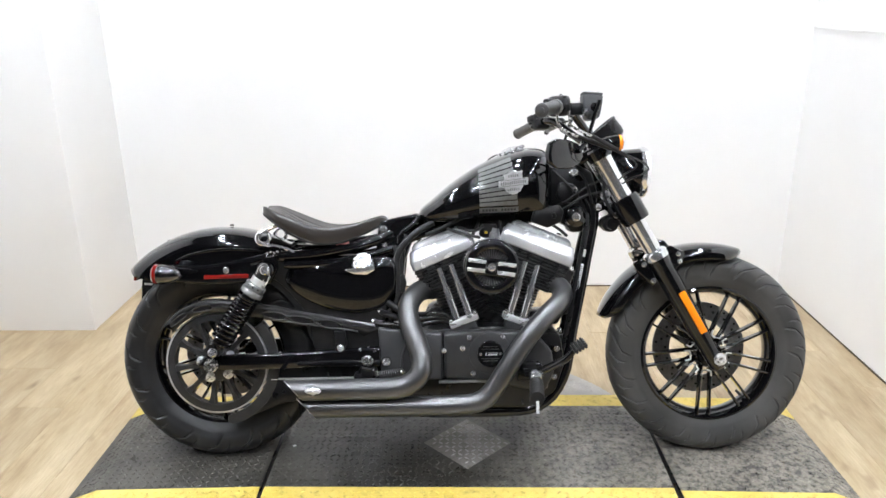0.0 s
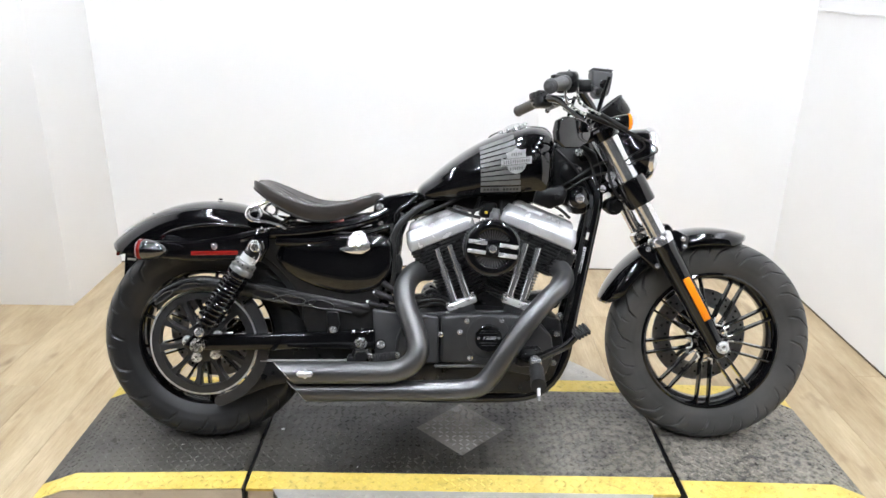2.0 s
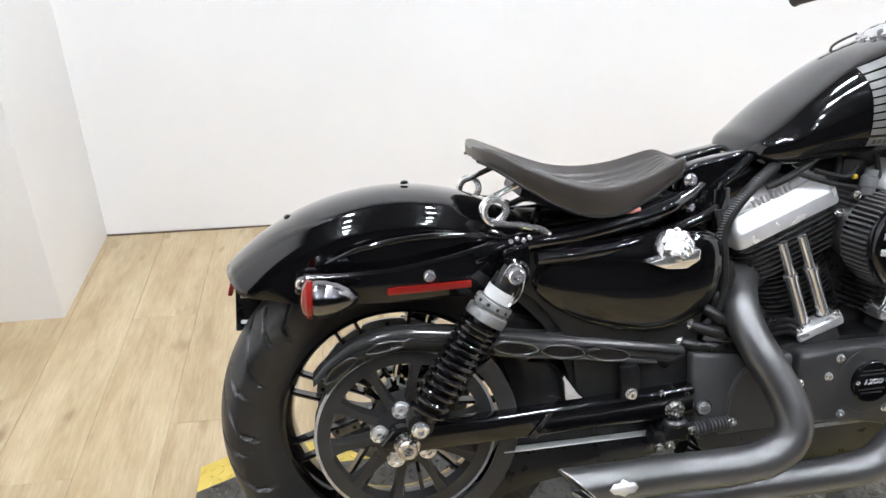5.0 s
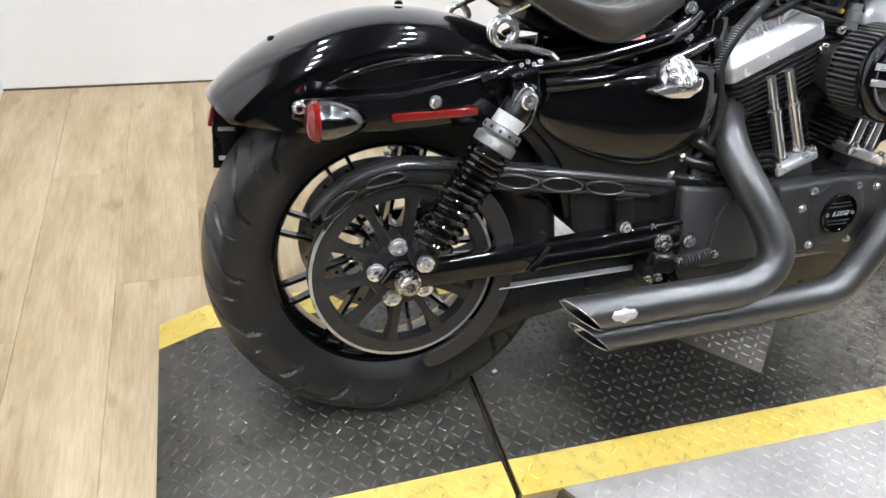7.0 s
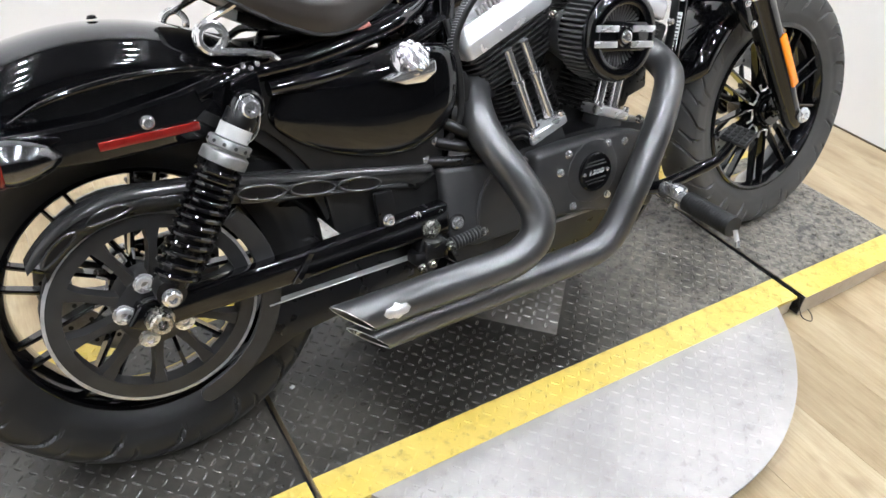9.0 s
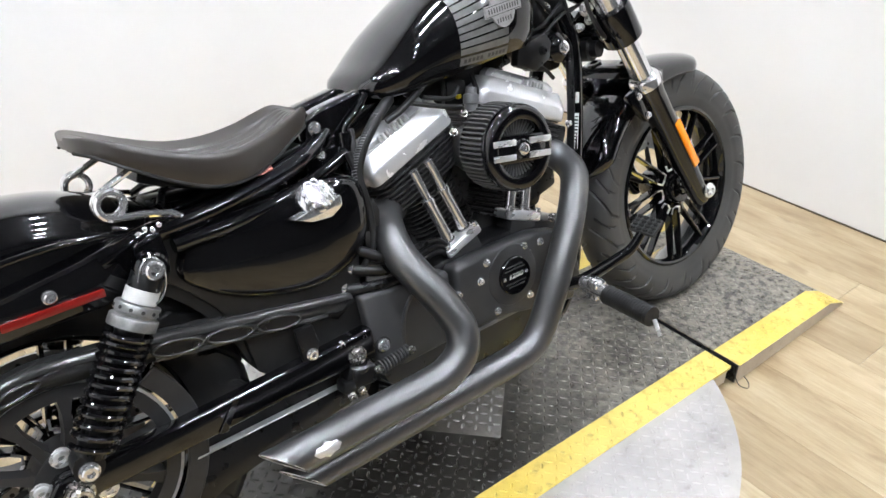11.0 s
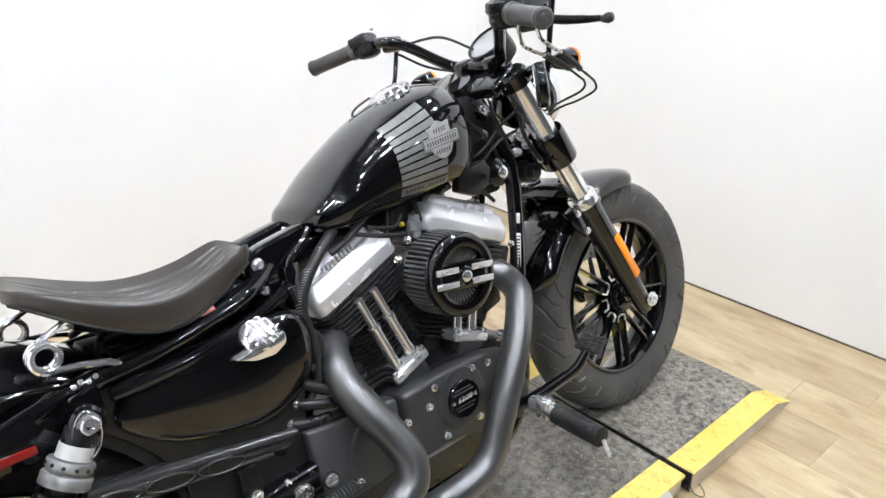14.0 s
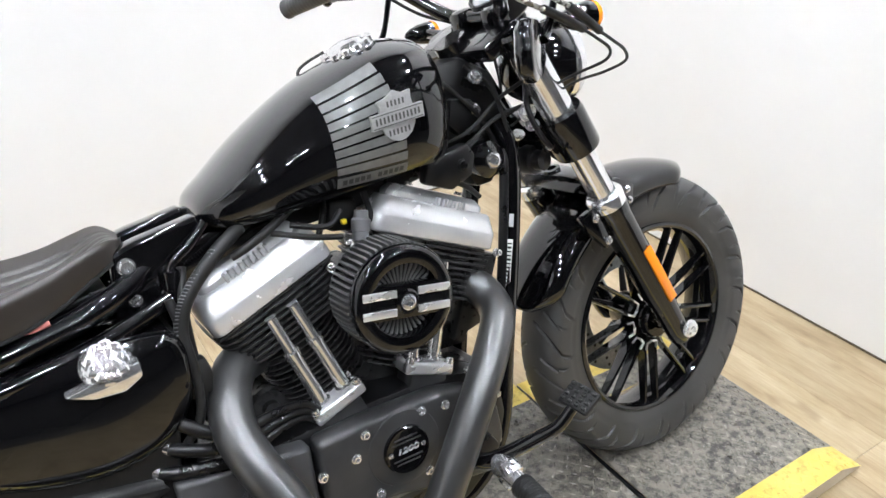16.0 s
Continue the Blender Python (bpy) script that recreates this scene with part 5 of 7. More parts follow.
for i in range(9):
    a = radians(40 * i)
    bm = bmesh.new()
    add_lathe(bm, [(0.0095, 0.0), (0.0085, 0.003), (0.005, 0.0052), (0.001, 0.006)], (-0.297 + 0.019 * math.cos(a), -0.138 + 0.012 * math.sin(a), 0.621 + 0.015 * math.sin(a)), (0.3 * math.cos(a), -0.75, 0.65), 8)
    part("cap_boss", bm, CHROME, oil_cap)
bm = bmesh.new()
add_prism(bm, [(-0.352, 0.594), (-0.300, 0.606), (-0.262, 0.612), (-0.262, 0.592), (-0.285, 0.579), (-0.32, 0.581)], -0.1480, -0.120, 0.004, 2)
part("cap_skirt", bm, CHROME, bike)
tubes("hose", SOFT, [[(-0.205, -0.090, 0.660), (-0.198, -0.104, 0.60), (-0.196, -0.108, 0.54), (-0.205, -0.108, 0.49), (-0.235, -0.105, 0.455)], [(-0.175, -0.060, 0.69), (-0.188, -0.080, 0.64), (-0.190, -0.090, 0.55), (-0.190, -0.095, 0.48)]], 0.0062, "black rubber hose", 10)
for i in range(3):
    ends = [(-0.232 - 0.019 * i, -0.098, 0.494 - 0.029 * i), (-0.222 - 0.017 * i, -0.108, 0.488 - 0.029 * i), (-0.195, -0.116, 0.470 - 0.024 * i), (-0.15, -0.110, 0.456 - 0.018 * i), (-0.10, -0.100, 0.456 - 0.013 * i), (-0.060, -0.094, 0.452 - 0.011 * i), (-0.034, -0.090, 0.430 - 0.010 * i)]
    bm = bmesh.new()
    add_tube(bm, ends, [0.0085, 0.0098, 0.0098, 0.0090, 0.0065, 0.0058, 0.0055], 12, 4)
    line = part("oil_line", bm, SATIN, bike, "black oil line with a bright end")
    d = (Vector(ends[0]) - Vector(ends[1])).normalized()
    bm = bmesh.new()
    add_lathe(bm, [(0.009, -0.006), (0.0115, -0.005), (0.0118, 0.003), (0.0080, 0.007), (0.001, 0.008)], ends[0], d, 14)
    part("hose_clamp", bm, CHROME, line, "bright hose end")
bm = bmesh.new()
add_prism(bm, [(-0.200, 0.57), (-0.180, 0.575), (-0.172, 0.55), (-0.178, 0.52), (-0.198, 0.52)], -0.105, -0.080, 0.006, 2)
part("regulator", bm, SOFT, bike)

loom = tubes("wiring_loom", SOFT, [[(-0.09, -0.066, 0.726), (-0.135, -0.086, 0.702), (-0.175, -0.096, 0.667), (-0.197, -0.098, 0.63), (-0.202, -0.098, 0.58), (-0.200, -0.092, 0.52)]], 0.0098, "thick braided black wiring loom", 12, 6)[0]
for k in range(70):
    c = smooth_line([(-0.135, -0.086, 0.702), (-0.175, -0.096, 0.667), (-0.197, -0.098, 0.63), (-0.202, -0.098, 0.58), (-0.201, -0.094, 0.54)], 20)
    q, q2 = c[k], c[k + 1]
    d = (q2 - q).normalized()
    u = d.cross(Vector((0, 1, 0))).normalized()
    v = d.cross(u)
    if k % 2:
        continue
    bm = bmesh.new()
    add_tube(bm, [q + d * 0.0035 * a + 0.0100 * (math.cos(t) * u + math.sin(t) * v) for a, t in ((-1, 2.2), (-0.5, 3.0), (0, 3.8), (0.5, 4.6), (1, 5.4))], 0.0008, 5)
    part("braid", bm, PLUG, loom)
tubes("loom_strand", SOFT, [[(-0.112, -0.078, 0.690), (-0.085, -0.082, 0.701), (-0.04, -0.076, 0.722), (0.0, -0.06, 0.742)]], 0.0062, "black rubber hose", 10, 5)
tubes("loom_strand", SOFT, [[(-0.02, -0.07, 0.712), (0.03, -0.082, 0.700), (0.06, -0.07, 0.715)], [(-0.05, -0.072, 0.708), (0.0, -0.086, 0.692), (0.05, -0.085, 0.680)], [(0.23, -0.06, 0.735), (0.28, -0.072, 0.705), (0.31, -0.066, 0.68)]], 0.0045, "thin black wire", 8, 5)
# ---- engine ----
O = (0.068, 0.300)
bm = bmesh.new()
add_prism(bm, [(-0.245, 0.40), (-0.06, 0.410), (0.0, 0.416), (0.14, 0.416), (0.19, 0.410), (0.285, 0.39), (0.298, 0.30), (0.270, 0.215), (0.20, 0.165), (-0.10, 0.165), (-0.22, 0.215), (-0.26, 0.30)], -0.100, 0.135, 0.012, 2)
crank = part("crankcase", bm, SATIN, bike, "wrinkle black engine crankcase")
bm = bmesh.new()
add_prism(bm, [(-0.062, 0.402), (0.02, 0.408), (0.15, 0.406), (0.215, 0.390), (0.255, 0.345), (0.262, 0.285), (0.235, 0.225), (0.165, 0.235), (0.05, 0.262), (-0.062, 0.268)], -0.139, -0.095, 0.010, 3)
cam_cover = part("gearcase_cover", bm, CASE, crank, "matte black gearcase cover")
bm = bmesh.new()
add_prism(bm, [(-0.258, 0.420), (-0.19, 0.412), (-0.068, 0.400), (-0.068, 0.262), (-0.195, 0.258), (-0.250, 0.285), (-0.254, 0.355)], -0.128, -0.09, 0.008, 3)
sprocket_cover = part("sprocket_cover", bm, COVER, crank, "matte black sprocket cover")
bm = bmesh.new()
add_tube(bm, [(-0.190, -0.1275, 0.300), (-0.182, -0.129, 0.350), (-0.152, -0.129, 0.388), (-0.10, -0.128, 0.398)], 0.004, 8, 4)
part("cover_crease", bm, COVER, sprocket_cover)
bm = bmesh.new()
add_lathe(bm, [(0.001, 0.0), (0.0165, 0.0), (0.0160, 0.002), (0.001, 0.002)], (-0.234, -0.127, 0.318), (0, -1, 0), 24)
part("washer", bm, SOFT, sprocket_cover, "dark washer under the bolt")
bolt(sprocket_cover, (-0.234, -0.129, 0.318), 0.010, CHROME, h=0.010)
for x, z in ((-0.063, 0.351), (-0.008, 0.358), (0.012, 0.390), (0.110, 0.391), (0.022, 0.283), (0.110, 0.285), (0.153, 0.385)):
    bolt(cam_cover, (x, -0.139, z), 0.0065, CHROME, h=0.007)
for x, z in ((0.224, 0.408), (0.280, 0.402), (0.273, 0.347), (0.265, 0.262), (0.238, 0.235)):
    bolt(crank, (x, -0.105, z), 0.007, CHROME, h=0.010)
TC = (0.0735, 0.342)
bm = bmesh.new()
add_lathe(bm, [(0.064, 0.0), (0.062, 0.0035), (0.056, 0.0055), (0.041, 0.0060), (0.001, 0.0060)], (TC[0], -0.137, TC[1]), (0, -1, 0), 48)
part("cover_dome", bm, CASE, crank)
bm = bmesh.new()
add_lathe(bm, [(0.0395, 0.0), (0.0390, 0.007), (0.0370, 0.009), (0.0345, 0.009), (0.0335, 0.006), (0.001, 0.006)], (TC[0], -0.141, TC[1]), (0, -1, 0), 40)
timer = part("timing_cover", bm, GLOSS, crank, "black round timing cover with number")
for dz in (-0.021, -0.014, 0.014, 0.021):
    bm = bmesh.new()
    half = math.sqrt(0.031 ** 2 - dz ** 2) - 0.002
    add_box(bm, (2 * half, 0.002, 0.0025), pose(TC[0], -0.1475, TC[1] + dz), 0.0005)
    part("cover_rib", bm, CASE, timer)
for s in (-1, 1):
    bolt(timer, (TC[0] + s * 0.0285, -0.1475, TC[1]), 0.0035, CHROME)
fc = bpy.data.curves.new("number_text", "FONT")
fc.body, fc.size, fc.extrude, fc.align_x, fc.align_y, fc.shear = "1200", 0.0175, 0.0006, "CENTER", "CENTER", 0.25
fc.offset = 0.0004
txt = new("number_text", fc)
fc.materials.append(ALU)
txt.parent = timer
txt.matrix_local = pose(TC[0], -0.1480, TC[1], 90, 0, 0) @ Matrix.Diagonal((1.10, 0.75, 1, 1))
# skid bar and lower mounts
bm = bmesh.new()
add_prism(bm, [(-0.08, 0.258), (0.05, 0.262), (0.13, 0.262), (0.13, 0.252), (-0.08, 0.250)], -0.128, -0.11, 0.003, 2)
part("cover_lip", bm, COLLAR, crank)
bm = bmesh.new()
add_lathe(bm, [(0.001, -0.03), (0.040, -0.028), (0.044, -0.02), (0.044, 0.05), (0.001, 0.05)], (0.272, -0.02, 0.325), (1, 0, 0.15), 28)
part("oil_filter", bm, SATIN, bike)


def cylinder(side, along_head, perp, name, grow, fins):
    """A finned cylinder with its head, rocker box and pushrods; side -1 is the rear one."""
    ang = side * 22.5
    m = pose(O[0], CY, O[1], 0, ang, 0)

    def stack(bm, z0, z1, n, a, b, thick, e=3.0, x0=0.0):
        for i in range(n):
            z = z0 + (z1 - z0) * i / max(n - 1, 1)
            rings = []
            for dz, k in ((-thick, 0.985), (-thick * 0.6, 1.0), (thick * 0.6, 1.0), (thick, 0.985)):
                ring = []
                for j in range(28):
                    t = 2 * math.pi * j / 28
                    c, s = math.cos(t), math.sin(t)
                    ring.append(bm.verts.new(m @ Vector((x0 + a * k * math.copysign(abs(c) ** (2 / e), c), b * k * math.copysign(abs(s) ** (2 / e), s), z + dz))))
                rings.append(ring)
            ring_faces(bm, rings)
    bm = bmesh.new()
    add_lathe(bm, [(0.056, 0.10), (0.056, 0.345)], m @ Vector((0, 0, 0)), m.to_3x3() @ Vector((0, 0, 1)), 28)
    cyl = part(name, bm, FIN, bike, "black finned engine cylinder")
    for i in range(12):
        bm = bmesh.new()
        z = 0.148 + 0.0098 * i
        stack(bm, z, z, 1, 0.073, 0.080, 0.0018)
        part("fin", bm, FIN, cyl)
    lug = 0.019 if side > 0 else 0.0
    n = int((along_head - 0.040 - 0.270) / 0.0100) + 1
    for i in range(n):
        bm = bmesh.new()
        stack(bm, 0.270 + 0.0100 * i, 0.0, 1, 0.096 + lug + 0.012 * i / n, 0.084 + 0.006 * i / n, 0.0022, 5.0, perp + lug)
        part("head_fin", bm, FIN, cyl)
    bm = bmesh.new()
    add_box(bm, (0.170, 0.150, along_head - 0.03 - 0.262), m @ pose(perp, 0, (along_head - 0.03 + 0.262) / 2), 0.008)
    part("cylinder_head", bm, FIN, cyl)
    def shell(bm, a, b, c, z):
        """One level of the box: a rectangle with wide rounded corners."""
        ring = []
        for sx, sy, a0 in ((1, 1, 0), (-1, 1, 90), (-1, -1, 180), (1, -1, 270)):
            for k in range(6):
                t = radians(a0 + 18 * k)
                ring.append(bm.verts.new(m @ Vector((perp + sx * (a + grow - c) + c * math.cos(t), sy * (b - c) + c * math.sin(t), along_head + z))))
        return ring

    bm = bmesh.new()
    ring_faces(bm, [shell(bm, a, b, c, z) for a, b, c, z in ((0.100, 0.081, 0.014, -0.040), (0.1065, 0.0875, 0.015, -0.038), (0.108, 0.089, 0.016, -0.035), (0.108, 0.089, 0.016, -0.013), (0.1072, 0.0882, 0.016, -0.010), (0.0985, 0.0765, 0.017, 0.0165), (0.0965, 0.0745, 0.017, 0.0180), (0.092, 0.070, 0.016, 0.0185))])
    rk = part("rocker_box", bm, ROCKER, cyl, "polished aluminium rocker box", 60)
    bm = bmesh.new()
    ring_faces(bm, [shell(bm, a, b, c, z) for a, b, c, z in ((0.088, 0.069, 0.022, 0.0135), (0.0875, 0.0685, 0.022, 0.026), (0.0865, 0.0675, 0.021, 0.028), (0.078, 0.059, 0.020, 0.0365), (0.074, 0.054, 0.018, 0.038))])
    part("rocker_cap", bm, ROCKER, rk, "bright ribbed upper cap", 60)
    bm = bmesh.new()
    add_box(bm, (0.200, 0.172, 0.003), m @ pose(perp, 0, along_head - 0.0415), 0.001)
    part("gasket_line", bm, FIN, rk)
    for i in range(fins):
        bm = bmesh.new()
        add_box(bm, (0.0042, 0.018, 0.016), m @ pose((0.032 if side > 0 else -0.002) + 0.0088 * (i - (fins - 1) / 2), -0.067, along_head + 0.022), 0.001)
        part("rocker_fin", bm, ROCKER, rk)
    for sx in (-0.05, 0.05):
        bolt(rk, m @ Vector((perp + sx, -0.045, along_head + 0.040)), 0.007, CHROME, m.to_3x3() @ Vector((0, 0, 1)))
    return cyl, m


rear_cyl, mr = cylinder(-1, 0.379, 0.005, "rear_cylinder", -0.005, 9)
front_cyl, mf = cylinder(1, 0.398, 0.009, "front_cylinder", 0.009, 7)
bm = bmesh.new()
add_box(bm, (0.050, 0.166, 0.050), mf @ pose(0.117, 0, 0.330), 0.008)
part("head_lug", bm, FIN, front_cyl)
bolt(front_cyl, (0.318, -0.084, 0.583), 0.006, CHROME, (0.3, -0.9, 0.2), h=0.010)
for rods, base, ang in ((((-0.076, 0.590), (-0.022, 0.432)), (-0.002, 0.426), -20), (((-0.040, 0.600), (0.017, 0.445)), None, 0), (((0.184, 0.606), (0.136, 0.448)), (0.157, 0.426), 20), (((0.220, 0.594), (0.174, 0.434)), None, 0)):
    (x0, z0), (x1, z1) = rods
    a, b = Vector((x0, -0.078, z0)), Vector((x1, -0.079, z1))
    bm = bmesh.new()
    add_tube(bm, [a, a.lerp(b, 0.42)], 0.0088, 14)
    add_tube(bm, [a.lerp(b, 0.40), b], 0.0112, 14)
    add_tube(bm, [a.lerp(b, 0.38), a.lerp(b, 0.43)], 0.0128, 14)
    add_tube(bm, [a.lerp(b, 0.96), b], 0.0145, 14)
    part("pushrod_tube", bm, CHROME, bike, "chrome pushrod tube")
    if base:
        bm = bmesh.new()
        add_box(bm, (0.090, 0.050, 0.020), pose(base[0], -0.078, base[1] + 0.006, 0, ang, 0), 0.005, 3)
        tb = part("tappet_block", bm, ALU, bike, "chrome tappet base")
        bm = bmesh.new()
        add_box(bm, (0.068, 0.046, 0.045), pose(base[0] - 0.024 * math.sin(radians(ang)), -0.076, base[1] - 0.022, 0, ang, 0), 0.004)
        part("tappet_body", bm, CASE, tb)
        for sx in (-0.038, 0.038):
            for sy in (-0.018, 0.018):
                p = pose(base[0], -0.078, base[1] + 0.006, 0, ang, 0) @ Vector((sx, sy, 0.009))
                bolt(tb, p, 0.006, CHROME, (math.sin(radians(ang)), 0, math.cos(radians(ang))), h=0.009)

# air cleaner
AC = (0.077, 0.603)
bm = bmesh.new()
rings = []
for y, r0, r1 in ((-0.126, 0.0790, 0.0660), (-0.131, 0.0805, 0.0670), (-0.182, 0.0800, 0.0670), (-0.187, 0.0785, 0.0670)):
    ring = []
    for j in range(54):
        for f, r in ((0.0, r0), (0.38, r0), (0.62, r1), (0.80, r1)):
            a = 2 * math.pi * (j + f) / 54
            ring.append(bm.verts.new((AC[0] + r * math.cos(a), y, AC[1] + r * math.sin(a))))
    rings.append(ring)
ring_faces(bm, rings)
air = part("air_filter", bm, PLEAT, bike, "black pleated open air filter", 20)
bm = bmesh.new()
add_lathe(bm, [(0.0510, 0.0), (0.0755, -0.002), (0.0785, 0.002), (0.0790, 0.012), (0.0765, 0.018), (0.0710, 0.0225), (0.0600, 0.0235), (0.0530, 0.0205), (0.0510, 0.012)], (AC[0], -0.188, AC[1]), (0, -1, 0), 64, closed=True)
part("filter_cover", bm, GLOSS, air, "gloss black filter cover with two silver bars")
bm = bmesh.new()
add_lathe(bm, [(0.001, 0.0), (0.0590, 0.0), (0.0590, 0.003), (0.001, 0.003)], (AC[0], -0.1865, AC[1]), (0, -1, 0), 40)
part("filter_core", bm, HOLE, air)
bm = bmesh.new()
for i in range(40):
    a = 2 * math.pi * i / 40
    add_tube(bm, [(AC[0] + 0.012 * math.cos(a), -0.1905, AC[1] + 0.012 * math.sin(a)), (AC[0] + 0.0575 * math.cos(a), -0.1945, AC[1] + 0.0575 * math.sin(a))], [0.0009, 0.0026], 5)
part("filter_gauze", bm, RADIAL, air)["kind"] = "stuff"
tilt = pose(AC[0], 0, AC[1], 0, 8.0, 0)
bm = bmesh.new()
add_box(bm, (0.138, 0.018, 0.050), tilt @ pose(0, -0.201, 0), 0.004)
part("cover_bar", bm, GLOSS, air)
for dz in (-0.0130, 0.0130):
    for sx in (-1, 1):
        bm = bmesh.new()
        add_box(bm, (0.051, 0.004, 0.0110), tilt @ pose(sx * 0.0425, -0.2115, dz), 0.001)
        part("silver_bar", bm, ALU, air, "brushed silver bar")
bm = bmesh.new()
add_lathe(bm, [(0.018, 0.0), (0.018, 0.006), (0.015, 0.009), (0.012, 0.009), (0.001, 0.008)], (AC[0], -0.206, AC[1]), (0, -1, 0), 24)
part("bolt_boss", bm, GLOSS, air)
bolt(air, (AC[0], -0.213, AC[1]), 0.0095, CHROME, h=0.007)
bm = bmesh.new()
add_lathe(bm, [(0.055, -0.10), (0.05, -0.07), (0.035, -0.02), (0.033, 0.03)], (AC[0], 0, AC[1] - 0.01), (0, 1, 0), 24, caps=True)
part("intake", bm, CASE, bike)
bm = bmesh.new()
add_lathe(bm, [(0.001, 0.0), (0.0750, 0.0), (0.0765, 0.002), (0.0765, 0.005), (0.001, 0.006)], (AC[0], -0.121, AC[1]), (0, -1, 0), 48)
part("backing_plate", bm, SATIN, air, "black backing plate")
bm = bmesh.new()
add_box(bm, (0.05, 0.05, 0.05), pose(0.075, -0.02, 0.70, 0, 8, 0), 0.01)
part("throttle_body", bm, SOFT, bike)
for x, y, z in ((0.030, -0.075, 0.634), (0.064, -0.070, 0.662)):
    bolt(bike, (x, y, z), 0.0062, STEEL, (-0.3, -0.7, 0.6), "fitting", h=0.010)
bm = bmesh.new()
add_lathe(bm, [(0.001, -0.022), (0.0125, -0.021), (0.0130, -0.008), (0.0150, -0.007), (0.0150, 0.010), (0.0115, 0.013), (0.0110, 0.024), (0.001, 0.025)], (0.092, -0.062, 0.682), (0.25, 0.1, 1.0), 20)
part("idle_motor", bm, PLUG, bike, "grey moulded plastic sensor")
bm = bmesh.new()
add_box(bm, (0.009, 0.008, 0.008), pose(0.051, -0.055, 0.687), 0.002)
part("cable_clip", bm, material("yellow_plastic", (0.7, 0.5, 0.02), 0.4), bike, "small yellow plastic clip")
tubes("spark_lead", SOFT, [[(-0.02, -0.05, 0.62), (0.01, -0.06, 0.66), (0.04, -0.05, 0.71), (0.05, -0.03, 0.74)], [(0.12, -0.05, 0.64), (0.115, -0.06, 0.68), (0.11, -0.05, 0.73)]], 0.005)

bm = bmesh.new()
add_prism(bm, [(0.00, 0.42), (0.02, 0.50), (0.05, 0.56), (0.10, 0.56), (0.125, 0.50), (0.14, 0.42)], -0.03, 0.07, 0.008, 2)
part("cylinder_valley", bm, FIN, bike)
bm = bmesh.new()
add_prism(bm, [(0.255, 0.42), (0.285, 0.50), (0.315, 0.60), (0.330, 0.60), (0.330, 0.44)], -0.02, 0.06, 0.008, 2)
part("regulator_block", bm, FIN, bike)
bm = bmesh.new()
add_prism(bm, [(0.190, 0.405), (0.205, 0.445), (0.290, 0.452), (0.312, 0.440), (0.290, 0.400)], 0.0, 0.070, 0.008, 2)
part("front_engine_mount", bm, SATIN, bike)
bm = bmesh.new()
add_lathe(bm, [(0.001, -0.040), (0.012, -0.040), (0.014, -0.030), (0.028, -0.028), (0.033, -0.022), (0.033, 0.012), (0.036, 0.016), (0.036, 0.100), (0.001, 0.102)], (-0.088, 0, 0.430), (0, 1, 0), 32)
part("starter_motor", bm, FIN, bike, "black round starter motor")
# ---- exhaust ----
def exhaust(pts, r, tip, name_label):
    bm = bmesh.new()
    line = smooth_line(pts, 7)
    n = 24
    m = len(line)
    side = Vector((0, 1, 0))
    rings = []
    for i, q in enumerate(line):
        d = (line[min(i + 1, m - 1)] - line[max(i - 1, 0)]).normalized()
        side = (side - d * side.dot(d)).normalized()
        up = d.cross(side)
        rr = r * (1.06 - 0.06 * min(1, i / (m * 0.35)))
        rings.append([bm.verts.new(q + rr * (math.cos(2 * math.pi * j / n) * side + math.sin(2 * math.pi * j / n) * up)) for j in range(n)])
    # slash-cut end: the outer and lower wall is cut back
    for i, (rad, back) in enumerate(((r, 0.0), (r * 0.9, 0.002), (r * 0.88, 0.10))):
        ring = []
        for j in range(n):
            v = math.cos(2 * math.pi * j / n) * side + math.sin(2 * math.pi * j / n) * up
            cut = (0.5 + 0.5 * (0.45 * v.y + 0.89 * v.z)) if i < 2 else 0.0
            ring.append(bm.verts.new(tip + rad * v + Vector((-0.058 * cut + (0.10 if i == 2 else 0), 0, 0))))
        rings.append(ring)
    ring_faces(bm, rings, True, False)
    p = part("exhaust_pipe", bm, EXH, bike, name_label, 50)
    bm = bmesh.new()
    ring = []
    for j in range(n + 1):
        v = math.cos(2 * math.pi * j / n) * side + math.sin(2 * math.pi * j / n) * up
        cut = 0.5 + 0.5 * (0.45 * v.y + 0.89 * v.z)
        ring.append(tip + r * 0.96 * v + Vector((-0.058 * cut - 0.0005, 0, 0)))
    add_tube(bm, ring, 0.0011, 6)
    part("tip_edge", bm, ALU, p, "bright cut tip edge")
    bm = bmesh.new()
    add_lathe(bm, [(0.0001, 0.0), (r * 0.89, 0.0)], tip + Vector((0.06, 0, 0)), (1, 0, 0), 20)
    part("bore", bm, HOLE, p)
    bm = bmesh.new()
    d = (line[1] - line[0]).normalized()
    add_lathe(bm, [(r * 0.92, 0.0), (r * 1.1, 0.001), (r * 1.1, 0.010), (r * 0.9, 0.011)], line[0], d, 24)
    part("port_flange", bm, EXH, p)
    return p


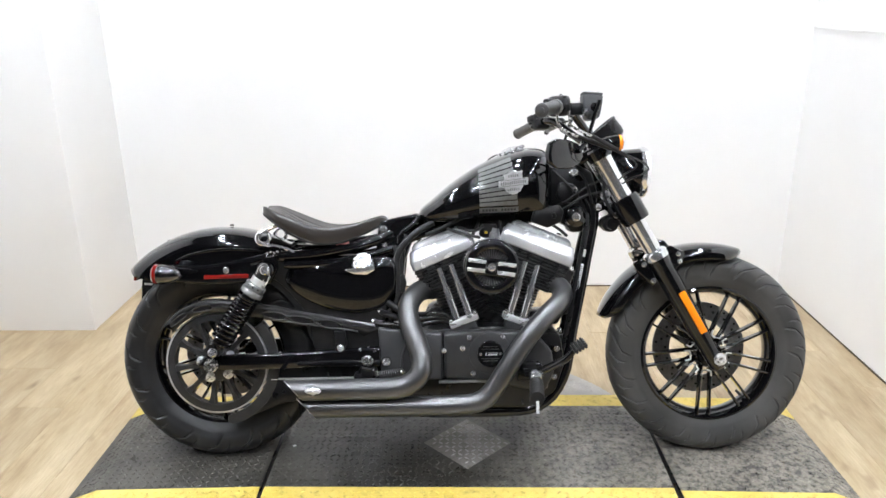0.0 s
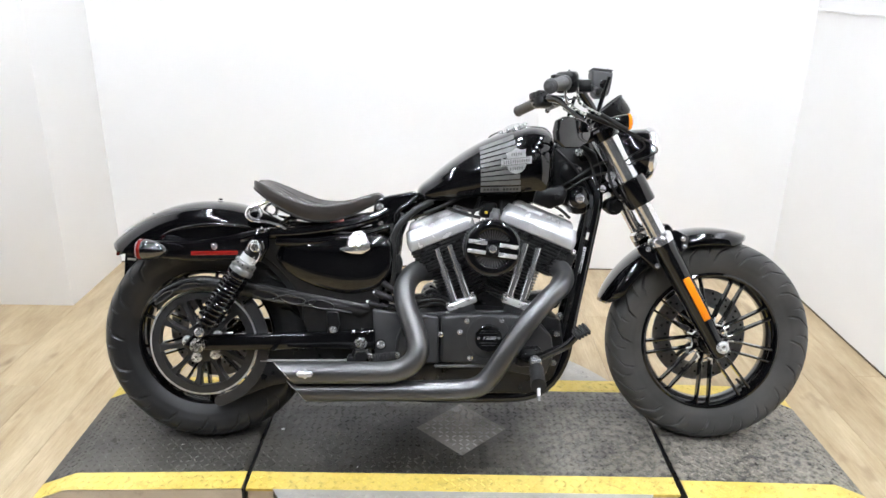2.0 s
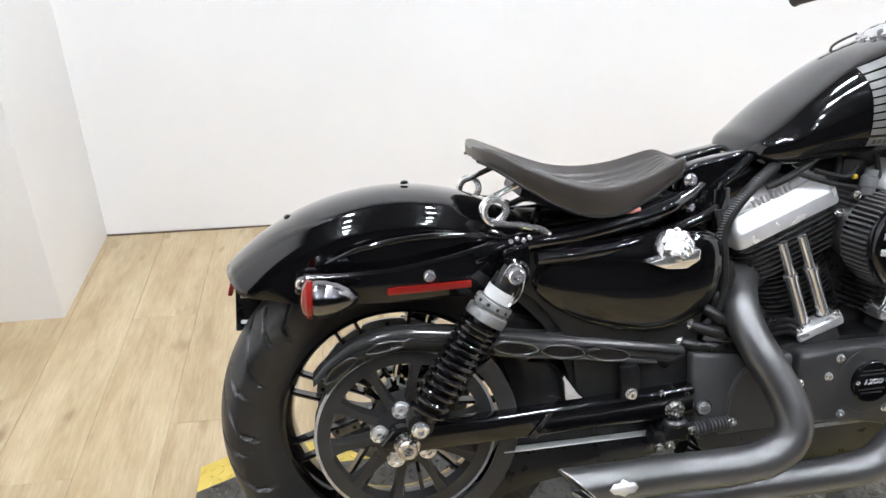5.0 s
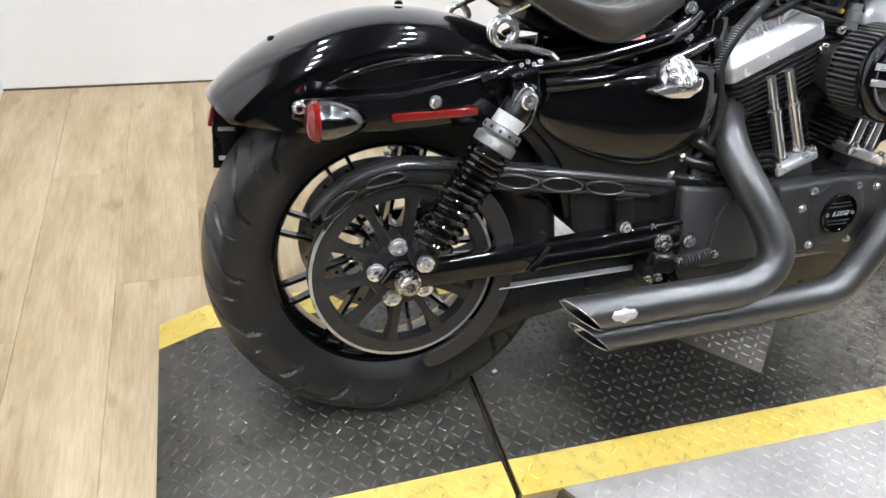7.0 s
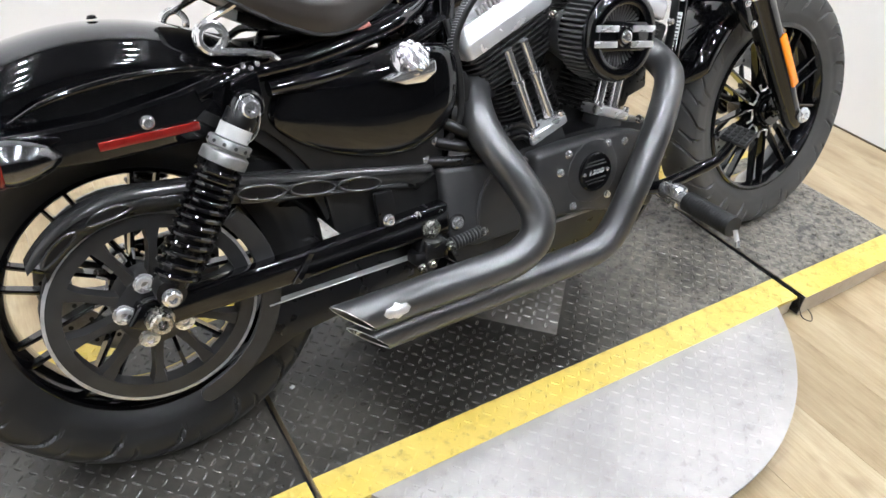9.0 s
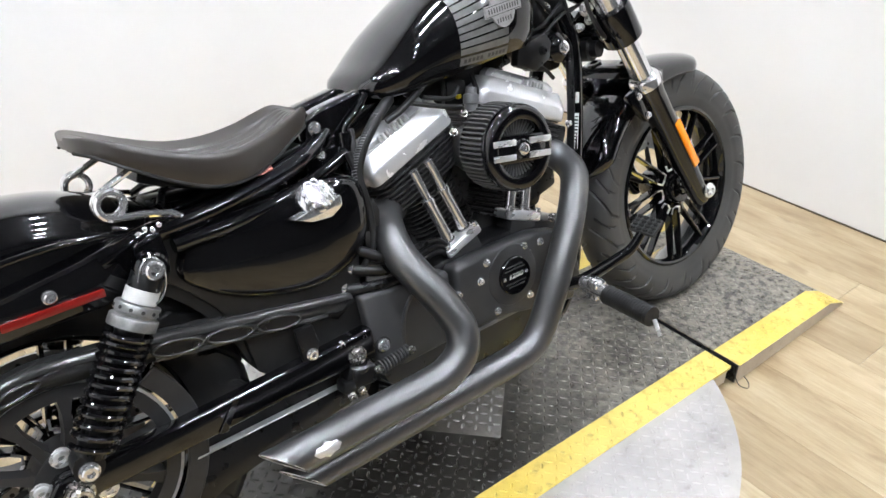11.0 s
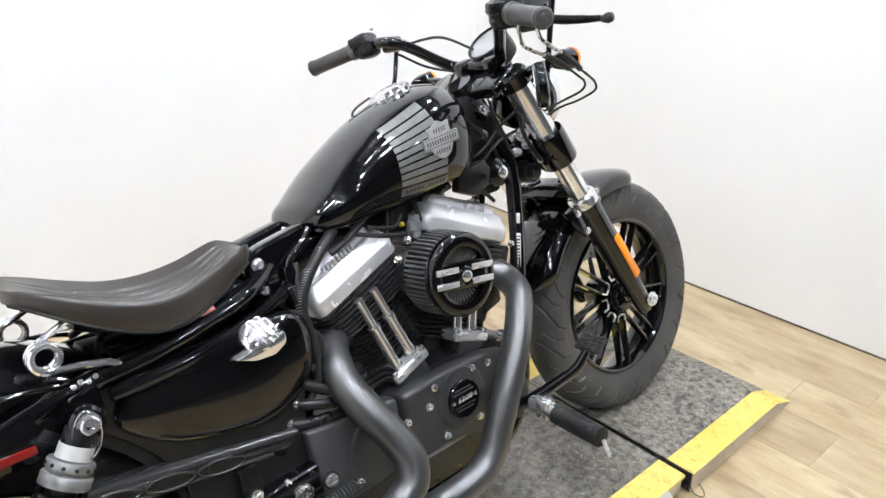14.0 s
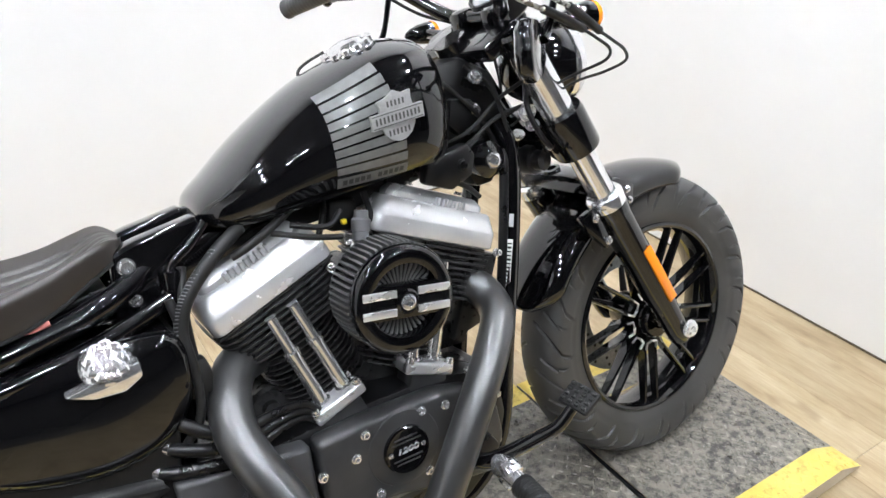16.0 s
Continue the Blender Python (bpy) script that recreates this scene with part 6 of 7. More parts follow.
p1 = exhaust([(-0.096, -0.015, 0.520), (-0.134, -0.050, 0.518), (-0.160, -0.098, 0.496), (-0.167, -0.136, 0.464), (-0.156, -0.168, 0.426), (-0.135, -0.197, 0.376), (-0.124, -0.219, 0.332), (-0.137, -0.230, 0.296), (-0.172, -0.231, 0.272), (-0.22, -0.230, 0.264), (-0.34, -0.228, 0.262), (-0.46, -0.227, 0.260)], 0.0300, Vector((-0.462, -0.227, 0.260)), "matte grey upper exhaust pipe with slash-cut end")
exhaust([(0.258, -0.010, 0.534), (0.284, -0.055, 0.530), (0.293, -0.090, 0.510), (0.279, -0.128, 0.490), (0.240, -0.162, 0.461), (0.195, -0.187, 0.418), (0.152, -0.199, 0.362), (0.113, -0.204, 0.304), (0.075, -0.205, 0.247), (0.040, -0.205, 0.218), (-0.02, -0.203, 0.207), (-0.20, -0.204, 0.205), (-0.43, -0.206, 0.203)], 0.0285, Vector((-0.432, -0.206, 0.203)), "matte grey lower exhaust pipe with slash-cut end")
bm = bmesh.new()
pts = [(x - 0.018, z) for x, z in ((-0.435, 0.266), (-0.428, 0.274), (-0.418, 0.274), (-0.411, 0.279), (-0.403, 0.274), (-0.394, 0.274), (-0.388, 0.266), (-0.394, 0.258), (-0.403, 0.257), (-0.411, 0.252), (-0.419, 0.257), (-0.428, 0.258))]
vs = []
for x, z in pts:
    dz = z - 0.2605
    vs.append(bm.verts.new((x, -0.2275 - math.sqrt(0.0308 ** 2 - dz * dz), z)))
bm.faces.new(vs)
em = part("pipe_emblem", bm, ALU, p1, "small plain silver emblem")
em.modifiers.new("thick", "SOLIDIFY").thickness = 0.0015
bm = bmesh.new()
add_box(bm, (0.02, 0.014, 0.010), pose(-0.47, -0.19, 0.215), 0.003)
part("pipe_clamp", bm, STEEL, bike)

# rear brake cylinder, bracket and linkage behind the pipes
bm = bmesh.new()
add_lathe(bm, [(0.001, -0.03), (0.027, -0.03), (0.030, -0.022), (0.030, 0.004), (0.025, 0.010), (0.001, 0.010)], (-0.288, -0.120, 0.330), (0, -1, 0), 24)
part("pivot_boss", bm, SATIN, bike)
bm = bmesh.new()
add_lathe(bm, [(0.001, 0.0), (0.0205, 0.0), (0.0210, 0.003), (0.0165, 0.0045), (0.001, 0.0045)], (-0.290, -0.129, 0.324), (0, -1, 0), 28)
part("pivot_washer", bm, STEEL, bike, "zinc flange washer")
bolt(bike, (-0.290, -0.133, 0.324), 0.0140, STEEL, h=0.011)
for x, z, r in ((-0.312, 0.352, 0.006), (-0.268, 0.350, 0.005)):
    bolt(bike, (x, -0.126, z), r, STEEL, h=0.008)
bm = bmesh.new()
add_box(bm, (0.046, 0.040, 0.036), pose(-0.286, -0.125, 0.284, 0, 6, 0), 0.007, 3)
add_box(bm, (0.026, 0.034, 0.024), pose(-0.318, -0.125, 0.274, 0, 10, 0), 0.006)
add_box(bm, (0.014, 0.030, 0.050), pose(-0.309, -0.120, 0.292, 0, 24, 0), 0.004)
mc = part("brake_cylinder", bm, SATIN, bike, "black rear brake cylinder")
bm = bmesh.new()
add_lathe(bm, [(0.0205, -0.004), (0.0215, 0.0), (0.0205, 0.005), (0.0150, 0.007), (0.0130, 0.004), (0.001, 0.004)], (-0.288, -0.127, 0.302), (0.05, -0.35, 1), 24)
part("cylinder_cap", bm, GUARD, mc)
for x, z, r in ((-0.322, 0.262, 0.0065), (-0.302, 0.264, 0.0065), (-0.262, 0.288, 0.0065)):
    bolt(mc, (x, -0.146, z), r, STEEL, h=0.010)
for i in range(11):
    bm = bmesh.new()
    add_lathe(bm, [(0.0090, 0.0), (0.0135 - 0.0002 * i, 0.002), (0.0135 - 0.0002 * i, 0.004), (0.0090, 0.006)], (-0.257 + 0.0066 * i, -0.130, 0.278 + 0.0009 * i), (1, 0, 0.12), 16)
    part("bellows_fold", bm, COVER, mc, "grey rubber bellows fold")
bolt(mc, (-0.186, -0.140, 0.290), 0.0060, STEEL, (0.2, -1, 0.3), h=0.008)
bm = bmesh.new()
add_prism(bm, [(-0.388, 0.412), (-0.355, 0.412), (-0.350, 0.375), (-0.362, 0.345), (-0.385, 0.345)], -0.132, -0.120, 0.004, 2)
br = part("guard_bracket", bm, SATIN, bike)
bolt(br, (-0.369, -0.132, 0.362), 0.0085, CHROME, h=0.010)
# inner mudguard between tyre and engine, and the dark boxes ahead of it
bm = bmesh.new()
rows = []
for i in range(17):
    a = radians(82 - 46 * i / 16)
    rows.append([bm.verts.new((RAX[0] + r * math.cos(a), y, RAX[1] + r * math.sin(a))) for y, r in ((-0.076, 0.330), (-0.070, 0.338), (0.070, 0.338), (0.076, 0.330))])
ring_faces(bm, rows, False, False)
ig = part("inner_mudguard", bm, SOFT, bike)
ig.modifiers.new("thick", "SOLIDIFY").thickness = 0.004
bm = bmesh.new()
edge = [(RAX[0] + 0.293 * math.cos(radians(a)), RAX[1] + 0.293 * math.sin(radians(a))) for a in range(84, 8, -6)]
add_prism(bm, edge + [(-0.38, 0.43), (-0.40, 0.615), (-0.56, 0.625), (-0.66, 0.615)], -0.096, -0.090, 0.0015, 1)
part("inner_fender_side", bm, SOFT, bike)
bm = bmesh.new()
arc = [(RAX[0] + 0.312 * math.cos(radians(a)), RAX[1] + 0.312 * math.sin(radians(a))) for a in range(66, 20, -6)]
add_prism(bm, arc + [(-0.457, 0.378), (-0.455, 0.358), (-0.419, 0.325), (-0.26, 0.322), (-0.205, 0.62), (-0.53, 0.625)], -0.106, 0.108, 0.006, 2)
part("battery_box", bm, SOFT, bike)
bm = bmesh.new()
add_prism(bm, [(-0.318, 0.40), (-0.315, 0.250), (-0.30, 0.215), (-0.22, 0.19), (-0.22, 0.41)], -0.075, 0.12, 0.012, 2)
part("gearbox_rear", bm, CASE, bike)

# ---- front end ----
FD = Vector((-0.488, 0, 0.873)).normalized()
FORK = (0.744, 0.309)
for s in (-1, 1):
    base = Vector((FORK[0], FY + s * 0.103, FORK[1]))
    bm = bmesh.new()
    add_lathe(bm, [(0.001, -0.035), (0.018, -0.034), (0.023, -0.025), (0.025, 0.0), (0.027, 0.06), (0.031, 0.12), (0.0325, 0.30), (0.0335, 0.325), (0.0345, 0.330), (0.0345, 0.350), (0.026, 0.352)], base, FD, 32)
    slider = part("fork_slider", bm, GLOSS, bike, "gloss black fork slider")
    bm = bmesh.new()
    add_lathe(bm, [(0.0260, 0.345), (0.0355, 0.346), (0.0355, 0.366), (0.031, 0.372), (0.026, 0.374)], base, FD, 32)
    part("seal_ring", bm, CHROME, slider, "chrome dust seal ring")
    bm = bmesh.new()
    add_lathe(bm, [(0.0245, 0.35), (0.0245, 0.545)], base, FD, 32)
    part("fork_tube", bm, CHROME, bike, "chrome fork tube")
    bm = bmesh.new()
    add_lathe(bm, [(0.0290, 0.545), (0.0290, 0.700)], base, FD, 32)
    part("fork_cover", bm, CHROME, bike, "chrome upper fork tube")
    bm = bmesh.new()
    add_lathe(bm, [(0.026, 0.474), (0.041, 0.476), (0.0425, 0.482), (0.0425, 0.548), (0.0405, 0.556), (0.0285, 0.557)], base, FD, 32)
    part("lower_clamp", bm, GLOSS, bike, "gloss black lower fork clamp")
    bm = bmesh.new()
    add_lathe(bm, [(0.028, 0.685), (0.036, 0.688), (0.036, 0.716), (0.030, 0.722), (0.001, 0.723)], base, FD, 28)
    part("upper_clamp", bm, GLOSS, bike)
    bolt(slider, (base.x + 0.010, base.y + s * 0.028, base.z + 0.002), 0.015, ALU, (0, s, 0), "axle_cap", h=0.010)
    bm = bmesh.new()
    add_box(bm, (0.022, 0.006, 0.140), pose(0.6715, FY + s * 0.1345, 0.4525, 0, 0, 0) @ pose(0, 0, 0, 0, -29.2, 0), 0.003)
    part("fork_reflector", bm, AMBER, slider, "amber fork reflector")
    # fender bracket
    bm = bmesh.new()
    add_prism(bm, [(0.555, 0.592), (0.575, 0.640), (0.62, 0.648), (0.660, 0.628), (0.655, 0.595), (0.625, 0.570), (0.585, 0.565)], FY + s * 0.074, FY + s * 0.088, 0.004, 2)
    fb = part("fender_bracket", bm, GLOSS, front_fender)
    for x, z in ((0.640, 0.622), (0.645, 0.600), (0.578, 0.610), (0.590, 0.580)):
        bolt(fb, (x, FY + s * 0.088, z), 0.006, CHROME, (0, s, 0))
bm = bmesh.new()
add_tube(bm, [(FAX[0] + 0.003, FY - 0.104, FAX[1]), (FAX[0] + 0.003, FY + 0.104, FAX[1])], 0.014, 16)
part("front_axle", bm, STEEL, bike)
# fender bracket and line clamp at the near fork leg
bm = bmesh.new()
add_prism(bm, [(0.500, 0.598), (0.528, 0.612), (0.556, 0.588), (0.574, 0.545), (0.558, 0.528), (0.534, 0.552), (0.512, 0.572)], -0.100, -0.080, 0.005, 2)
fbk = part("fender_bracket", bm, GLOSS, bike, "gloss black fender bracket on the fork leg")
for x, z in ((0.532, 0.594), (0.560, 0.546)):
    bolt(fbk, (x, -0.099, z), 0.0065, CHROME, h=0.006)
# fork brace in front of the tyre's top
bm = bmesh.new()
add_prism(bm, [(0.545, 0.628), (0.560, 0.655), (0.600, 0.665), (0.618, 0.645), (0.60, 0.632)], FY - 0.08, FY + 0.08, 0.006, 2)
part("fork_brace", bm, GLOSS, bike, "gloss black fork brace")
for s in (-1, 1):
    bm = bmesh.new()
    add_lathe(bm, [(0.010, 0.0), (0.017, 0.001), (0.017, 0.010), (0.010, 0.011)], (0.575, FY + s * 0.045, 0.653), (-0.3, 0, 0.95), 16, closed=True)
    part("brace_eye", bm, GLOSS, bike)
# triple clamps and neck
c0 = Vector((FORK[0], FY, FORK[1])) + FD * 0.516
bm = bmesh.new()
add_box(bm, (0.075, 0.20, 0.045), Matrix.Translation(c0 + Vector((-0.02, 0, 0))) @ pose(0, 0, 0, 0, -29.2, 0), 0.012, 3)
part("lower_triple_clamp", bm, GLOSS, bike)
c1 = Vector((FORK[0], FY, FORK[1])) + FD * 0.702
bm = bmesh.new()
add_box(bm, (0.085, 0.21, 0.03), Matrix.Translation(c1 + Vector((-0.025, 0, 0))) @ pose(0, 0, 0, 0, -29.2, 0), 0.010, 3)
part("upper_triple_clamp", bm, GLOSS, bike)
bm = bmesh.new()
add_tube(bm, [c0 + Vector((-0.055, 0, 0.0)), c1 + Vector((-0.065, 0, 0.01))], 0.030, 20)
part("steering_neck", bm, GLOSS, bike)
bm = bmesh.new()
add_prism(bm, [(0.282, 0.800), (0.292, 0.842), (0.335, 0.836), (0.352, 0.812), (0.345, 0.778), (0.305, 0.778)], -0.040, 0.052, 0.008, 2)
part("neck_cover", bm, SATIN, bike)
bolt(bike, (0.337, -0.034, 0.817), 0.0095, CHROME, h=0.010)
bolt(bike, (0.335, -0.050, 0.868), 0.010, CHROME, (0, -0.7, 0.7), h=0.012)
bm = bmesh.new()
add_prism(bm, [(0.262, 0.735), (0.266, 0.895), (0.330, 0.905), (0.392, 0.872), (0.412, 0.805), (0.398, 0.700), (0.345, 0.690)], -0.024, 0.044, 0.010, 2)
part("frame_neck_plate", bm, SATIN, bike)
tubes("neck_wire", SOFT, [[(0.27, -0.030, 0.880), (0.30, -0.040, 0.850), (0.345, -0.046, 0.800), (0.375, -0.040, 0.740)], [(0.285, -0.028, 0.770), (0.32, -0.050, 0.790), (0.38, -0.050, 0.830), (0.43, -0.050, 0.850)], [(0.275, -0.030, 0.745), (0.31, -0.048, 0.765), (0.37, -0.052, 0.800), (0.44, -0.060, 0.815)], [(0.33, -0.030, 0.890), (0.365, -0.050, 0.850), (0.385, -0.056, 0.780), (0.388, -0.05, 0.70)]], 0.0038, "thin black wire", 8, 5)
bm = bmesh.new()
add_lathe(bm, [(0.030, 0.0), (0.032, 0.004), (0.030, 0.020), (0.018, 0.028), (0.012, 0.03), (0.001, 0.03)], (0.336, -0.048, 0.737), (0, -1, 0), 28)
lock = part("ignition_switch", bm, GLOSS, bike, "gloss black ignition switch cover")
bolt(lock, (0.336, -0.078, 0.737), 0.011, CHROME, h=0.008)
bm = bmesh.new()
add_prism(bm, [(0.308, 0.72), (0.318, 0.765), (0.352, 0.775), (0.372, 0.74), (0.364, 0.69), (0.325, 0.688)], -0.040, 0.046, 0.010, 2)
part("neck_bracket", bm, SATIN, bike)
for x, y, z, r in ((0.425, -0.060, 0.800, 0.012), (0.432, -0.062, 0.778, 0.009), (0.405, -0.055, 0.765, 0.008), (0.455, -0.07, 0.74, 0.01)):
    bolt(bike, (x, y, z), r, ALU, (0, -1, 0.1), "fitting", h=0.016)
bm = bmesh.new()
add_lathe(bm, [(0.010, -0.04), (0.020, -0.038), (0.020, -0.012), (0.026, -0.010), (0.026, 0.012), (0.018, 0.014), (0.018, 0.03), (0.001, 0.032)], (0.44, -0.045, 0.715), (0.2, -1, 0.0), 16)
part("brake_junction", bm, SATIN, bike)
tubes("wiring_conduit", SATIN, [[(0.372, -0.050, 0.745), (0.3705, -0.058, 0.715), (0.347, -0.070, 0.600), (0.327, -0.073, 0.500), (0.307, -0.076, 0.400), (0.290, -0.078, 0.330)]], 0.0085, "black conduit along the downtube", 12, 5)
# printed label on the downtube, its writing as plain bars
def downtube(z):
    return Vector((0.365 - 0.2 * (0.60 - z), -0.0665, z)) + 0.0174 * Vector((-0.62, -0.78, 0.0))


for z0, z1, w, paper in ((0.618, 0.640, 0.008, SATINGREY), (0.515, 0.598, 0.010, WHITETXT)):
    bm = bmesh.new()
    add_box(bm, (w, 0.0012, z1 - z0), Matrix.Translation(downtube((z0 + z1) / 2)) @ pose(0, 0, 0, 0, 11.3, 0) @ pose(0, 0, 0, 0, 0, -38.5), 0.0003)
    part("sticker", bm, paper, bike, "white printed frame sticker")
for i in range(11):
    bm = bmesh.new()
    add_box(bm, (0.0066, 0.0010, 0.0026 if i % 3 else 0.0040), Matrix.Translation(downtube(0.522 + 0.0068 * i) + Vector((-0.0005, -0.0006, 0))) @ pose(0, 0, 0, 0, 11.3, 0) @ pose(0, 0, 0, 0, 0, -38.5))
    part("print_bar", bm, DARKTXT, bike)

# headlight
bm = bmesh.new()
add_lathe(bm, [(0.001, -0.085), (0.03, -0.082), (0.055, -0.065), (0.068, -0.035), (0.073, 0.0), (0.074, 0.012)], (0.505, 0, 0.868), (1, 0, -0.06), 40)
hl = part("headlight", bm, GLOSS, bike, "gloss black headlight bucket with chrome ring")
bm = bmesh.new()
add_lathe(bm, [(0.070, 0.008), (0.077, 0.010), (0.079, 0.020), (0.076, 0.030), (0.068, 0.036), (0.066, 0.030)], (0.505, 0, 0.868), (1, 0, -0.06), 40)
part("trim_ring", bm, CHROME, hl, "chrome trim ring")
bm = bmesh.new()
add_lathe(bm, [(0.067, 0.030), (0.05, 0.040), (0.025, 0.046), (0.001, 0.047)], (0.505, 0, 0.868), (1, 0, -0.06), 40)
part("lens", bm, GLASS, hl, "clear glass lens")
bm = bmesh.new()
add_lathe(bm, [(0.066, 0.028), (0.04, 0.0), (0.012, -0.02), (0.001, -0.02)], (0.505, 0, 0.868), (1, 0, -0.06), 32)
part("reflector_bowl", bm, CHROME, hl)
bm = bmesh.new()
add_tube(bm, [(0.44, 0, 0.90), (0.455, 0, 0.955), (0.42, 0, 0.965)], 0.014, 12, 3)
part("headlight_bracket", bm, GLOSS, bike)

# handlebar, grips and controls
tubes("handlebar", GLOSS, [[(0.185, -0.352, 1.017), (0.245, -0.225, 1.037), (0.268, -0.175, 1.040), (0.300, -0.145, 1.025), (0.350, -0.090, 0.975), (0.372, -0.060, 0.958), (0.378, 0.0, 0.955), (0.372, 0.060, 0.958), (0.350, 0.090, 0.975), (0.300, 0.145, 1.025), (0.268, 0.175, 1.040), (0.245, 0.225, 1.037), (0.185, 0.352, 1.017)]], 0.0125, "gloss black handlebar", 14, 5)
for s in (-1, 1):
    bm = bmesh.new()
    add_box(bm, (0.038, 0.032, 0.05), pose(0.375, s * 0.045, 0.946, 0, -15, 0), 0.008)
    part("riser", bm, GLOSS, bike)
    a, b = Vector((0.183, s * 0.358, 1.013)), Vector((0.238, s * 0.240, 1.036))
    bm = bmesh.new()
    prof = [(0.001, 0.0), (0.015, 0.0), (0.0185, 0.003), (0.0190, 0.008)]
    for i in range(14):
        prof += [(0.0174, 0.012 + 0.0078 * i), (0.0174, 0.0145 + 0.0078 * i), (0.0171, 0.0155 + 0.0078 * i), (0.0171, 0.0185 + 0.0078 * i)]
    prof += [(0.0185, 0.123), (0.0195, 0.128), (0.012, 0.130)]
    add_lathe(bm, prof, a, (b - a).normalized(), 24)
    grip = part("grip", bm, GRIP, bike, "black rubber grip, toned lighter for its sheen")
    bm = bmesh.new()
    d = (b - a).normalized()
    add_lathe(bm, [(0.001, 0.0), (0.0085, 0.0), (0.0085, -0.0015), (0.0070, -0.0025), (0.001, -0.0025)], a, d, 20)
    part("grip_end", bm, COVER, grip)
    for k in range(3):
        bm = bmesh.new()
        add_lathe(bm, [(0.0170, -0.0014), (0.0205, -0.0010), (0.0205, 0.0010), (0.0170, 0.0014)], a + d * (0.118 + 0.0055 * k), d, 24, closed=True)
        part("grip_ring", bm, COLLAR, grip, "grey ring at the inner end")
    d = (b - a).normalized()
    rot = d.to_track_quat("X", "Z").to_matrix().to_4x4()
    bm = bmesh.new()
    add_box(bm, (0.044, 0.060, 0.056), Matrix.Translation(b + d * 0.026) @ rot, 0.014, 3)
    add_box(bm, (0.030, 0.030, 0.022), Matrix.Translation(b + d * 0.026 + Vector((-0.026, 0, 0.010))) @ rot, 0.005)
    sw = part("switch_housing", bm, SATIN, bike, "satin black switch housing")
    for k, (dx, dz) in enumerate(((-0.030, 0.016), (-0.034, -0.004), (-0.030, -0.018))):
        bm = bmesh.new()
        add_box(bm, (0.012, 0.010, 0.010), Matrix.Translation(b + d * (0.020 + 0.006 * k) + Vector((dx, 0, dz))) @ rot, 0.003)
        part("switch_button", bm, SOFT, sw)
    bolt(sw, tuple(b + d * 0.045 + Vector((0, 0, 0.028))), 0.005, CHROME, (0, 0, 1))
    # a seam round the housing and the lever before it
    bm = bmesh.new()
    add_box(bm, (0.0465, 0.0625, 0.0030), Matrix.Translation(b + d * 0.026 + Vector((0, 0, 0.004))) @ rot, 0.001)
    part("housing_seam", bm, SOFT, sw)
    rise = 0.024 if s > 0 else 0.0
    bm = bmesh.new()
    add_tube(bm, [(0.318, s * 0.192, 1.030), (0.322, s * 0.225, 1.022 + rise), (0.312, s * 0.290, 1.010 + rise), (0.300, s * 0.345, 1.003 + rise), (0.293, s * 0.392, 0.998 + rise)], [0.012, 0.0115, 0.0108, 0.0088, 0.0058], 12, 5, flat=0.62)
    lv = part("control_lever", bm, SATIN, bike, "black hand lever with ball end")
    bm = bmesh.new()
    add_lathe(bm, [(0.0058, -0.012), (0.0068, -0.009), (0.0082, -0.006), (0.0092, 0.0), (0.0078, 0.006), (0.0045, 0.0085), (0.001, 0.009)], (0.292, s * 0.401, 0.997 + rise), (0, s, 0), 16)
    part("lever_ball", bm, GUARD, lv)
    bm = bmesh.new()
    add_box(bm, (0.045, 0.032, 0.034), pose(0.300, s * 0.190, 1.034, 0, 0, s * 10), 0.008)
    part("lever_clamp", bm, SATIN, lv)
    # under-bar mirror, its back to the front
    outl = [(-0.066, -0.026), (-0.071, 0.002), (-0.062, 0.030), (-0.034, 0.041), (0.012, 0.040), (0.050, 0.032), (0.066, 0.018), (0.071, -0.006), (0.056, -0.024), (0.020, -0.039), (-0.040, -0.040)]
    mir = bike
    if s < 0:
        mm = pose(0.255, s * 0.270, 0.905, 0, 0, -s * 42)
        bm = bmesh.new()
        b2 = bmesh.new()
        add_prism(b2, outl, -0.011, 0.011, 0.007, 3)
        join(bm, b2, mm)
        mir = part("mirror", bm, GLOSS, bike, "gloss black under-bar mirror")
        bm = bmesh.new()
        b2 = bmesh.new()
        add_prism(b2, [(x * 0.90, z * 0.88) for x, z in outl], 0.0, -s * 0.0120, 0.0008, 1)
        join(bm, b2, mm)
        part("mirror_glass", bm, CHROME, mir, "mirror glass")
    bm = bmesh.new()
    add_tube(bm, [(0.356, s * 0.236, 1.052), (0.341, s * 0.236, 1.005), (0.328, s * 0.236, 0.963), (0.316, s * 0.238, 0.936), (0.296, s * 0.246, 0.915)], [0.0062, 0.0058, 0.0052, 0.0062, 0.0085], 10, 4)
    part("mirror_stem", bm, GLOSS, mir)
    # front turn signal
    bm = bmesh.new()
    c = (0.402, s * 0.214, 0.938)
    add_lathe(bm, [(0.001, -0.048), (0.006, -0.045), (0.013, -0.034), (0.018, -0.018), (0.0205, 0.0), (0.021, 0.012)], c, (1, 0, 0.04), 28)
    ts = part("front_turn_signal", bm, GLOSS, bike, "gloss black bullet turn signal with amber lens")
    bm = bmesh.new()
    add_lathe(bm, [(0.0215, 0.010), (0.022, 0.013), (0.020, 0.019), (0.011, 0.0235), (0.001, 0.024)], c, (1, 0, 0.04), 28)
    part("lens", bm, AMBER, ts, "amber lens")
    bm = bmesh.new()
    add_tube(bm, [(0.395, s * 0.203, 0.937), (0.392, s * 0.140, 0.930), (0.395, s * 0.10, 0.915)], 0.010, 10, 3)
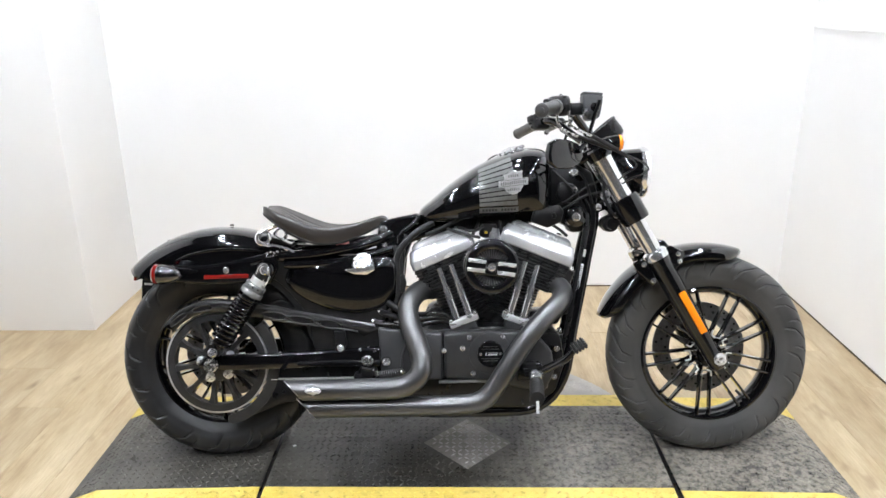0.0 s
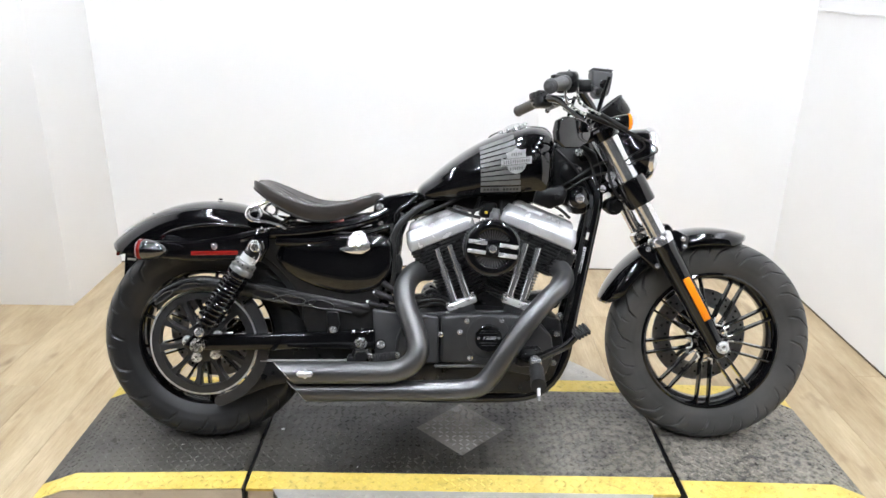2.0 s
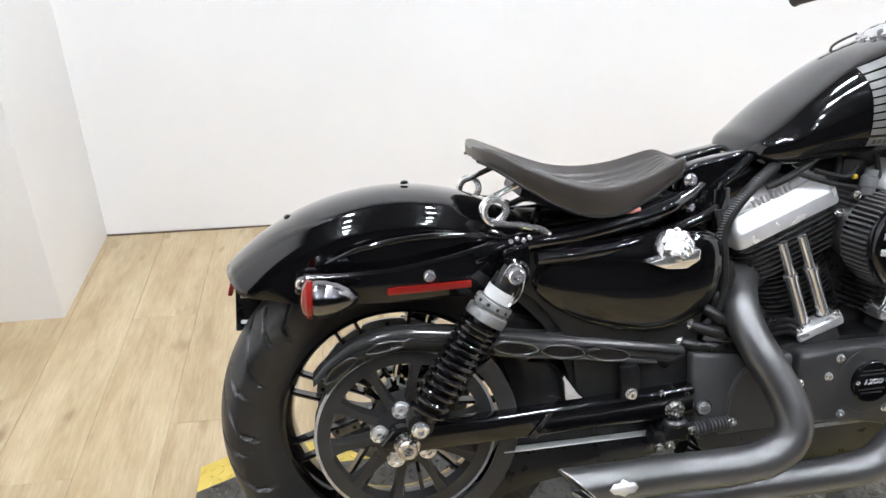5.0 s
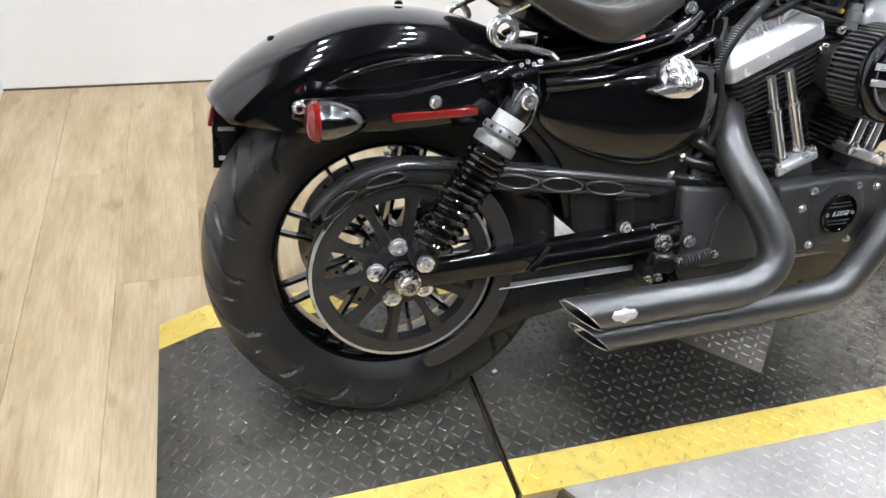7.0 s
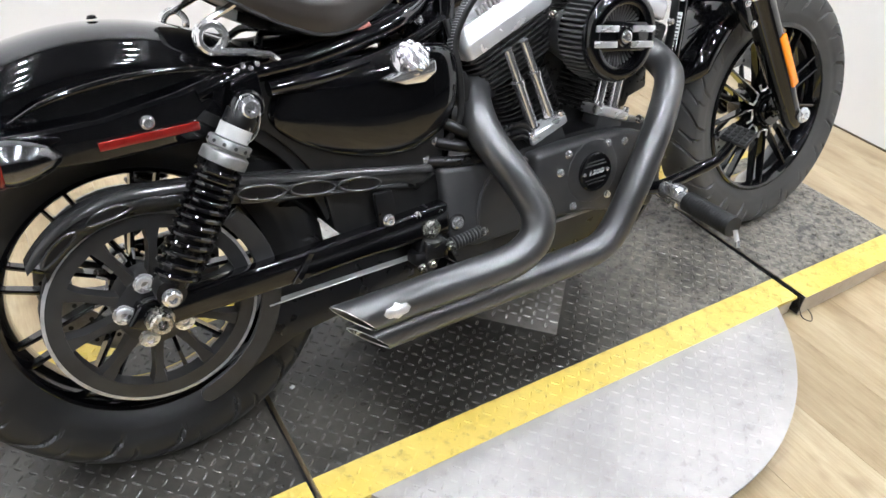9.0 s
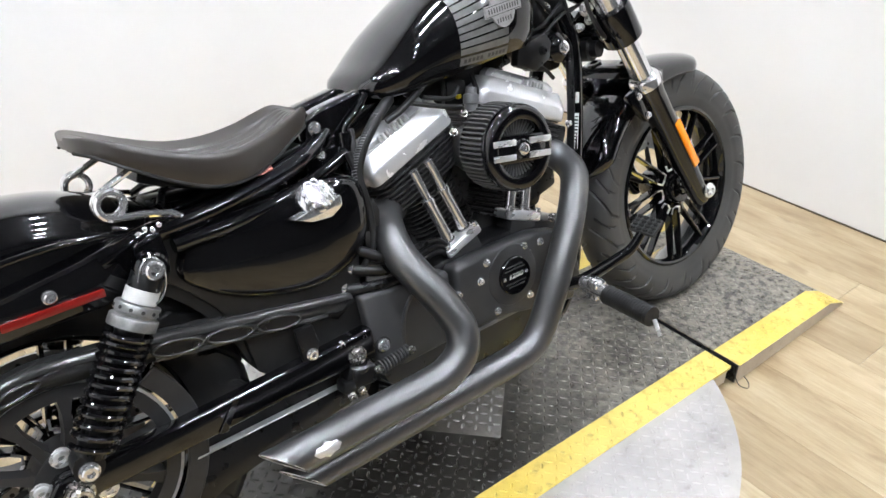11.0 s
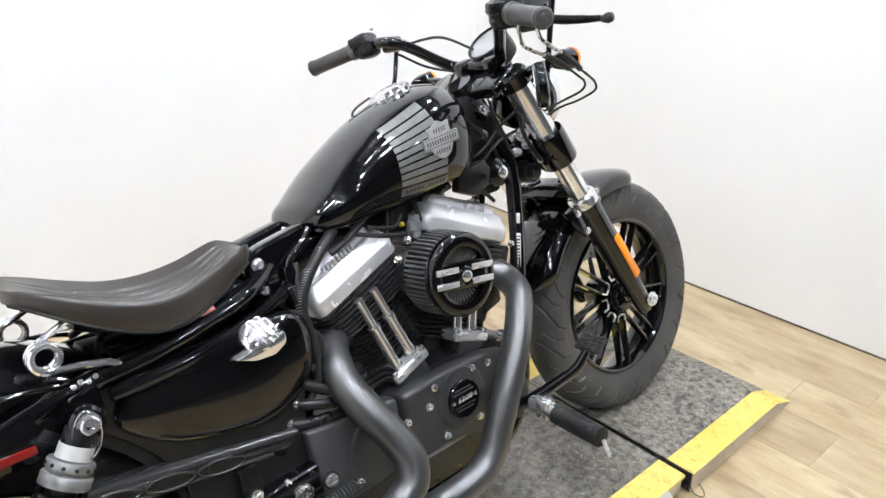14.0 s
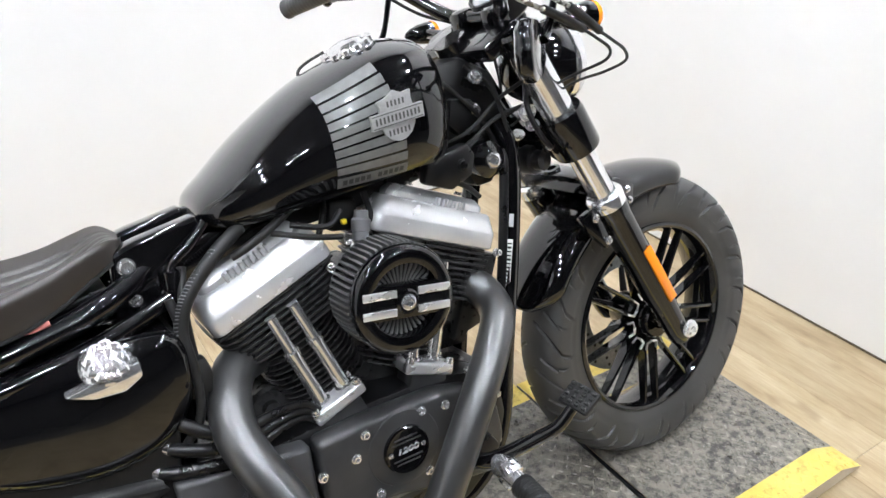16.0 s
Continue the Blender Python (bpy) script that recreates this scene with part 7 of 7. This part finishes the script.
    part("stalk", bm, GLOSS, ts)
# brake fluid reservoir
bm = bmesh.new()
add_prism(bm, [(0.313, 1.073), (0.369, 1.068), (0.367, 1.045), (0.360, 1.010), (0.350, 1.002), (0.328, 1.002), (0.320, 1.010), (0.315, 1.045)], -0.224, -0.166, 0.008, 3)
rv = part("brake_reservoir", bm, COVER, bike, "black brake fluid reservoir")
bm = bmesh.new()
add_prism(bm, [(0.3140, 1.0735), (0.3680, 1.0685), (0.3680, 1.0735), (0.3145, 1.0785)], -0.223, -0.167, 0.0022, 2)
part("reservoir_lid", bm, COVER, rv)
bm = bmesh.new()
add_lathe(bm, [(0.001, 0.0), (0.011, 0.0), (0.012, 0.002), (0.010, 0.003), (0.001, 0.003)], (0.345, -0.2245, 1.035), (0, -1, 0), 20)
part("sight_glass", bm, GLOSS, rv)
for sx in (-0.02, 0.02):
    bolt(rv, (0.341 + sx * 0.8, -0.195 - sx * 0.8, 1.0755 - sx * 0.08), 0.004, CHROME, (0, 0, 1))
# speedometer
SPD = (0.430, 0.0, 1.002)
bm = bmesh.new()
add_lathe(bm, [(0.001, -0.050), (0.036, -0.050), (0.044, -0.044), (0.047, -0.030), (0.048, 0.0), (0.0505, 0.004), (0.0500, 0.009), (0.046, 0.010), (0.044, 0.006)], SPD, (-0.64, 0, 0.77), 36)
sp = part("speedometer", bm, SATIN, bike, "black round speedometer with pale face")
bm = bmesh.new()
add_lathe(bm, [(0.001, 0.006), (0.045, 0.005)], SPD, (-0.64, 0, 0.77), 32)
part("dial", bm, DIAL, sp, "pale reflective dial")
# cables
tubes("cable", SOFT, [
    [(0.310, 0.185, 1.010), (0.360, 0.15, 0.97), (0.43, 0.08, 0.93), (0.44, 0.05, 0.86), (0.42, 0.02, 0.80)],
    [(0.290, 0.155, 1.022), (0.318, 0.110, 1.030), (0.345, 0.065, 1.026), (0.385, 0.02, 0.990)]], 0.0031, "thin black control cable", 8, 6)
tubes("cable", SOFT, [[(0.415, -0.055, 0.87), (0.40, -0.075, 0.80), (0.425, -0.085, 0.74), (0.460, -0.07, 0.725)], [(0.435, -0.045, 0.74), (0.48, -0.06, 0.70), (0.475, -0.065, 0.78), (0.44, -0.05, 0.87)]], 0.0048, "black brake hose", 8, 5)
# two throttle cables: bright elbow, rubber sleeve, then a loop ahead of the signal and back to the neck
for elbow, sleeve, loop in (
        (((0.257, -0.258, 1.028), (0.257, -0.258, 1.004), (0.268, -0.253, 0.985), (0.288, -0.257, 0.972), (0.313, -0.263, 0.960)),
         ((0.311, -0.2625, 0.961), (0.36, -0.250, 0.944), (0.405, -0.234, 0.928)),
         ((0.402, -0.235, 0.929), (0.440, -0.224, 0.912), (0.476, -0.213, 0.893), (0.482, -0.197, 0.876), (0.462, -0.165, 0.862), (0.455, -0.115, 0.845), (0.43, -0.050, 0.812), (0.40, -0.02, 0.79))),
        (((0.285, -0.275, 1.028), (0.286, -0.276, 1.006), (0.291, -0.279, 0.989), (0.318, -0.277, 0.973), (0.348, -0.273, 0.960)),
         ((0.346, -0.2735, 0.961), (0.385, -0.263, 0.941), (0.421, -0.250, 0.923)),
         ((0.418, -0.251, 0.924), (0.460, -0.238, 0.905), (0.500, -0.220, 0.888), (0.517, -0.203, 0.870), (0.500, -0.170, 0.855), (0.475, -0.127, 0.842), (0.44, -0.055, 0.800), (0.40, -0.03, 0.77)))):
    tc = tubes("throttle_cable", SOFT, [loop], 0.0025, "thin black throttle cable", 8, 6)[0]
    tubes("cable_sleeve", SOFT, [sleeve], 0.0062, "", 10, 4, tc)
    tubes("cable_elbow", STEEL, [elbow], 0.0037, "bright cable elbow", 8, 5, tc)

# the bars sit a little wide and forward of the neck; the headlight hangs ahead of it
BARS = ("cable", "handlebar", "riser", "grip", "switch_housing", "control_lever", "mirror", "brake_reservoir", "front_turn_signal")
for ob in bike.children:
    if ob.name.startswith(BARS):
        ob.matrix_basis = Matrix.Translation((0.017, 0, 0.007)) @ Matrix.Diagonal((1, 1.035, 1, 1))
    elif ob.name.startswith("headlight"):
        ob.matrix_basis = Matrix.Translation((0.020, 0, 0))

# footpeg and brake pedal
bm = bmesh.new()
add_prism(bm, [(0.15, 0.265), (0.16, 0.315), (0.215, 0.320), (0.235, 0.29), (0.215, 0.262)], -0.165, -0.115, 0.006, 2)
part("peg_mount", bm, SATIN, bike)
bm = bmesh.new()
pa, pb2 = Vector((0.194, -0.268, 0.286)), Vector((0.184, -0.386, 0.273))
pd = (pb2 - pa).normalized()
prof = [(0.001, 0.0), (0.014, 0.0)]
for i in range(16):
    prof += [(0.0195, 0.004 + 0.0066 * i), (0.0195, 0.0090 + 0.0066 * i), (0.0189, 0.0096 + 0.0066 * i), (0.0189, 0.0102 + 0.0066 * i)]
prof += [(0.0203, 0.112), (0.0192, 0.118), (0.001, 0.119)]
add_lathe(bm, prof, pa, pd, 22)
peg = part("footpeg", bm, SOFT, bike, "ribbed black rubber footpeg")
bm = bmesh.new()
add_tube(bm, [pa - pd * 0.075, pa - pd * 0.050, pa - pd * 0.03, pa], [0.013, 0.020, 0.016, 0.015], 12)
add_box(bm, (0.030, 0.028, 0.040), Matrix.Translation(pa - pd * 0.028) @ pose(0, 0, 0, 15, 0, 0), 0.005)
part("peg_clevis", bm, CHROME, peg, "chrome peg clevis")
bm = bmesh.new()
add_tube(bm, [pb2 + Vector((0, -0.004, -0.004)), pb2 + Vector((0.0, -0.014, -0.034))], 0.0042, 10)
part("feeler_pin", bm, ALU, peg, "bright feeler pin")
bm = bmesh.new()
add_tube(bm, [(0.165, -0.150, 0.288), (0.185, -0.190, 0.292), (0.212, -0.212, 0.304), (0.255, -0.252, 0.336), (0.276, -0.268, 0.352), (0.298, -0.278, 0.380)], [0.014, 0.0135, 0.0125, 0.0115, 0.0105, 0.009], 14, 4)
ped = part("brake_pedal", bm, GLOSS, bike, "gloss black brake pedal with studded pad")
bm = bmesh.new()
pm = pose(0.309, -0.282, 0.392, 0, 0, 0) @ pose(0, 0, 0, 8, -30, 0)
add_box(bm, (0.042, 0.058, 0.009), pm, 0.004)
part("pedal_pad", bm, SOFT, ped, "studded rubber pad")
for i in range(4):
    for j in range(4):
        bm = bmesh.new()
        add_box(bm, (0.0066, 0.0098, 0.006), pm @ pose(-0.0142 + 0.0095 * i, -0.021 + 0.014 * j, -0.0060), 0.0015, 1)
        add_box(bm, (0.0066, 0.0098, 0.006), pm @ pose(-0.0142 + 0.0095 * i, -0.021 + 0.014 * j, 0.0060), 0.0015, 1)
        part("pad_stud", bm, GUARD, ped)
bolt(bike, (0.175, -0.168, 0.292), 0.010, CHROME, h=0.010)
# horn and coil mass on the far side of the engine, seen through the gaps
bm = bmesh.new()
add_box(bm, (0.10, 0.03, 0.09), pose(0.075, 0.105, 0.56), 0.012)
part("horn_cover", bm, GLOSS, bike)
bm = bmesh.new()
add_prism(bm, [(-0.30, 0.25), (-0.27, 0.40), (-0.05, 0.42), (0.16, 0.40), (0.25, 0.33), (0.22, 0.24), (0.0, 0.20), (-0.2, 0.20)], 0.13, 0.20, 0.02, 3)
part("primary_cover", bm, CASE, bike)


# ---- floor planks, each a piece of the floor ----
PW, PL = 0.184, 1.22


def plank_mesh(w, l):
    me = bpy.data.meshes.new("plank")
    e, g = 0.0006, 0.0002
    x, y = w / 2 - g, l / 2 - g
    vs = [(-x, -y, -0.005), (x, -y, -0.005), (x, y, -0.005), (-x, y, -0.005), (-x, -y, -0.0009), (x, -y, -0.0009), (x, y, -0.0009), (-x, y, -0.0009),
          (-x + e, -y + e, 0), (x - e, -y + e, 0), (x - e, y - e, 0), (-x + e, y - e, 0)]
    fs = [(0, 1, 5, 4), (1, 2, 6, 5), (2, 3, 7, 6), (3, 0, 4, 7), (4, 5, 9, 8), (5, 6, 10, 9), (6, 7, 11, 10), (7, 4, 8, 11), (8, 9, 10, 11)]
    me.from_pydata(vs, [], fs)
    me.materials.append(WOOD)
    return me


rng = random.Random(5)
plank_meshes = {}
x = XL
while x < XR - 0.002:
    w = min(PW, XR - x)
    y = -2.6 - rng.choice((0.12, 0.3, 0.45, 0.6, 0.75))
    while y < YB:
        y0, y1 = max(y, -2.6), min(y + PL, YB if x + w > XC + 0.01 else YF)
        if y1 - y0 > 0.02:
            key = (round(w, 3), round(y1 - y0, 3))
            if key not in plank_meshes:
                plank_meshes[key] = plank_mesh(*key)
            p = new("plank", plank_meshes[key])
            p.parent = floor
            p.location = (x + w / 2, (y0 + y1) / 2, 0)
        y += PL
    x += PW
# added floor out of view, dull grey so the gloss black mirrors no tan
bm = bmesh.new()
for x0, x1, y0, y1 in ((XA, XZ, YN, -2.601), (XA, XL - 0.001, -2.6, YW), (XR + 0.001, XZ, -2.6, YW)):
    add_box(bm, (x1 - x0, y1 - y0, 0.005), pose((x0 + x1) / 2, (y0 + y1) / 2, -0.0035))
part("floor_remainder", bm, OUTFLOOR, floor, "unseen dull grey floor added in the open room")
